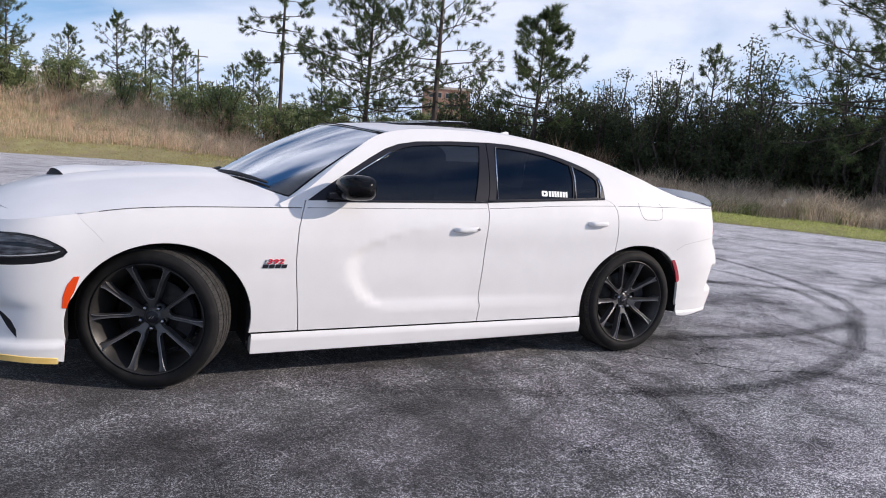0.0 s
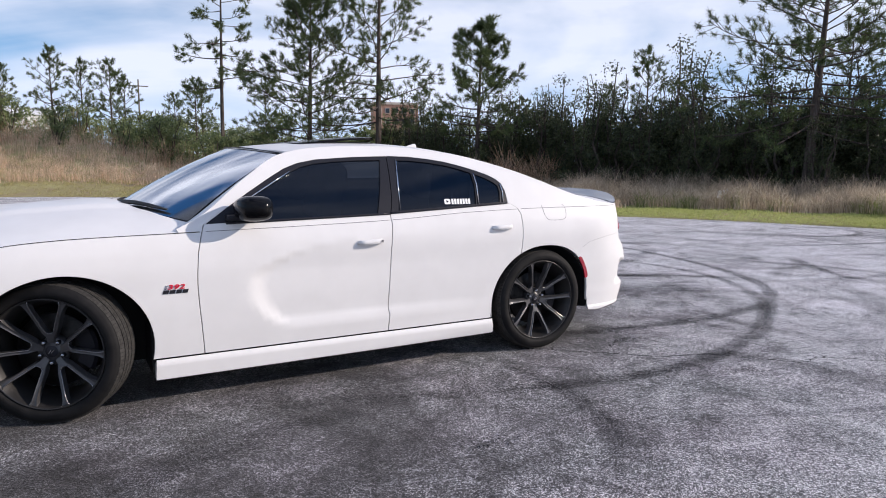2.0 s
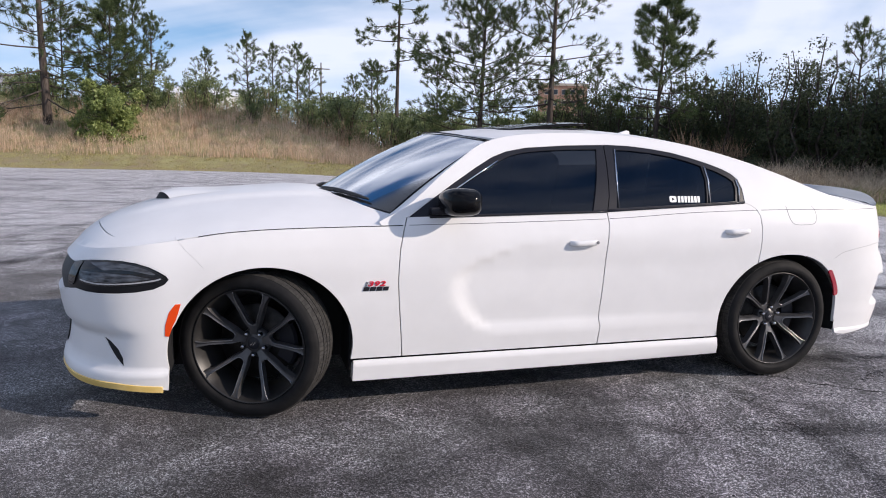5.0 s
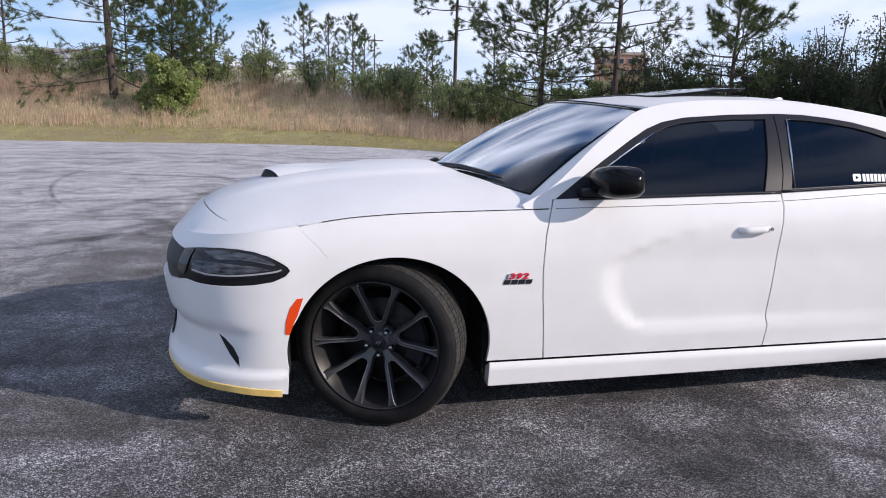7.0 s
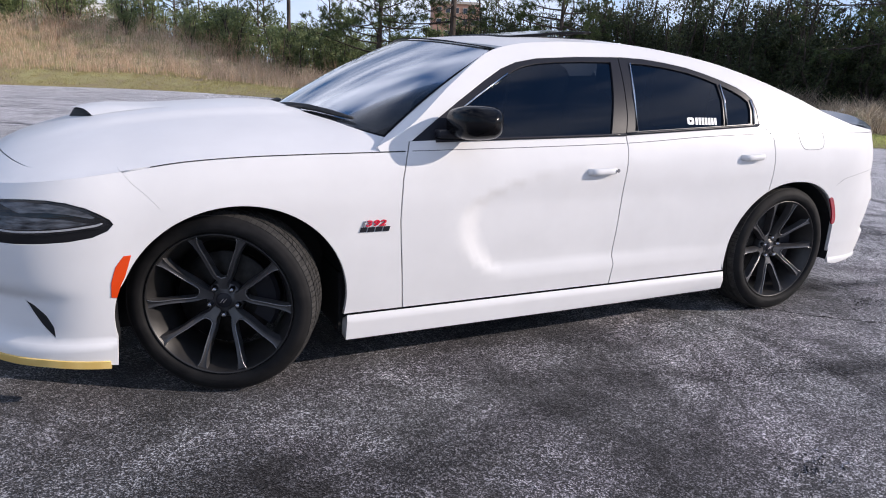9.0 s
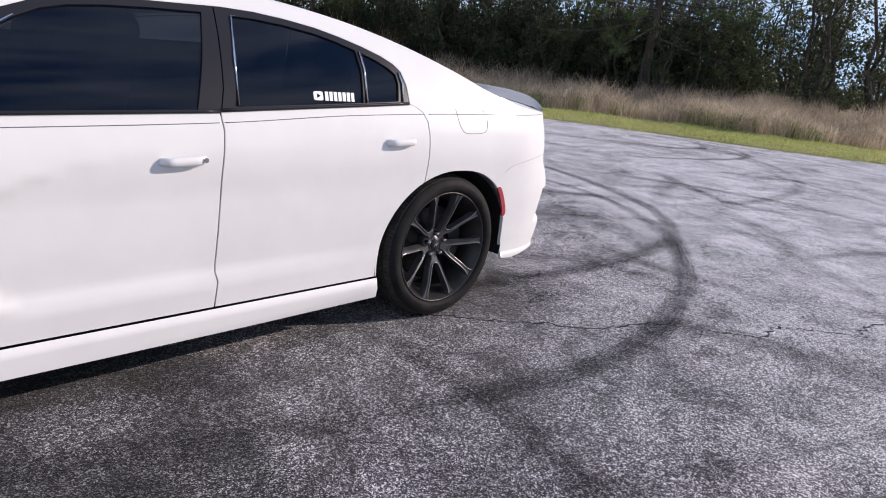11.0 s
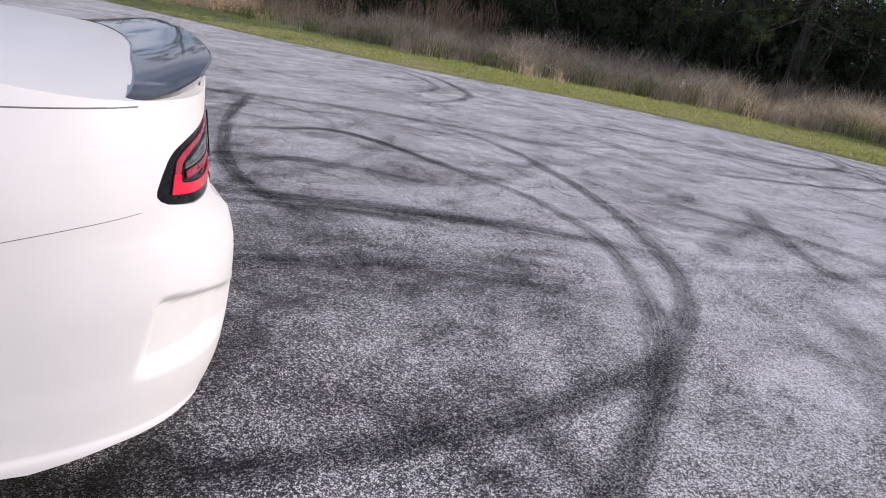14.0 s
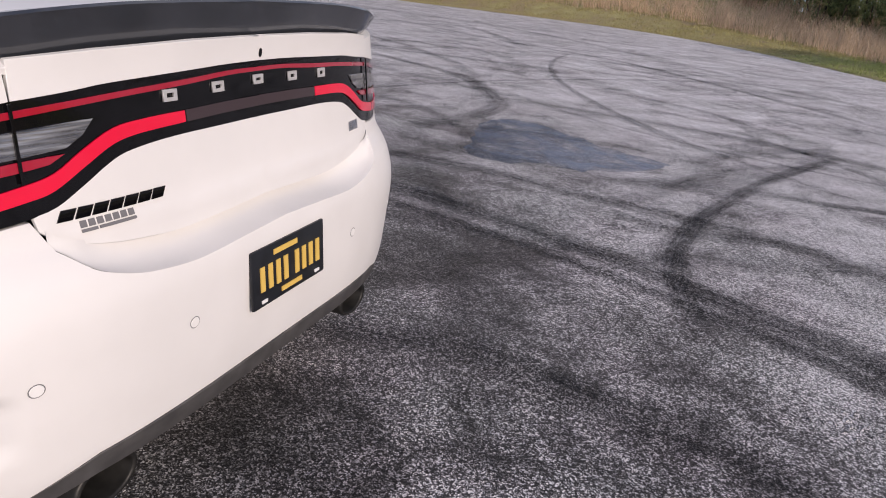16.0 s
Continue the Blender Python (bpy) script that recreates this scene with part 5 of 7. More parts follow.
for x, y, steer, right in ((0.018, -0.805, STEER, False), (0.018, 0.80, STEER, True), (3.072, -0.805, 0, False), (3.072, 0.805, 0, True)):
    build_wheel(CAR, (x, y, 0.3650), steer, right, -54 if x < 1 else -90)


# ---- ground ----
EDGE = [(-120, 75), (-60, 52), (-32, 38.5), (-18, 31.6), (-10, 29.6), (-4, 29.2), (0, 28.4), (3, 26.4), (5.6, 23.0), (7.6, 18.8), (9.5, 14.6), (12, 11.0), (14, 8.9), (15.4, 6.6), (16.2, 4.4), (17.0, 2.2), (18.2, 0.0), (20.5, -3.5),
        (24, -9), (27, -18), (26, -32), (15, -46), (-10, -55), (-45, -55), (-90, -40), (-140, 10)]
GROUND = varied(material("lawn_and_soil", (0.08, 0.10, 0.03), 0.9, spec=0.2), [(0.30, 0.235, 0.15), (0.31, 0.27, 0.135), (0.38, 0.35, 0.17)], 1.3, 6, bump=0.6, bump_scale=40, bump_distance=0.03, second=(0.15, 0.5))
ASPHALT = material("worn_asphalt", (0.06, 0.06, 0.06), 0.75)


def build_asphalt_look():
    t = ASPHALT.node_tree
    n, b = t.nodes, t.nodes["Principled BSDF"]

    def noise_at(scale, detail, rough=0.5, twist=0.0):
        x = n.new("ShaderNodeTexNoise")
        for k, v in (("Scale", scale), ("Detail", detail), ("Roughness", rough), ("Distortion", twist)):
            x.inputs[k].default_value = v
        t.links.new(co.outputs["Object"], x.inputs["Vector"])
        return x.outputs["Fac"]

    def spread(value, low, high, a, c):
        x = n.new("ShaderNodeMapRange")
        for k, v in (("From Min", low), ("From Max", high), ("To Min", a), ("To Max", c)):
            x.inputs[k].default_value = v
        t.links.new(value, x.inputs["Value"])
        return x.outputs[0]

    def calc(op, *values):
        x = n.new("ShaderNodeMath")
        x.operation = op
        for k, v in enumerate(values):
            if isinstance(v, (int, float)):
                x.inputs[k].default_value = v
            else:
                t.links.new(v, x.inputs[k])
        return x.outputs[0]

    co = n.new("ShaderNodeTexCoord")

    def cells(scale):
        x, sep = n.new("ShaderNodeTexVoronoi"), n.new("ShaderNodeSeparateColor")
        x.inputs["Scale"].default_value = scale
        link(t, (co.outputs["Object"], x.inputs["Vector"]), (x.outputs["Color"], sep.inputs[0]))
        return sep.outputs[0], x.outputs["Distance"]

    # pale stones of two sizes in dark binder
    small, dome = cells(235)
    large, _ = cells(105)
    stone = calc("MULTIPLY_ADD", small, 0.55, calc("MULTIPLY_ADD", large, 0.25, calc("MULTIPLY_ADD", noise_at(330, 3, 0.6), 0.5, -0.25)))
    ramp = n.new("ShaderNodeValToRGB")
    e = ramp.color_ramp.elements
    e[0].position, e[0].color = 0.14, (0.018, 0.0175, 0.019, 1)
    e[1].position, e[1].color = 0.70, (1.0, 0.98, 1.0, 1)
    for at, grey in ((0.34, 0.045), (0.48, 0.15), (0.59, 0.50)):
        k = e.new(at)
        k.color = (grey, grey * 0.975, grey, 1)
    t.links.new(stone, ramp.inputs["Fac"])
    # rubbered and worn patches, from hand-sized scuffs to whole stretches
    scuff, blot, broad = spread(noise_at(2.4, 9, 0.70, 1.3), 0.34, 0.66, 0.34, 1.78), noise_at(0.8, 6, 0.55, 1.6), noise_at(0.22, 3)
    # the lot is blackest where cars turn, beside and in front of the parked one; further out it grows paler, the sheen
    # of the grazing view put into the colour
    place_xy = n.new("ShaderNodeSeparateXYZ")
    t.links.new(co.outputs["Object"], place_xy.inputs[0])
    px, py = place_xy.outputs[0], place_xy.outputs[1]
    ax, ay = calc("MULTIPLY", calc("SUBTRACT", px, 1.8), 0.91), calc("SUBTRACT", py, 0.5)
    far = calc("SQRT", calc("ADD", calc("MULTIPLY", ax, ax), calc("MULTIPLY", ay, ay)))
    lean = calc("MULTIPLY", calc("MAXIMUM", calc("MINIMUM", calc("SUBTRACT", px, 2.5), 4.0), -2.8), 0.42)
    far_sheen = spread(calc("ADD", calc("ADD", far, lean), calc("MULTIPLY_ADD", broad, 5.0, -2.5)), 2.9, 7.4, 0.36, 2.80)
    # paler behind the rear wheels, with one heavily rubbered spot
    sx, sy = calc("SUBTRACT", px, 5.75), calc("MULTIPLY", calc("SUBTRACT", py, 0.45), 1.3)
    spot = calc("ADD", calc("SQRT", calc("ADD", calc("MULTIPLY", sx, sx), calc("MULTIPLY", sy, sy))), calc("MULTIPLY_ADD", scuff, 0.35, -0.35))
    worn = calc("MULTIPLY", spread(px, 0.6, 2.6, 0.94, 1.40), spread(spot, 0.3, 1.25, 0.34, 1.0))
    tone = calc("MULTIPLY", calc("MULTIPLY", calc("MULTIPLY", scuff, spread(blot, 0.36, 0.64, 0.40, 1.60)), far_sheen), worn)
    mul, hue = n.new("ShaderNodeVectorMath"), n.new("ShaderNodeMix")
    mul.operation = "SCALE"
    hue.data_type, hue.blend_type = "RGBA", "MULTIPLY"
    hue.inputs["Factor"].default_value = 1.0
    tint = n.new("ShaderNodeValToRGB")
    tint.color_ramp.elements[0].position, tint.color_ramp.elements[0].color = 0.36, (0.97, 1.0, 1.0, 1)
    tint.color_ramp.elements[1].position, tint.color_ramp.elements[1].color = 0.64, (1.03, 0.985, 1.03, 1)
    t.links.new(noise_at(1.3, 4), tint.inputs["Fac"])
    cap = n.new("ShaderNodeVectorMath")
    cap.operation = "MINIMUM"
    cap.inputs[1].default_value = (0.86, 0.84, 0.85)
    bump = n.new("ShaderNodeBump")
    bump.inputs["Strength"].default_value, bump.inputs["Distance"].default_value = 0.8, 0.003
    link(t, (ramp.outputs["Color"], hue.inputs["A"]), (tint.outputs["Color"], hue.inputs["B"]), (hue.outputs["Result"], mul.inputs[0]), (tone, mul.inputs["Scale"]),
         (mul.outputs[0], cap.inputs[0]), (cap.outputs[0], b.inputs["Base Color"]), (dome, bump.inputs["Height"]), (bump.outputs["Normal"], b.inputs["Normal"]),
         (spread(blot, 0.34, 0.66, 0.10, 0.40), b.inputs["Specular IOR Level"]))
    b.inputs["Roughness"].default_value = 0.6
    b.inputs["Sheen Weight"].default_value, b.inputs["Sheen Roughness"].default_value = 0.12, 0.40
    b.inputs["Sheen Tint"].default_value = (0.98, 0.95, 0.98, 1)


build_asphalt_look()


def smooth_loop(pts, k=6):
    """A rounded closed line through points."""
    out, n = [], len(pts)
    for i in range(n):
        p0, p1, p2, p3 = (np.array(pts[(i + j) % n], float) for j in (-1, 0, 1, 2))
        for t in np.arange(k) / k:
            out.append(tuple(0.5 * (2 * p1 + (p2 - p0) * t + (2 * p0 - 5 * p1 + 4 * p2 - p3) * t ** 2 + (3 * p1 - p0 - 3 * p2 + p3) * t ** 3)))
    return out


RIM_LINE = smooth_loop(EDGE)
RIM_PTS = np.array(resample(RIM_LINE, 0.8))


def beyond(x, y):
    """How far a place lies outside the paved lot (below 0: on it)."""
    p = np.stack([np.ravel(x), np.ravel(y)], -1)
    d = np.concatenate([np.sqrt(((c[:, None] - RIM_PTS[None]) ** 2).sum(-1).min(1)) for c in np.array_split(p, len(p) // 400 + 1)])
    return np.where(inside(RIM_LINE, p), -d, d)


def ground_z(x, y, d):
    """The verge: level beside the wood, a bank that climbs to the scrub further off."""
    x, d = np.asarray(x, float), np.asarray(d, float)
    bank = 1 - ease(x, 0.0, 11.0)
    return np.where(d < -0.02, -0.06, 0.014 + (0.05 + 0.02 * np.sin(x * 1.7) * np.cos(np.asarray(y) * 1.3)) * ease(d, 0.05, 1.2) + bank * (0.55 * ease(d, 0.3, 3.8) + 1.9 * ease(d, 3.0, 11) - 0.9 * ease(d, 13, 28)) + 0.35 * ease(d, 4, 15))


NEXT = np.roll(RIM_PTS, -1, 0) - np.roll(RIM_PTS, 1, 0)
OUT = np.stack([NEXT[:, 1], -NEXT[:, 0]], -1) / np.linalg.norm(NEXT, axis=1)[:, None]
if beyond(*(RIM_PTS[40] + OUT[40])[:, None])[0] < 0:
    OUT = -OUT


def build_ground():
    k = len(RIM_PTS)
    middle = np.array([-40.0, 0.0])
    steps = [-0.5, -0.05, 0.0, 0.35, 0.8, 1.4, 2.2, 3.2, 4.5, 6.5, 9, 12, 16]
    verts = [(*middle, -0.06)]
    for d in steps:
        p = RIM_PTS + OUT * d
        verts += [(x, y, z) for (x, y), z in zip(p, ground_z(p[:, 0], p[:, 1], np.full(k, d)))]
    last = RIM_PTS + OUT * 16
    away = last - middle
    reach = np.linalg.norm(away, axis=1)[:, None]
    for r in (12, 40, 120, 400, 2500):
        p = last + away / reach * r
        verts += [(x, y, z) for (x, y), z in zip(p, ground_z(p[:, 0], p[:, 1], np.full(k, 16 + r)))]
    faces = [(0, 1 + j, 1 + (j + 1) % k) for j in range(k)]
    for i in range(len(steps) + 4):
        a, b = 1 + i * k, 1 + (i + 1) * k
        faces += [(a + j, b + j, b + (j + 1) % k, a + (j + 1) % k) for j in range(k)]
    tagged(part("ground", verts, faces, GROUND), "grassy ground round the paved lot", "ground", kind="structure")
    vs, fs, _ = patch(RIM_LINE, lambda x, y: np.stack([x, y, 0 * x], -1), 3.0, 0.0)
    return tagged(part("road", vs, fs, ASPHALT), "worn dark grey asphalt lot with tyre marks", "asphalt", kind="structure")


ROAD = build_ground()


# ---- plants ----
BARK = varied(material("pine_bark", (0.06, 0.05, 0.045), 0.9, spec=0.2), [(0.035, 0.028, 0.025), (0.075, 0.06, 0.052), (0.12, 0.10, 0.09)], 9, 5, (1, 1, 0.25), bump=0.8, bump_scale=20, bump_distance=0.03)
NEEDLE = leafy("pine_needles", (0.038, 0.070, 0.034), (0.16, 0.20, 0.075), 0.5, 0.35)
# leaves of the backlit wood, its shade put into a darker colour
LEAF_BACKLIT = leafy("backlit_leaves", (0.026, 0.038, 0.022), (0.105, 0.125, 0.060), 0.45, 0.35)
LEAF_GREEN = leafy("green_leaves", (0.085, 0.125, 0.055), (0.32, 0.36, 0.16), 0.45, 0.42)
LEAF_LIGHT = leafy("light_green_leaves", (0.13, 0.18, 0.06), (0.40, 0.46, 0.17), 0.45, 0.4)
STRAW = leafy("dry_grass", (0.52, 0.37, 0.255), (0.88, 0.70, 0.53), 0.7, 0.5)
RUST = leafy("reddish_grass", (0.34, 0.205, 0.13), (0.66, 0.46, 0.32), 0.7, 0.45)
# weathered clumps, the sun on them put into a paler colour
SEDGE_SUNLIT = leafy("weathered_grass", (0.40, 0.33, 0.24), (0.84, 0.73, 0.57), 0.7, 0.5)
# dead stems, the wood's shade on the verge put into their brown
BRUSH_SHADED = leafy("dead_brush", (0.18, 0.145, 0.11), (0.62, 0.52, 0.40), 0.7, 0.45)
WEED = leafy("green_weeds", (0.10, 0.125, 0.04), (0.34, 0.38, 0.14), 0.6, 0.4)
LAWN = leafy("short_grass", (0.24, 0.28, 0.09), (0.66, 0.70, 0.27), 0.6, 0.5)
LAWN_DRY = leafy("dry_short_grass", (0.27, 0.24, 0.09), (0.62, 0.55, 0.27), 0.6, 0.4)
rng = np.random.default_rng(4)


def tri_mesh(name, tris, mat, parent=None, label=""):
    """A mesh of loose triangles, an (n, 3, 3) array; each is an island of its own."""
    tris = np.asarray(tris, np.float32)
    me = bpy.data.meshes.new(name)
    n = len(tris)
    me.vertices.add(3 * n)
    me.vertices.foreach_set("co", tris.ravel())
    me.loops.add(3 * n)
    me.loops.foreach_set("vertex_index", np.arange(3 * n, dtype=np.int32))
    me.polygons.add(n)
    me.polygons.foreach_set("loop_start", np.arange(0, 3 * n, 3, dtype=np.int32))
    me.update(calc_edges=True)
    me.materials.append(mat)
    ob = new(name, me)
    if parent is not None:
        ob.parent = parent
    return tagged(ob, label)


def unit(v):
    return v / (np.linalg.norm(v, axis=-1, keepdims=True) + 1e-9)


def needle_tufts(tips, ways, count, length, width):
    """Sprays of needles round branch tips."""
    n = len(tips)
    way = np.repeat(unit(np.asarray(ways)), count, 0)
    base = np.repeat(np.asarray(tips), count, 0) - way * rng.uniform(0, 0.22, (n * count, 1))
    d = unit(way * rng.uniform(0.15, 1.1, (n * count, 1)) + rng.normal(0, 0.62, (n * count, 3)))
    side = unit(np.cross(d, rng.normal(0, 1, (n * count, 3))))
    ln = length * rng.uniform(0.6, 1.15, (n * count, 1))
    return np.stack([base - side * width, base + side * width, base + d * ln], 1)


def leaf_cloud(centres, radii, count, size):
    """Leaves scattered through clumps, thicker towards their outside."""
    n = len(centres)
    c, r = np.repeat(np.asarray(centres), count, 0), np.repeat(np.asarray(radii)[:, None], count, 0)
    p = c + unit(rng.normal(0, 1, (n * count, 3))) * r * rng.uniform(0.15, 1.0, (n * count, 1)) ** 0.5 * np.array([1, 1, 0.8])
    a, b = unit(rng.normal(0, 1, (n * count, 3))), rng.normal(0, 1, (n * count, 3))
    b = unit(np.cross(a, b))
    s = size * rng.uniform(0.6, 1.3, (n * count, 1))
    return np.stack([p - b * s * 0.5, p + b * s * 0.5, p + a * s * 1.5], 1)


def build_pine(h, clear, spread, limbs, seed, label, lean=0.0, thick=0.17, shape=((0, 0.8), (0.3, 1.0), (1, 0.3)), rise=(28, 62), twigs=7, tuft=46, bare=0.4):
    """A pine: bare trunk, rising limbs that fork, needles in round sprays at the twig ends."""
    global rng
    rng = np.random.default_rng(seed)
    tree = thing("pine_tree", (0, 0, 0), label, "tree", "pines")
    line = np.array([(lean * (t ** 1.4) * h + 0.10 * math.sin(3 * t + seed), 0.08 * math.sin(2.2 * t + seed), -0.3 + (h + 0.3) * t) for t in np.linspace(0, 1, 14)])
    v, f = tube(line, [thick * (1 - 0.88 * t) + 0.006 for t in np.linspace(0, 1, 14)], 9)
    tips, ways = [line[-1]], [np.array([0, 0, 1.0])]

    def limb(pts, r0, sides):
        a, b = tube(pts, [r0 * (1 - 0.8 * s) + 0.004 for s in np.linspace(0, 1, len(pts))], sides, caps=False)
        k = len(v)
        v.extend(a)
        f.extend(tuple(k + q for q in w) for w in b)

    def along(pts, s):
        x = s * (len(pts) - 1)
        i = min(int(x), len(pts) - 2)
        return pts[i] + (pts[i + 1] - pts[i]) * (x - i)

    for i in range(limbs):
        up = ((i + rng.uniform(0, 0.8)) / limbs) ** 0.9
        ln = spread * float(np.interp(up, *zip(*shape))) * rng.uniform(0.6, 1.12)
        ang = i * 2.4 + rng.uniform(-0.5, 0.5)
        tilt = radians(rise[0] + (rise[1] - rise[0]) * up + rng.uniform(-14, 12))
        p0 = along(line, clear + (0.985 - clear) * up)
        out = np.array([math.cos(ang), math.sin(ang), 0])
        way = out * math.cos(tilt) + np.array([0, 0, math.sin(tilt)])
        bow = rng.normal(0, 0.05 * ln, 3)
        pts = [p0 + way * ln * s + np.array([0, 0, 0.16 * ln * (s * s - s)]) + bow * math.sin(2.6 * s) for s in np.linspace(0, 1, 7)]
        limb(pts, (0.014 + 0.035 * (1 - up)) * (0.5 + 0.5 * ln / spread), 5)
        tips.append(pts[-1]), ways.append(way + np.array([0, 0, 0.3]))
        for j in range(twigs):
            s = bare + (0.97 - bare) * (j + rng.uniform(0, 0.9)) / twigs
            q = along(pts, s)
            side = np.cross(way, rng.normal(0, 1, 3))
            w = unit(way * rng.uniform(0.6, 1.1) + unit(side) * rng.uniform(0.5, 1.0) + np.array([0, 0, rng.uniform(0.0, 0.4)]))
            e = q + w * (ln * rng.uniform(0.14, 0.34) * (1.25 - 0.6 * s) + 0.10)
            limb([q, (q + e) / 2 + rng.normal(0, 0.03, 3), e], 0.010, 4)
            tips.append(e), ways.append(w + np.array([0, 0, 0.35]))
            if rng.uniform() < 0.75:
                m = q + (e - q) * rng.uniform(0.45, 0.7)
                w2 = unit(w + rng.normal(0, 0.6, 3) + np.array([0, 0, 0.2]))
                e2 = m + w2 * rng.uniform(0.16, 0.36)
                limb([m, e2], 0.006, 4)
                tips.append(e2), ways.append(w2)
    part("trunk", v, f, BARK, tree, "grey-brown trunk with limbs")
    tri_mesh("crown", needle_tufts(np.array(tips), np.array(ways), tuft, 0.25, 0.0085), NEEDLE, tree, "dark green needles in sprays")
    return tree


def build_broadleaf(h, spread, seed, label, mat, stems=4, leaf=0.075, count=95, low=0.12, name="tree", clumps=34):
    global rng
    rng = np.random.default_rng(seed)
    tree = thing(name, (0, 0, 0), label, "tree" if name == "tree" else "bush", "scrub")
    v, f, centres, radii = [], [], [], []
    for s in range(stems):
        ang = 2 * math.pi * s / stems + rng.uniform(-0.5, 0.5)
        lean = spread * rng.uniform(0.25, 0.7)
        top = np.array([math.cos(ang) * lean, math.sin(ang) * lean, h * rng.uniform(0.72, 0.98)])
        base = np.array([math.cos(ang), math.sin(ang), 0]) * 0.08 + np.array([0, 0, -0.25])
        pts = [base + (top - base) * t + np.array([0, 0, 0]) + rng.normal(0, 0.05 * h, 3) * math.sin(math.pi * t) * np.array([0.5, 0.5, 0.2]) for t in np.linspace(0, 1, 7)]
        r = 0.012 * h + 0.012
        a, b = tube(pts, [r * (1 - 0.85 * t) + 0.004 for t in np.linspace(0, 1, 7)], 6, caps=False)
        k = len(v)
        v += a
        f += [tuple(k + q for q in w) for w in b]
        for j in range(int(clumps / stems)):
            t = low + (1.02 - low) * (j + rng.uniform(0, 0.9)) / (clumps / stems)
            p = pts[min(int(t * 6), 5)] * (1 - (t * 6 - int(t * 6))) + pts[min(int(t * 6) + 1, 6)] * (t * 6 - int(t * 6)) if t < 1 else pts[-1]
            wide = spread * (1.05 - 0.75 * t) * rng.uniform(0.15, 0.85)
            a2 = rng.uniform(0, 2 * math.pi)
            c = p + np.array([math.cos(a2) * wide, math.sin(a2) * wide, rng.uniform(-0.04, 0.06) * h])
            a, b = tube([p, (p + c) / 2 + np.array([0, 0, -0.03]), c], [0.013, 0.009, 0.004], 4, caps=False)
            k = len(v)
            v += a
            f += [tuple(k + q for q in w) for w in b]
            centres.append(c), radii.append(h * rng.uniform(0.05, 0.115) + 0.10)
    part("trunk", v, f, BARK, tree, "thin grey stems")
    tri_mesh("crown", leaf_cloud(np.array(centres), np.array(radii), count, leaf), mat, tree, "loose small leaves")
    return tree


def grass_band(name, spots, blades, height, width, mat, label, bend=0.35):
    """Upright blades in tufts at the given (x, y, z) spots: two triangles a blade, bent over."""
    n = len(spots) * blades
    base = np.repeat(spots, blades, 0) + np.concatenate([rng.normal(0, 0.10, (n, 2)), np.zeros((n, 1))], 1)
    a = rng.uniform(0, 2 * math.pi, n)
    side = np.stack([np.cos(a), np.sin(a), 0 * a], 1)
    b = rng.uniform(0, 2 * math.pi, n)
    swell = np.array([0.72 + 0.55 * noise.noise(Vector((s[0] / 1.6, s[1] / 1.6, 0.3))) + 0.25 * noise.noise(Vector((s[0] / 0.5, s[1] / 0.5, 9.0))) for s in spots]) + 0.15
    hh = (np.repeat(swell * rng.uniform(0.75, 1.15, len(spots)), blades) * height * rng.uniform(0.6, 1.1, n))[:, None]
    over = np.stack([np.cos(b), np.sin(b), 0 * b], 1) * hh * rng.uniform(0.05, bend, (n, 1))
    mid = base + over * 0.4 + np.array([0, 0, 1]) * hh * 0.62
    top = base + over * 1.4 + np.array([0, 0, 1]) * hh * rng.uniform(0.85, 1.0, (n, 1))
    w = side * width
    t1 = np.stack([base - w, base + w, mid + w * 0.7], 1)
    t2 = np.stack([mid - w * 0.7, mid + w * 0.9, top], 1)
    return tagged(tri_mesh(name, np.concatenate([t1, t2]), mat), label, "grass", kind="stuff")


def along_edge(x0, x1, d0, d1, per_m2, seed):
    """Random spots beside the lot, between two distances from its edge."""
    r = np.random.default_rng(seed)
    keep = np.nonzero((RIM_PTS[:, 0] > x0) & (RIM_PTS[:, 0] < x1) & (RIM_PTS[:, 1] > -12))[0]
    n = int(len(keep) * 0.8 * (d1 - d0) * per_m2)
    i = keep[r.integers(0, len(keep), n)]
    d = r.uniform(d0, d1, n)
    p = RIM_PTS[i] + OUT[i] * d[:, None] + np.stack([OUT[i, 1], -OUT[i, 0]], 1) * r.uniform(-0.6, 0.6, (n, 1))
    return np.column_stack([p, ground_z(p[:, 0], p[:, 1], d) - 0.02]), r


def patchy(spots, scale, low, seed):
    """Keeps spots where a slow noise is high, so that the stand is uneven."""
    return np.array([s for s in spots if noise.noise(Vector((s[0] / scale, s[1] / scale, seed))) > low])


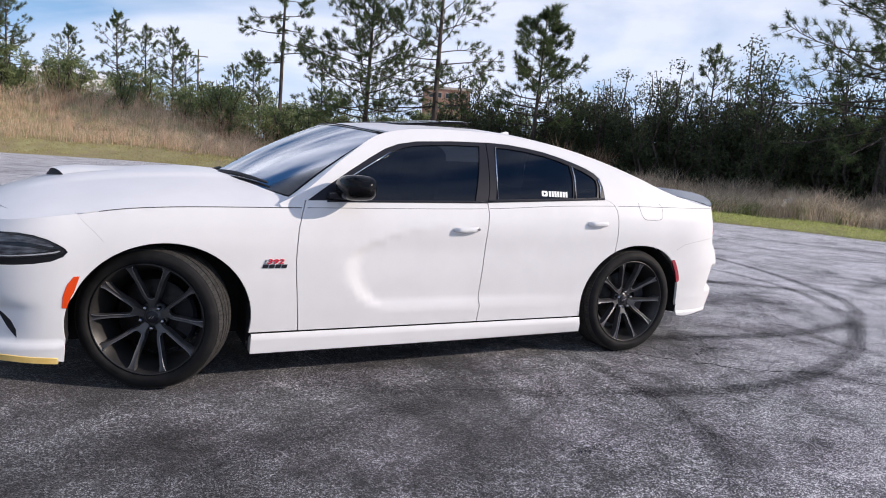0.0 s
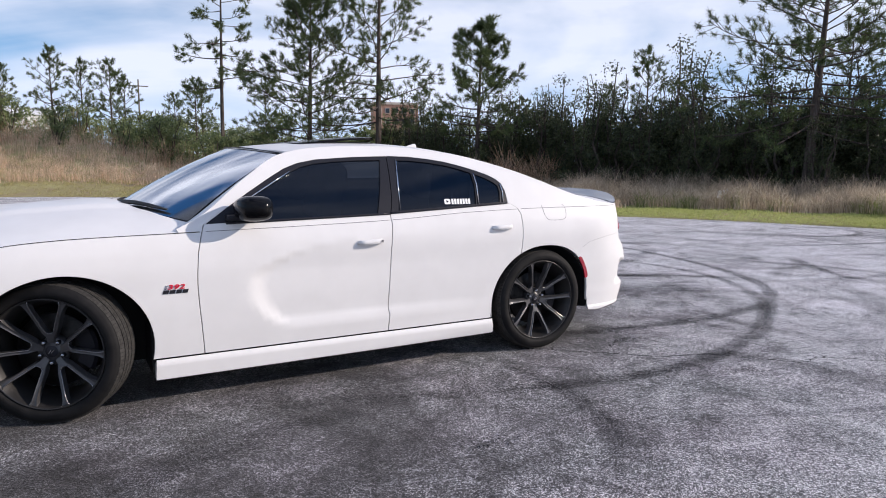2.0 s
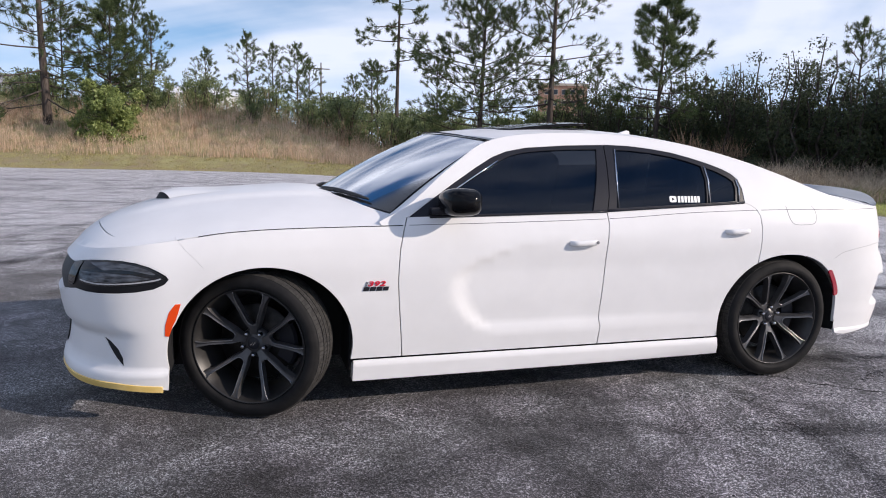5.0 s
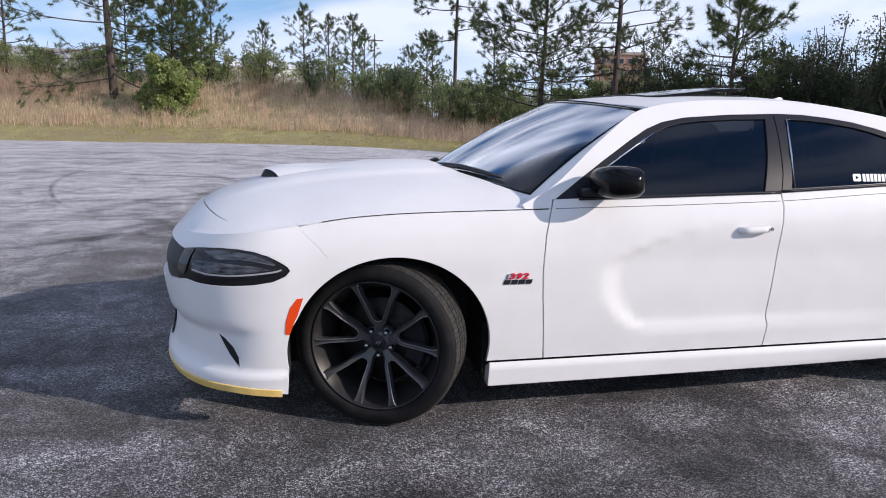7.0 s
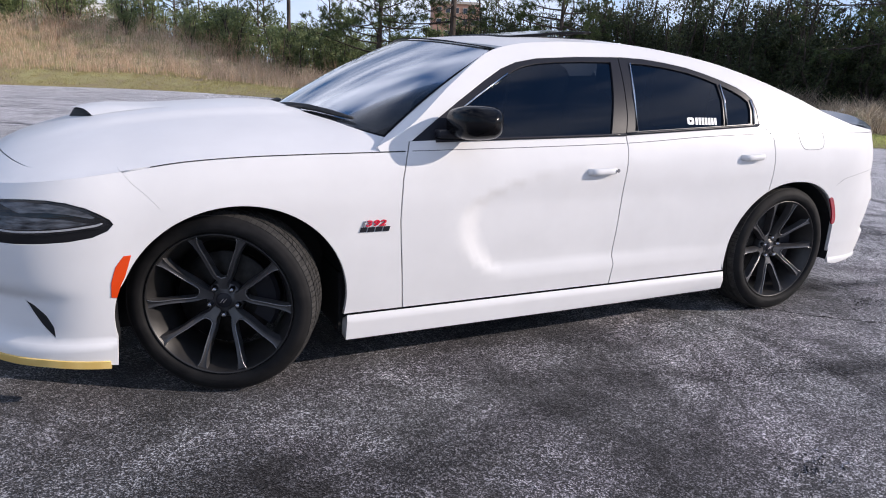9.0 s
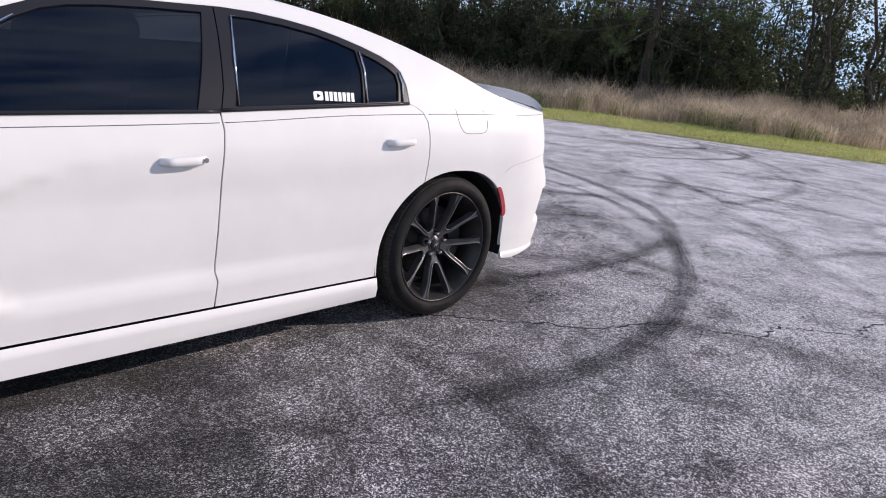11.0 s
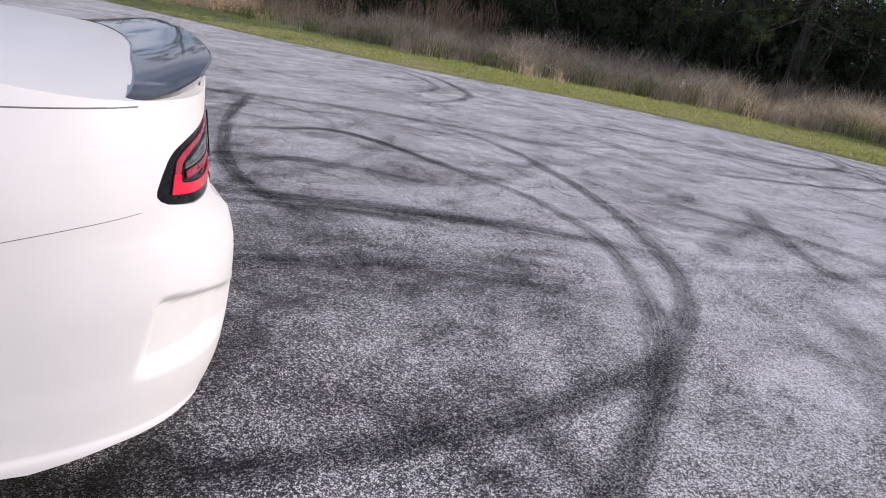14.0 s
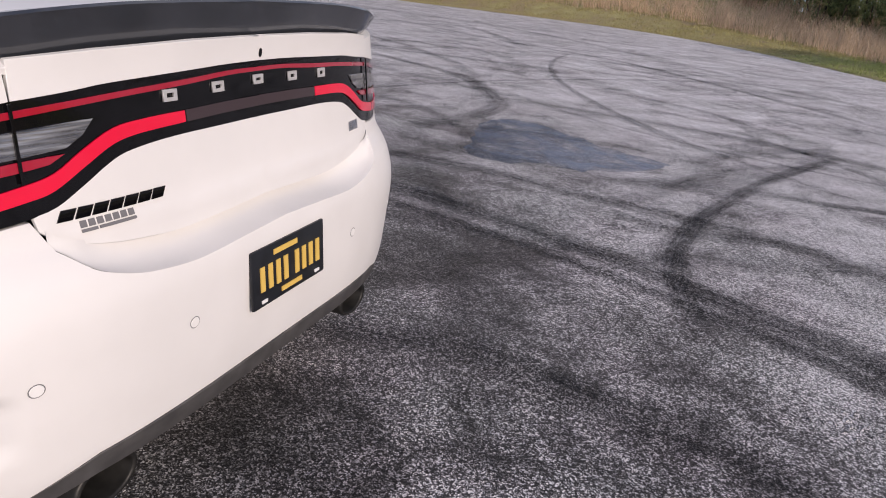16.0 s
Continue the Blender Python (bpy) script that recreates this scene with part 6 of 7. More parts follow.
def build_grass():
    spots, _ = along_edge(6, 23, 0.0, 4.2, 52, 11)
    grass_band("lawn_grass", spots, 6, 0.105, 0.013, LAWN, "short bright green verge grass", 0.9)
    spots, _ = along_edge(-26, 6.2, 0.0, 4.2, 46, 19)
    grass_band("lawn_grass", spots, 6, 0.105, 0.013, LAWN_DRY, "short dry olive verge grass", 0.9)
    spots, _ = along_edge(-45, 6.5, 3.0, 11.0, 17, 12)
    grass_band("dry_grass", spots, 6, 0.95, 0.010, STRAW, "tall straw-coloured dry grass", 0.55)
    spots, _ = along_edge(-45, 10, 7.5, 13.0, 7, 13)
    grass_band("reed_grass", patchy(spots, 4, -0.05, 3), 7, 1.75, 0.010, RUST, "tall reddish-brown standing grass", 0.25)
    spots, _ = along_edge(7.5, 26, 3.9, 11.0, 20, 14)
    grass_band("dead_brush", patchy(spots, 1.3, -0.22, 5), 7, 0.95, 0.009, BRUSH_SHADED, "brown dead brush and stems, darkened for the wood's shade", 0.6)
    spots, _ = along_edge(10.5, 26, 3.6, 7.5, 22, 16)
    grass_band("weathered_grass", patchy(spots, 1.1, -0.05, 8), 8, 0.80, 0.009, SEDGE_SUNLIT, "grey-brown weathered grass in clumps", 0.75)
    spots, _ = along_edge(12.5, 27, 5.6, 11.0, 13, 18)
    grass_band("dead_brush", patchy(spots, 1.7, -0.15, 6), 7, 1.05, 0.009, BRUSH_SHADED, "tall grey-brown weeds before the wood", 0.40)
    spots, _ = along_edge(6, 26, 3.4, 7.0, 14, 17)
    grass_band("green_weeds", patchy(spots, 0.9, 0.12, 2), 8, 0.55, 0.014, WEED, "low green weeds among dry grass", 0.8)
    spots, _ = along_edge(9, 26, 2.9, 6.0, 12, 15)
    grass_band("dry_grass", patchy(spots, 1.4, 0.16, 7), 7, 0.52, 0.010, STRAW, "tufts of pale dry grass", 0.6)


build_grass()


def build_litter():
    """A crumpled sheet caught in the weeds."""
    r = np.random.default_rng(3)
    bm = bmesh.new()
    grid = [[bm.verts.new((0.05 * (i - 2), 0.02 * math.sin(1.7 * i + j) + r.uniform(-0.02, 0.02), 0.05 * j + r.uniform(-0.012, 0.012))) for i in range(5)] for j in range(6)]
    for a, b in zip(grid, grid[1:]):
        for k in range(4):
            bm.faces.new([a[k], a[k + 1], b[k + 1], b[k]])
    bmesh.ops.solidify(bm, geom=bm.faces[:], thickness=0.004)
    scrap = thing("litter", (18.6, 9.7, 0.42), "white crumpled paper scrap caught in dry weeds", "litter")
    bm_part("paper", bm, PAPER, scrap, smooth=False)


build_litter()


def place(tree, spots, seed):
    """The first tree moves to the first spot; copies stand on the others."""
    r = np.random.default_rng(seed)
    for i, (x, y, *size) in enumerate(spots):
        s = size[0] if size else r.uniform(0.85, 1.15)
        z = float(ground_z(np.array([x]), np.array([y]), beyond(np.array([x]), np.array([y])))[0])
        m = pose(x, y, z, 0, 0, r.uniform(0, 360)) @ Matrix.Diagonal((s, s, s, 1))
        if i == 0:
            tree.matrix_world = m
        else:
            c = copy_thing(tree, pose(0, 0, 0))
            c.matrix_world = m


def build_plants():
    # the tall pines beyond the car
    round_top, pointed, ragged = ((0, 0.75), (0.2, 1.0), (0.5, 0.92), (0.8, 0.62), (1, 0.25)), ((0, 0.85), (0.25, 1.0), (0.5, 0.7), (0.8, 0.62), (1, 0.2)), ((0, 0.7), (0.3, 1.0), (0.45, 0.6), (0.7, 1.0), (1, 0.35))
    for x, y, h, clear, spread, limbs, seed, lean, thick, shape, rise, twigs, bare, label in (
            (9.3, 38.3, 13.2, 0.42, 2.5, 27, 1, 0.0, 0.15, ragged, (-12, 34), 8, 0.45, "tall thin pine with sparse drooping sprays"),
            (12.4, 31.3, 9.7, 0.14, 4.4, 58, 2, 0.0, 0.17, round_top, (4, 50), 12, 0.26, "broad pine with a rounded full crown"),
            (15.0, 28.1, 12.6, 0.26, 4.2, 46, 3, 0.01, 0.19, pointed, (2, 42), 9, 0.40, "tall pine with long rising limbs"),
            (18.0, 23.0, 7.6, 0.32, 2.6, 34, 4, 0.0, 0.13, pointed, (4, 46), 10, 0.32, "smaller pine with a pointed crown"),
            (25.5, 11.0, 9.4, 0.28, 4.6, 56, 5, 0.012, 0.22, round_top, (-6, 40), 12, 0.30, "large pine with a spreading crown"),
            (-10.35, 38.0, 12.0, 0.10, 5.2, 56, 6, 0.0, 0.24, pointed, (-8, 45), 10, 0.3, "stout pine with low hanging branches")):
        place(build_pine(h, clear, spread, limbs, seed, label, lean, thick, shape, rise, twigs + 1, 62, bare), [(x, y, 1.0)], seed)
    place(build_pine(6.2, 0.10, 2.6, 44, 17, "dense young pine beside a stout one", 0.0, 0.11, round_top, (4, 58), 11, 64, 0.25), [(-7.3, 39.5, 1.0)], 17)
    far = build_pine(9.2, 0.34, 2.3, 34, 21, "mid-distance pine above the scrub", 0.0, 0.13, ragged, (15, 60), 6, 50)
    place(far, [(0.4, 60.5, 0.92), (2.6, 61, 0.86), (4.9, 63, 0.95), (6.2, 66, 0.88), (12.8, 67, 0.98), (14.0, 70, 0.98), (-8.0, 54, 1.02), (-6.6, 52, 0.85), (-3.5, 68, 0.85), (-14, 58, 1.0), (-20, 50, 0.95), (16.0, 53, 0.86), (9.5, 58, 0.72), (20, 50, 0.75), (27.5, 21.5, 0.74), (30, 27, 0.62), (24, 40, 0.72), (-26, 52, 1.1), (33, 14, 0.8), (37, 9, 0.9)], 31)
    # scrub and woods
    dark = build_broadleaf(6.0, 2.0, 41, "dark evergreen tree in the wood edge", LEAF_BACKLIT, 5, 0.085, 120, 0.06)
    r = np.random.default_rng(7)
    spots = []
    for i in range(64):
        t = r.uniform(0, 1)
        x, y = 15.5 + 13.0 * t + r.uniform(-0.5, 3.0), 27.5 - 20 * t + r.uniform(-0.5, 3.0)
        spots.append((x, y, r.uniform(0.55, 0.92)))
    place(dark, spots, 42)
    dark2 = build_broadleaf(6.4, 1.7, 43, "taller dark tree with a ragged top", LEAF_BACKLIT, 4, 0.08, 90, 0.10)
    place(dark2, [(24.6, 10.0, 0.55), (26.4, 9.2, 0.6), (24.9, 16.6, 1.10), (22.6, 19.5, 0.92), (26.0, 18.0, 0.95), (20.0, 23.8, 0.88), (28.2, 10.2, 1.0), (30.5, 6.5, 1.05), (17.0, 27.5, 0.80), (27.5, 13.5, 1.0), (21.3, 21.4, 0.85)], 44)
    green = build_broadleaf(3.4, 1.6, 45, "green scrub bush among dry grass", LEAF_GREEN, 5, 0.085, 110, 0.03, "bush")
    spots = []
    for i in range(46):
        t = r.uniform(0, 1)
        x = -26 + 44 * t
        spots.append((x, np.interp(x, [-26, -10, 0, 8, 18], [50, 43, 38.5, 33, 26.5]) + r.uniform(0, 6), r.uniform(0.6, 1.1)))
    place(green, spots, 46)
    mixed = build_broadleaf(4.6, 1.8, 47, "green scrub tree behind the dry grass", LEAF_GREEN, 4, 0.08, 105, 0.06)
    spots = []
    for i in range(56):
        t = r.uniform(0, 1)
        x = -34 + 60 * t
        spots.append((x, np.interp(x, [-34, -10, 0, 10, 26], [58, 50, 45, 41, 32]) + r.uniform(0, 14), r.uniform(0.60, 1.0)))
    place(mixed, spots, 48)
    # the round bush beside the stout pine
    place(build_broadleaf(2.3, 1.5, 49, "rounded light green bush beside a pine", LEAF_LIGHT, 7, 0.085, 260, 0.0, "bush", 63), [(-7.0, 35.8, 1.25)], 50)
    # more of the wood edge, set back
    back = [(36.5, 9.5, 1.1), (38, 6.0, 1.0), (39.5, 3.0, 1.05), (37, 12.5, 1.1), (43, 6.5, 1.0), (35, 15.5, 1.0), (40, 10, 1.2)]
    for x, y, k in back:
        c = copy_thing(dark2 if int(x) % 2 else dark, pose(0, 0, 0))
        c.matrix_world = pose(x, y, 0.4, 0, 0, 47 * x) @ Matrix.Diagonal((k, k, k, 1))
    # tall trees to the sunward side, which shade the verge
    for x, y, k in ((28.5, 5.6, 1.15), (30.5, 4.2, 1.25)):
        c = copy_thing(dark if int(x) % 2 else dark2, pose(0, 0, 0))
        c.matrix_world = pose(x, y, 0.3, 0, 0, 61 * x) @ Matrix.Diagonal((k, k, k, 1))
    # closed scrub further back
    global rng
    r2 = np.random.default_rng(8)
    for a0, a1, n, d0, d1, top, mat, label, seed in ((-4, 24, 90, 52, 66, 4.4, LEAF_BACKLIT, "dark wood behind the clearing", 51), (24, 50, 230, 38, 56, 5.6, LEAF_BACKLIT, "dark scrub and woods behind the clearing", 52),
                                                      (50, 118, 420, 78, 104, 6.6, LEAF_GREEN, "green far woods behind the scrub", 53)):
        rng = np.random.default_rng(seed)
        cs, rs = [], []
        for i in range(n):
            a, dist = radians(r2.uniform(a0, a1)), r2.uniform(d0, d1)
            cs.append((dist * math.cos(a), dist * math.sin(a), r2.uniform(0.3, top * r2.uniform(0.5, 1.0)) + (1.2 if a0 == 50 else 0)))
            rs.append(r2.uniform(0.7, 1.7))
        tagged(tri_mesh("far_woods", leaf_cloud(np.array(cs), np.array(rs), 170, 0.20), mat), label, "woods", kind="stuff")


build_plants()


# ---- marks on the asphalt ----
SKID = bpy.data.materials.new("tyre_mark")


def build_skid_look():
    SKID.use_nodes = True
    t = SKID.node_tree
    n, b = t.nodes, t.nodes["Principled BSDF"]
    b.inputs["Base Color"].default_value, b.inputs["Roughness"].default_value = (0.0125, 0.0112, 0.0122, 1), 0.65
    uv, sep = n.new("ShaderNodeUVMap"), n.new("ShaderNodeSeparateXYZ")
    co, no, streak = n.new("ShaderNodeTexCoord"), n.new("ShaderNodeTexNoise"), n.new("ShaderNodeTexNoise")
    no.inputs["Scale"].default_value, no.inputs["Detail"].default_value = 170, 6
    streak.inputs["Scale"].default_value, streak.inputs["Detail"].default_value = 1.0, 3
    st_map = n.new("ShaderNodeMapping")
    st_map.inputs["Scale"].default_value = (14, 1.2, 1)
    # fade to both sides and both ends
    def node(op, *values):
        m = n.new("ShaderNodeMath")
        m.operation = op
        for i, v in enumerate(values):
            if isinstance(v, (int, float)):
                m.inputs[i].default_value = v
            else:
                t.links.new(v, m.inputs[i])
        return m.outputs[0]
    link(t, (uv.outputs[0], sep.inputs[0]), (co.outputs["Object"], no.inputs["Vector"]), (uv.outputs[0], st_map.inputs["Vector"]), (st_map.outputs[0], streak.inputs["Vector"]))
    u, v = sep.outputs[0], sep.outputs[1]
    edge = node("SUBTRACT", 1.0, node("POWER", node("ABSOLUTE", node("SUBTRACT", node("MULTIPLY", u, 2.0), 1.0)), 2.2))
    grainy = node("MULTIPLY_ADD", no.outputs["Fac"], 2.4, -0.62)
    lined = node("MULTIPLY_ADD", streak.outputs["Fac"], 1.8, -0.25)
    fade = n.new("ShaderNodeAttribute")
    fade.attribute_name = "strength"
    alpha = node("MULTIPLY", node("MULTIPLY", node("MULTIPLY", edge, 0.85), lined), node("MULTIPLY", grainy, fade.outputs["Fac"]))
    clamp = n.new("ShaderNodeClamp")
    link(t, (alpha, clamp.inputs[0]), (clamp.outputs[0], b.inputs["Alpha"]))


build_skid_look()


def spline(pts, k=7):
    out = []
    q = [np.array(p, float) for p in pts]
    q = [2 * q[0] - q[1], *q, 2 * q[-1] - q[-2]]
    for i in range(1, len(q) - 2):
        p0, p1, p2, p3 = q[i - 1:i + 3]
        out += [0.5 * (2 * p1 + (p2 - p0) * t + (2 * p0 - 5 * p1 + 4 * p2 - p3) * t ** 2 + (3 * p1 - p0 - 3 * p2 + p3) * t ** 3) for t in np.arange(k) / k]
    return np.array([*out, q[-2]])


LEVEL = [0.0015]


def skid(pts, width=0.22, dark=1.0, name="tyre_mark"):
    """A worn black tyre mark: a thin ribbon just over the road, uneven and fading at its ends."""
    line = spline(pts)
    d = np.gradient(line, axis=0)
    side = np.stack([-d[:, 1], d[:, 0]], 1) / (np.linalg.norm(d, axis=1)[:, None] + 1e-9)
    LEVEL[0] += 0.00012
    n = len(line)
    verts = [(*(line[i] + side[i] * width * o), LEVEL[0]) for i in range(n) for o in (-0.5, 0.5)]
    faces = [(2 * i, 2 * i + 1, 2 * i + 3, 2 * i + 2) for i in range(n - 1)]
    ob = part(name, verts, faces, SKID, ROAD, smooth=False)
    me = ob.data
    uv = me.uv_layers.new(name="UVMap")
    length = np.concatenate([[0], np.cumsum(np.linalg.norm(np.diff(line, axis=0), axis=1))])
    at = me.attributes.new("strength", "FLOAT", "POINT")
    ends = np.minimum(length, length[-1] - length)
    power = dark * np.clip(ends / (0.22 * length[-1] + 0.05), 0, 1) ** 0.7
    at.data.foreach_set("value", np.repeat(power, 2).astype(np.float32))
    for loop in me.loops:
        i = loop.vertex_index
        uv.data[loop.index].uv = (i % 2, length[i // 2])
    return ob


def build_marks():
    # the long double arc behind the car
    skid([(7.24, 5.80), (7.83, 5.04), (8.30, 3.95), (8.18, 2.75), (7.90, 1.65), (7.52, 0.82), (7.15, 0.18), (6.72, -0.25), (6.11, -0.66), (5.62, -0.98), (5.0, -1.33), (4.35, -1.58), (3.79, -1.72), (3.30, -1.735), (2.79, -1.67), (2.20, -1.54), (1.60, -1.35), (1.0, -1.13), (0.6, -0.95)], 0.19, 1.15)
    skid([(5.6, 4.05), (6.44, 4.06), (6.80, 3.40), (6.98, 2.60), (7.18, 1.95), (7.20, 1.35), (7.02, 0.65), (6.60, -0.05), (6.20, -0.50), (5.75, -0.88), (5.2, -1.2)], 0.18, 1.0)
    skid([(2.70, -0.92), (2.64, -1.28), (2.62, -1.62), (2.56, -2.02), (2.35, -2.45), (2.0, -2.8)], 0.17, 1.0)
    skid([(6.15, -0.70), (5.5, -0.77), (4.95, -0.81), (4.55, -0.79), (4.10, -0.75), (3.72, -0.70), (3.3, -0.6)], 0.20, 1.25)
    skid([(9.9, 1.6), (9.4, 1.15), (8.85, 0.44), (8.52, -0.22), (8.6, -0.9)], 0.24, 0.8)
    skid([(9.9, 1.3), (9.2, 1.0), (8.3, 0.65), (7.6, 0.3)], 0.3, 0.6)
    # hooks far out by the verge
    skid([(9.0, 12.2), (9.9, 11.9), (10.8, 11.4), (11.2, 10.2), (10.9, 8.6), (10.5, 7.6), (9.4, 6.7), (8.0, 6.2)], 0.22, 1.2)
    skid([(10.0, 11.3), (10.6, 10.6), (10.6, 9.2), (10.0, 8.0), (8.8, 7.2)], 0.20, 0.9)
    skid([(10.5, 5.9), (12.0, 5.0), (13.0, 3.5), (13.9, 3.05), (14.8, 3.2), (15.5, 4.0), (15.1, 4.9)], 0.22, 1.1)
    skid([(10.2, 2.9), (11.4, 2.4), (12.8, 2.0), (13.7, 1.95), (14.6, 2.2), (15.3, 2.9), (15.3, 3.7)], 0.22, 1.1)
    skid([(-5.5, 17.5), (-3.2, 16.2), (0.3, 14.2), (3.0, 13.1), (5.2, 10.8), (7.0, 8.7), (8.5, 6.5)], 0.26, 0.9)
    # crossing marks behind the tail
    skid([(2.3, 2.42), (3.18, 2.39), (3.75, 2.30), (4.25, 2.17), (4.7, 2.03), (5.0, 1.90), (5.35, 1.76), (5.85, 1.54), (6.46, 1.12), (7.1, 0.6)], 0.25, 1.35)
    skid([(2.4, 2.15), (3.3, 2.12), (4.14, 1.95), (4.7, 1.80), (5.2, 1.60), (5.7, 1.36), (6.3, 0.9)], 0.14, 1.1)
    skid([(2.0, 3.05), (2.88, 3.13), (3.6, 3.16), (4.3, 3.04), (4.95, 2.96), (5.5, 2.88), (6.05, 2.45), (6.4, 2.15)], 0.24, 1.05)
    skid([(6.3, 6.3), (5.6, 4.75), (5.12, 3.3), (4.99, 2.55), (5.0, 2.02), (5.08, 1.64), (5.2, 1.25)], 0.15, 1.35)
    skid([(5.3, 3.6), (5.05, 2.9), (4.95, 2.3), (5.05, 1.9), (5.25, 1.3)], 0.22, 0.8)
    skid([(5.3, 4.0), (5.81, 4.03), (6.37, 4.10), (6.71, 3.68), (6.92, 3.05), (7.08, 2.54), (7.4, 2.1)], 0.17, 1.2)
    skid([(4.9, 1.95), (5.14, 1.81), (5.6, 1.50), (6.09, 1.31), (6.56, 1.18), (6.9, 0.9), (7.4, 0.3)], 0.24, 0.95)
    skid([(4.2, 2.8), (4.98, 2.72), (5.64, 2.85), (6.13, 2.54), (6.6, 2.0)], 0.2, 0.8)
    skid([(3.4, 0.6), (3.82, 0.68), (4.12, 0.73), (4.4, 0.78), (4.75, 0.72), (5.1, 0.65), (5.7, 0.5)], 0.24, 0.95)
    skid([(4.3, 3.0), (4.6, 3.1), (5.2, 4.6), (5.64, 5.1), (6.3, 5.5)], 0.2, 0.8)
    skid([(-1.0, 9.0), (0.1, 8.45), (1.5, 7.74), (2.36, 6.73), (2.85, 5.71), (2.74, 4.55), (2.5, 3.7)], 0.3, 1.0)
    skid([(5.0, 6.8), (5.9, 5.9), (6.53, 5.0), (6.55, 4.39), (6.21, 3.59)], 0.16, 0.7)
    skid([(-9, 17.6), (-6.1, 17.5), (-2.1, 17.3), (-0.5, 15.7), (1.5, 12.5)], 0.35, 0.8)
    skid([(-14, 12), (-8, 12.6), (-3, 11.8), (1, 9.0), (3.0, 5.0)], 0.3, 0.7)
    skid([(-12, 21), (-6, 20.5), (-1, 19), (3, 15.5), (7, 11)], 0.35, 0.7)
    skid([(-4.5, 2.2), (-2.52, 4.0), (-0.6, 5.2), (2, 5.6)], 0.3, 0.8)
    skid([(-6, 6.5), (-3, 7.4), (0.5, 7.2), (4, 6.2)], 0.3, 0.7)
    # many fainter swirls left by other turns
    r = np.random.default_rng(77)
    for i in range(80):
        cx, cy, rad = r.uniform(1.0, 10.0), r.uniform(-1.5, 8.0), r.uniform(2.0, 7.0)
        if i >= 52:
            cx, cy, rad = r.uniform(-16, 2), r.uniform(5, 20), r.uniform(3, 9)
        a0, span = r.uniform(0, 6.28), r.uniform(0.5, 1.8)
        pts = [(cx + rad * math.cos(a0 + span * t), cy + rad * math.sin(a0 + span * t)) for t in np.linspace(0, 1, 8)]
        if any(p[0] < 4.4 and -1.0 < p[1] < 1.0 and p[0] > -1 for p in pts):
            continue
        skid(pts, r.uniform(0.14, 0.42), r.uniform(0.25, 0.75))
    # turns made close to the car's near side
    for i in range(30):
        cx, cy, rad = r.uniform(-2, 8), r.uniform(-7.5, -2.5), r.uniform(1.5, 5.5)
        a0, span = r.uniform(0, 6.28), r.uniform(0.5, 1.5)
        pts = [(cx + rad * math.cos(a0 + span * t), cy + rad * math.sin(a0 + span * t)) for t in np.linspace(0, 1, 8)]
        if any(p[0] < 4.4 and -1.25 < p[1] < 1.2 and p[0] > -1.2 for p in pts):
            continue
        skid(pts, r.uniform(0.12, 0.45), r.uniform(0.4, 0.95))
    # thin sweeping lines from single tyre edges
    for i in range(46):
        cx, cy, rad = r.uniform(3, 16), r.uniform(-4, 14), r.uniform(5, 16)
        if i >= 26:
            cx, cy, rad = r.uniform(-14, 0), r.uniform(30, 44), r.uniform(16, 30)
        a0, span = (r.uniform(0, 6.28), r.uniform(0.4, 1.1)) if i < 26 else (r.uniform(-2.2, -1.5), r.uniform(0.3, 0.6))
        pts = [(cx + rad * math.cos(a0 + span * t), cy + rad * math.sin(a0 + span * t)) for t in np.linspace(0, 1, 8)]
        if any(p[0] < 4.4 and -1.2 < p[1] < 1.2 and p[0] > -1.2 for p in pts):
            continue
        skid(pts, r.uniform(0.05, 0.12), r.uniform(0.7, 1.2))
    # a long thin crack with short branches
    r = np.random.default_rng(5)
    for pts in ([(2.95, -0.85), (3.09, -0.93), (3.25, -1.09), (3.46, -1.27), (3.66, -1.46), (4.05, -1.61), (4.23, -1.81), (4.45, -2.06), (4.68, -2.05), (4.88, -2.22), (5.06, -2.44)],
                [(5.02, -2.40), (5.22, -2.36), (5.45, -2.43), (5.72, -2.62), (6.4, -2.9), (7.4, -3.5)]):
        line = spline(pts, 9)
        line = line + r.normal(0, 0.012, line.shape)
        d = np.gradient(line, axis=0)
        side = np.stack([-d[:, 1], d[:, 0]], 1) / (np.linalg.norm(d, axis=1)[:, None] + 1e-9)
        wv = 0.004 + 0.007 * r.uniform(0, 1, len(line)) ** 2
        verts = [(*(line[i] + side[i] * wv[i] * o), 0.0009) for i in range(len(line)) for o in (-1, 1)]
        part("crack", verts, [(2 * i, 2 * i + 1, 2 * i + 3, 2 * i + 2) for i in range(len(line) - 1)], DARK, ROAD, "dark crack in the asphalt", smooth=False)
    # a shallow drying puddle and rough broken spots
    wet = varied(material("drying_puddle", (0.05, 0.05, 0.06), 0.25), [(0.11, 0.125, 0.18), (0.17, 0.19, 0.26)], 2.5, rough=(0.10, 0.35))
    b = wet.node_tree.nodes["Principled BSDF"]
    nd = wet.node_tree.nodes
    co, no, fall = nd.new("ShaderNodeTexCoord"), nd.new("ShaderNodeTexNoise"), nd.new("ShaderNodeMapRange")
    no.inputs["Scale"].default_value, no.inputs["Detail"].default_value = 4.5, 8
    fall.inputs["From Min"].default_value, fall.inputs["From Max"].default_value = 0.36, 0.62
    fall.inputs["To Min"].default_value, fall.inputs["To Max"].default_value = 0.25, 0.85
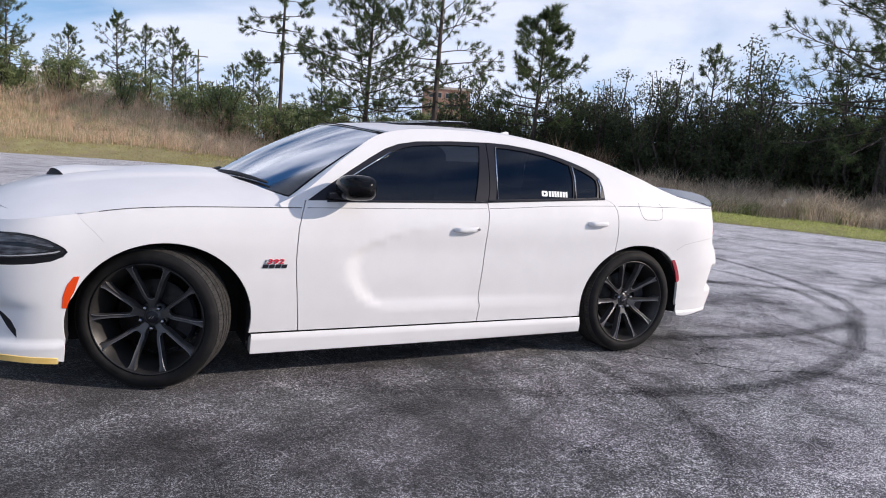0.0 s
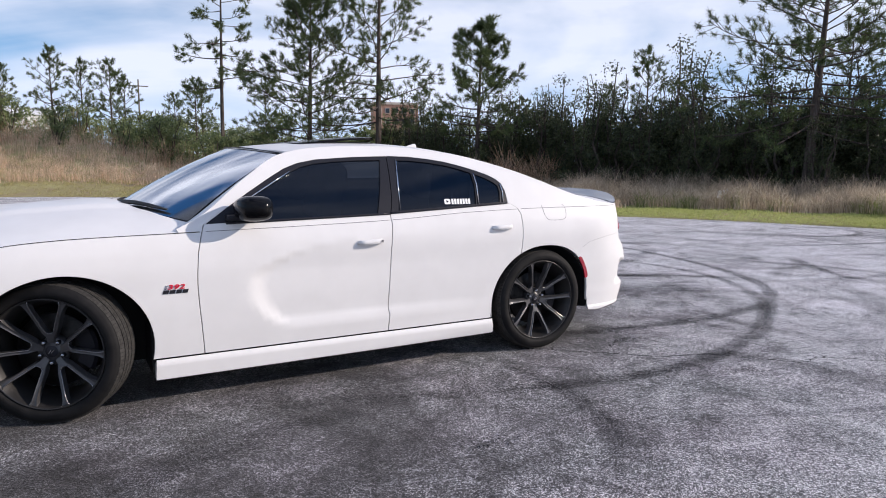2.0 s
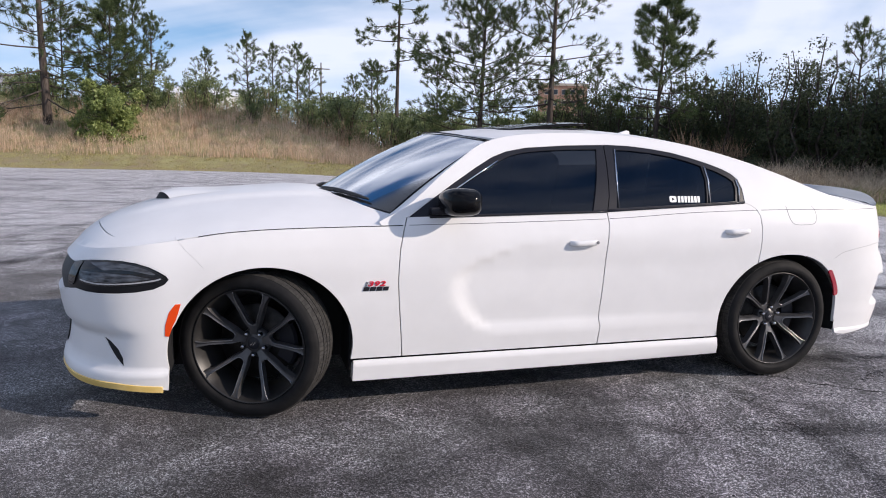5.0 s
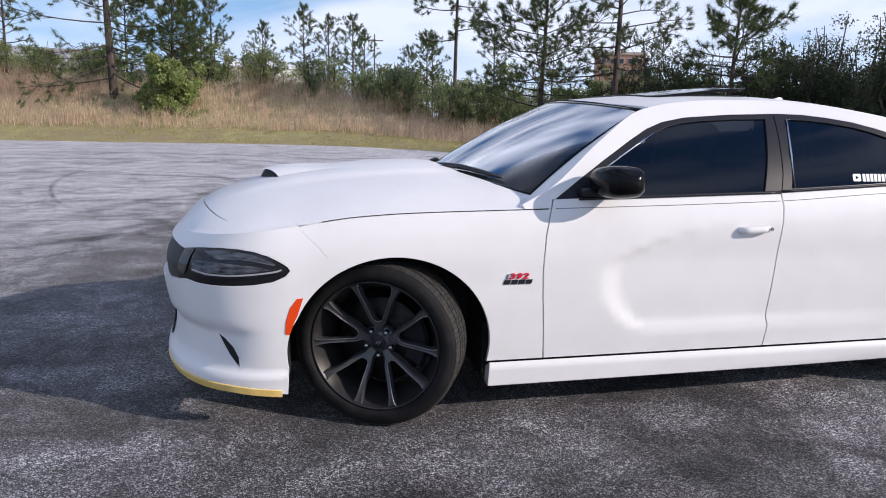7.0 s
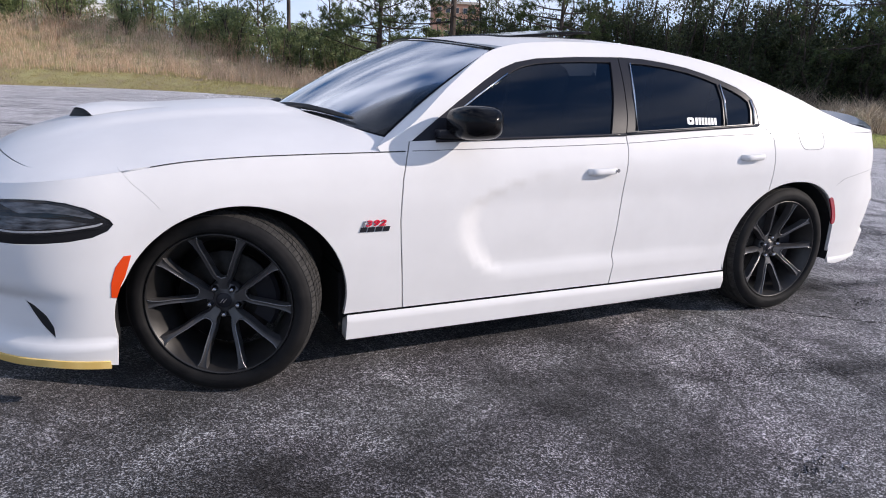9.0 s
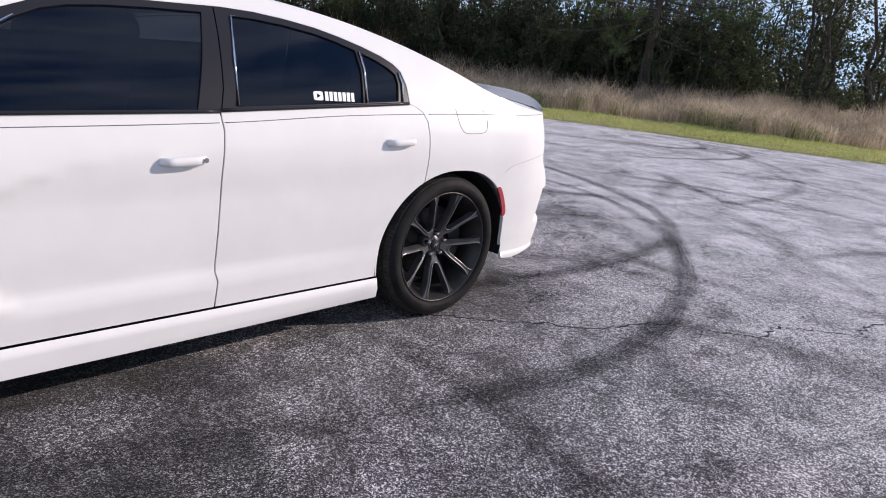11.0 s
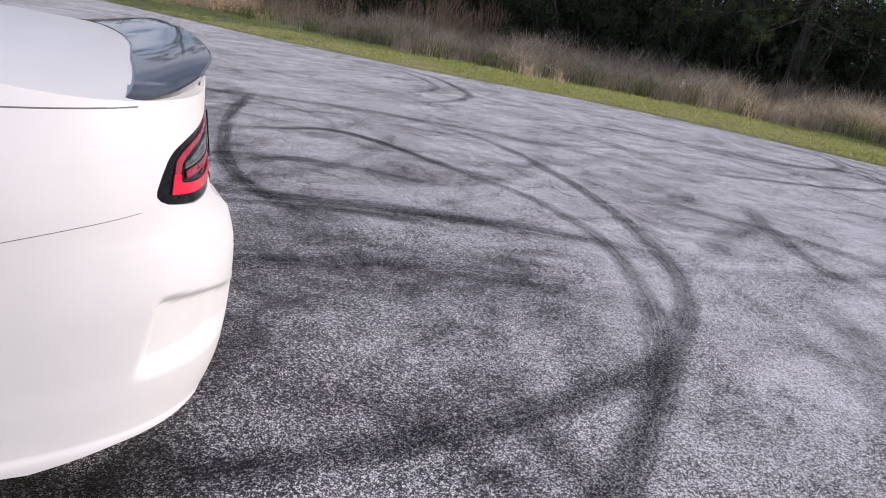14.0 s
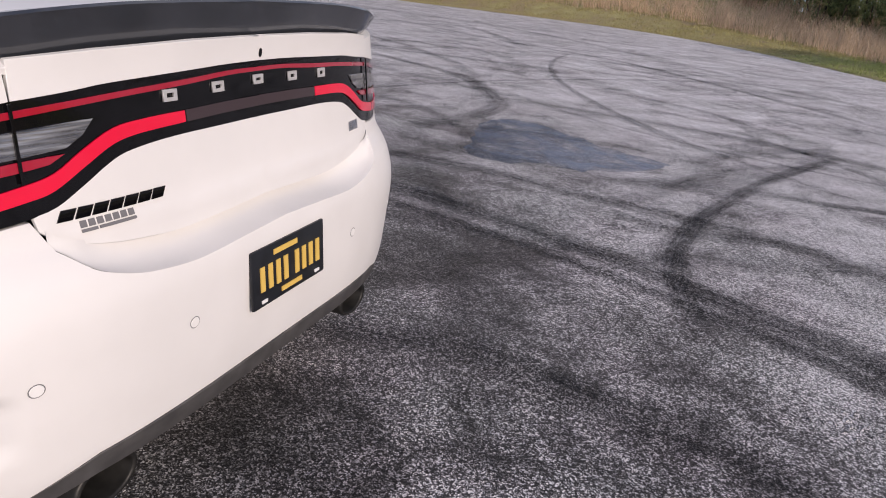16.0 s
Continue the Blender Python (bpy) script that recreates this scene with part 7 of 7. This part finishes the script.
    link(wet.node_tree, (co.outputs["Object"], no.inputs["Vector"]), (no.outputs["Fac"], fall.inputs["Value"]), (fall.outputs[0], b.inputs["Alpha"]))
    outline = [(2.99, 4.75), (3.12, 4.2), (3.40, 3.48), (3.85, 3.62), (4.25, 3.72), (4.74, 4.36), (4.30, 4.55), (3.83, 4.92), (3.35, 5.22), (3.1, 5.1)]
    outline = [tuple(p + r.normal(0, 0.03, 2)) for p in spline([*outline, outline[0]], 5)[:-1]]
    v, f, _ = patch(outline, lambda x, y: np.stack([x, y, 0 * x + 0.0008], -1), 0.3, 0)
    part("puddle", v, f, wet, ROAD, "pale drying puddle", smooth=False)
    for cx, cy, size in ((1.80, -2.16, 0.16), (5.24, -0.33, 0.17), (3.77, -1.03, 0.17), (5.65, 1.00, 0.17), (7.95, 4.22, 0.16)):
        verts, faces = [], []
        for k in range(46):
            p = r.normal(0, size * 0.45, 2) * np.array([1.2, 0.6]) + np.array([cx, cy])
            a, s = r.uniform(0, 6.28), r.uniform(0.006, 0.016)
            q = len(verts)
            verts += [(p[0] + s * math.cos(a + t), p[1] + s * math.sin(a + t), 0.001) for t in (0, 2.1, 4.2)] + [(p[0], p[1], s * 0.6)]
            faces += [(q, q + 1, q + 3), (q + 1, q + 2, q + 3), (q + 2, q, q + 3)]
        tagged(part("broken_spot", verts, faces, ASPHALT, ROAD, "rough broken spot in the asphalt", smooth=False), kind="stuff")


build_marks()


# ---- far things ----
def build_far():
    clad = varied(material("pale_render", (0.55, 0.5, 0.46), 0.8), [(0.48, 0.42, 0.38), (0.60, 0.54, 0.50)], 0.6)
    brick = varied(material("pinkish_brick", (0.4, 0.22, 0.17), 0.85), [(0.33, 0.18, 0.14), (0.46, 0.28, 0.22)], 1.5)
    pane = material("dark_pane", (0.03, 0.035, 0.045), 0.1)
    metal = varied(material("pale_sheet_metal", (0.7, 0.7, 0.7), 0.5), [(0.62, 0.62, 0.63), (0.76, 0.76, 0.76)], 0.4)
    house = thing("apartment_building", pose(96, 194, 0, 0, 0, -20), "pinkish brick building far behind the trees", "building")
    bm_part("wall", box_bm((14, 12, 21), (0, 0, 10.5)), brick, house, "pinkish brick wall", smooth=False)
    bm_part("roof", box_bm((14.6, 12.6, 0.7), (0, 0, 21.35)), clad, house, "pale roof edge", smooth=False)
    for row in range(6):
        for k in range(5):
            x = -5.2 + 2.6 * k
            w = bm_part("window", box_bm((1.5, 0.16, 1.7), (x, -6.02, 2.6 + 3.3 * row)), clad, house, "pale window frame", smooth=False)
            bm_part("pane", box_bm((1.25, 0.1, 1.45), (x, -6.09, 2.6 + 3.3 * row)), pane, w, smooth=False)
    shed = thing("warehouse", pose(-6.5, 146, 0, 0, 0, 8), "white metal warehouse far behind the scrub", "building")
    bm_part("wall", box_bm((16, 10, 10.6), (0, 0, 5.3)), metal, shed, "white metal wall", smooth=False)
    v = [(-8.4, -5.4, 10.6), (8.4, -5.4, 10.6), (8.4, 5.4, 10.6), (-8.4, 5.4, 10.6), (-8.4, 0, 12.2), (8.4, 0, 12.2)]
    part("roof", v, [(0, 1, 5, 4), (2, 3, 4, 5), (0, 4, 3), (1, 2, 5), (3, 2, 1, 0)], metal, shed, "white metal roof", smooth=False)
    barn = thing("house", pose(-31, 92, 0, 0, 0, 15), "pale house with a grey roof behind trees", "building")
    bm_part("wall", box_bm((12, 8, 6.4), (0, 0, 3.2)), clad, barn, "pale wall", smooth=False)
    v = [(-6.5, -4.5, 6.4), (6.5, -4.5, 6.4), (6.5, 4.5, 6.4), (-6.5, 4.5, 6.4), (-6.5, 0, 9.0), (6.5, 0, 9.0)]
    part("roof", v, [(0, 1, 5, 4), (2, 3, 4, 5), (0, 4, 3), (1, 2, 5), (3, 2, 1, 0)], varied(material("grey_roof", (0.25, 0.25, 0.26), 0.8), [(0.2, 0.2, 0.21), (0.3, 0.3, 0.31)], 1.0), barn, "grey pitched roof", smooth=False)
    wood = varied(material("pole_wood", (0.12, 0.10, 0.085), 0.85), [(0.09, 0.075, 0.06), (0.15, 0.13, 0.11)], 3)
    first = thing("utility_pole", (14.8, 135, 0), "wooden utility pole with a cross arm", "pole", "utility poles")
    v, f = tube([(0, 0, -0.5), (0, 0, 9), (0, 0, 17.4)], [0.19, 0.16, 0.12], 8)
    part("pole", v, f, wood, first)
    bm_part("cross_arm", box_bm((3.4, 0.14, 0.18), (0, 0, 16.2)), wood, first, smooth=False)
    copy_thing(first, pose(-16, 120, -2.5, 0, 0, 10))
    # scrap of litter in the grass
    bm = bmesh.new()
    bmesh.ops.create_icosphere(bm, subdivisions=3, radius=0.13)
    r = np.random.default_rng(3)
    for vtx in bm.verts:
        vtx.co *= 1 + 0.45 * noise.noise(vtx.co * 14)
        vtx.co.z *= 1.15
    lit = bm_part("litter", bm, PAPER, None, smooth=True)
    lit.matrix_world = pose(20.9, 11.2, 0.52)
    tagged(lit, "scrap of white plastic caught in the grass", "litter")


build_far()
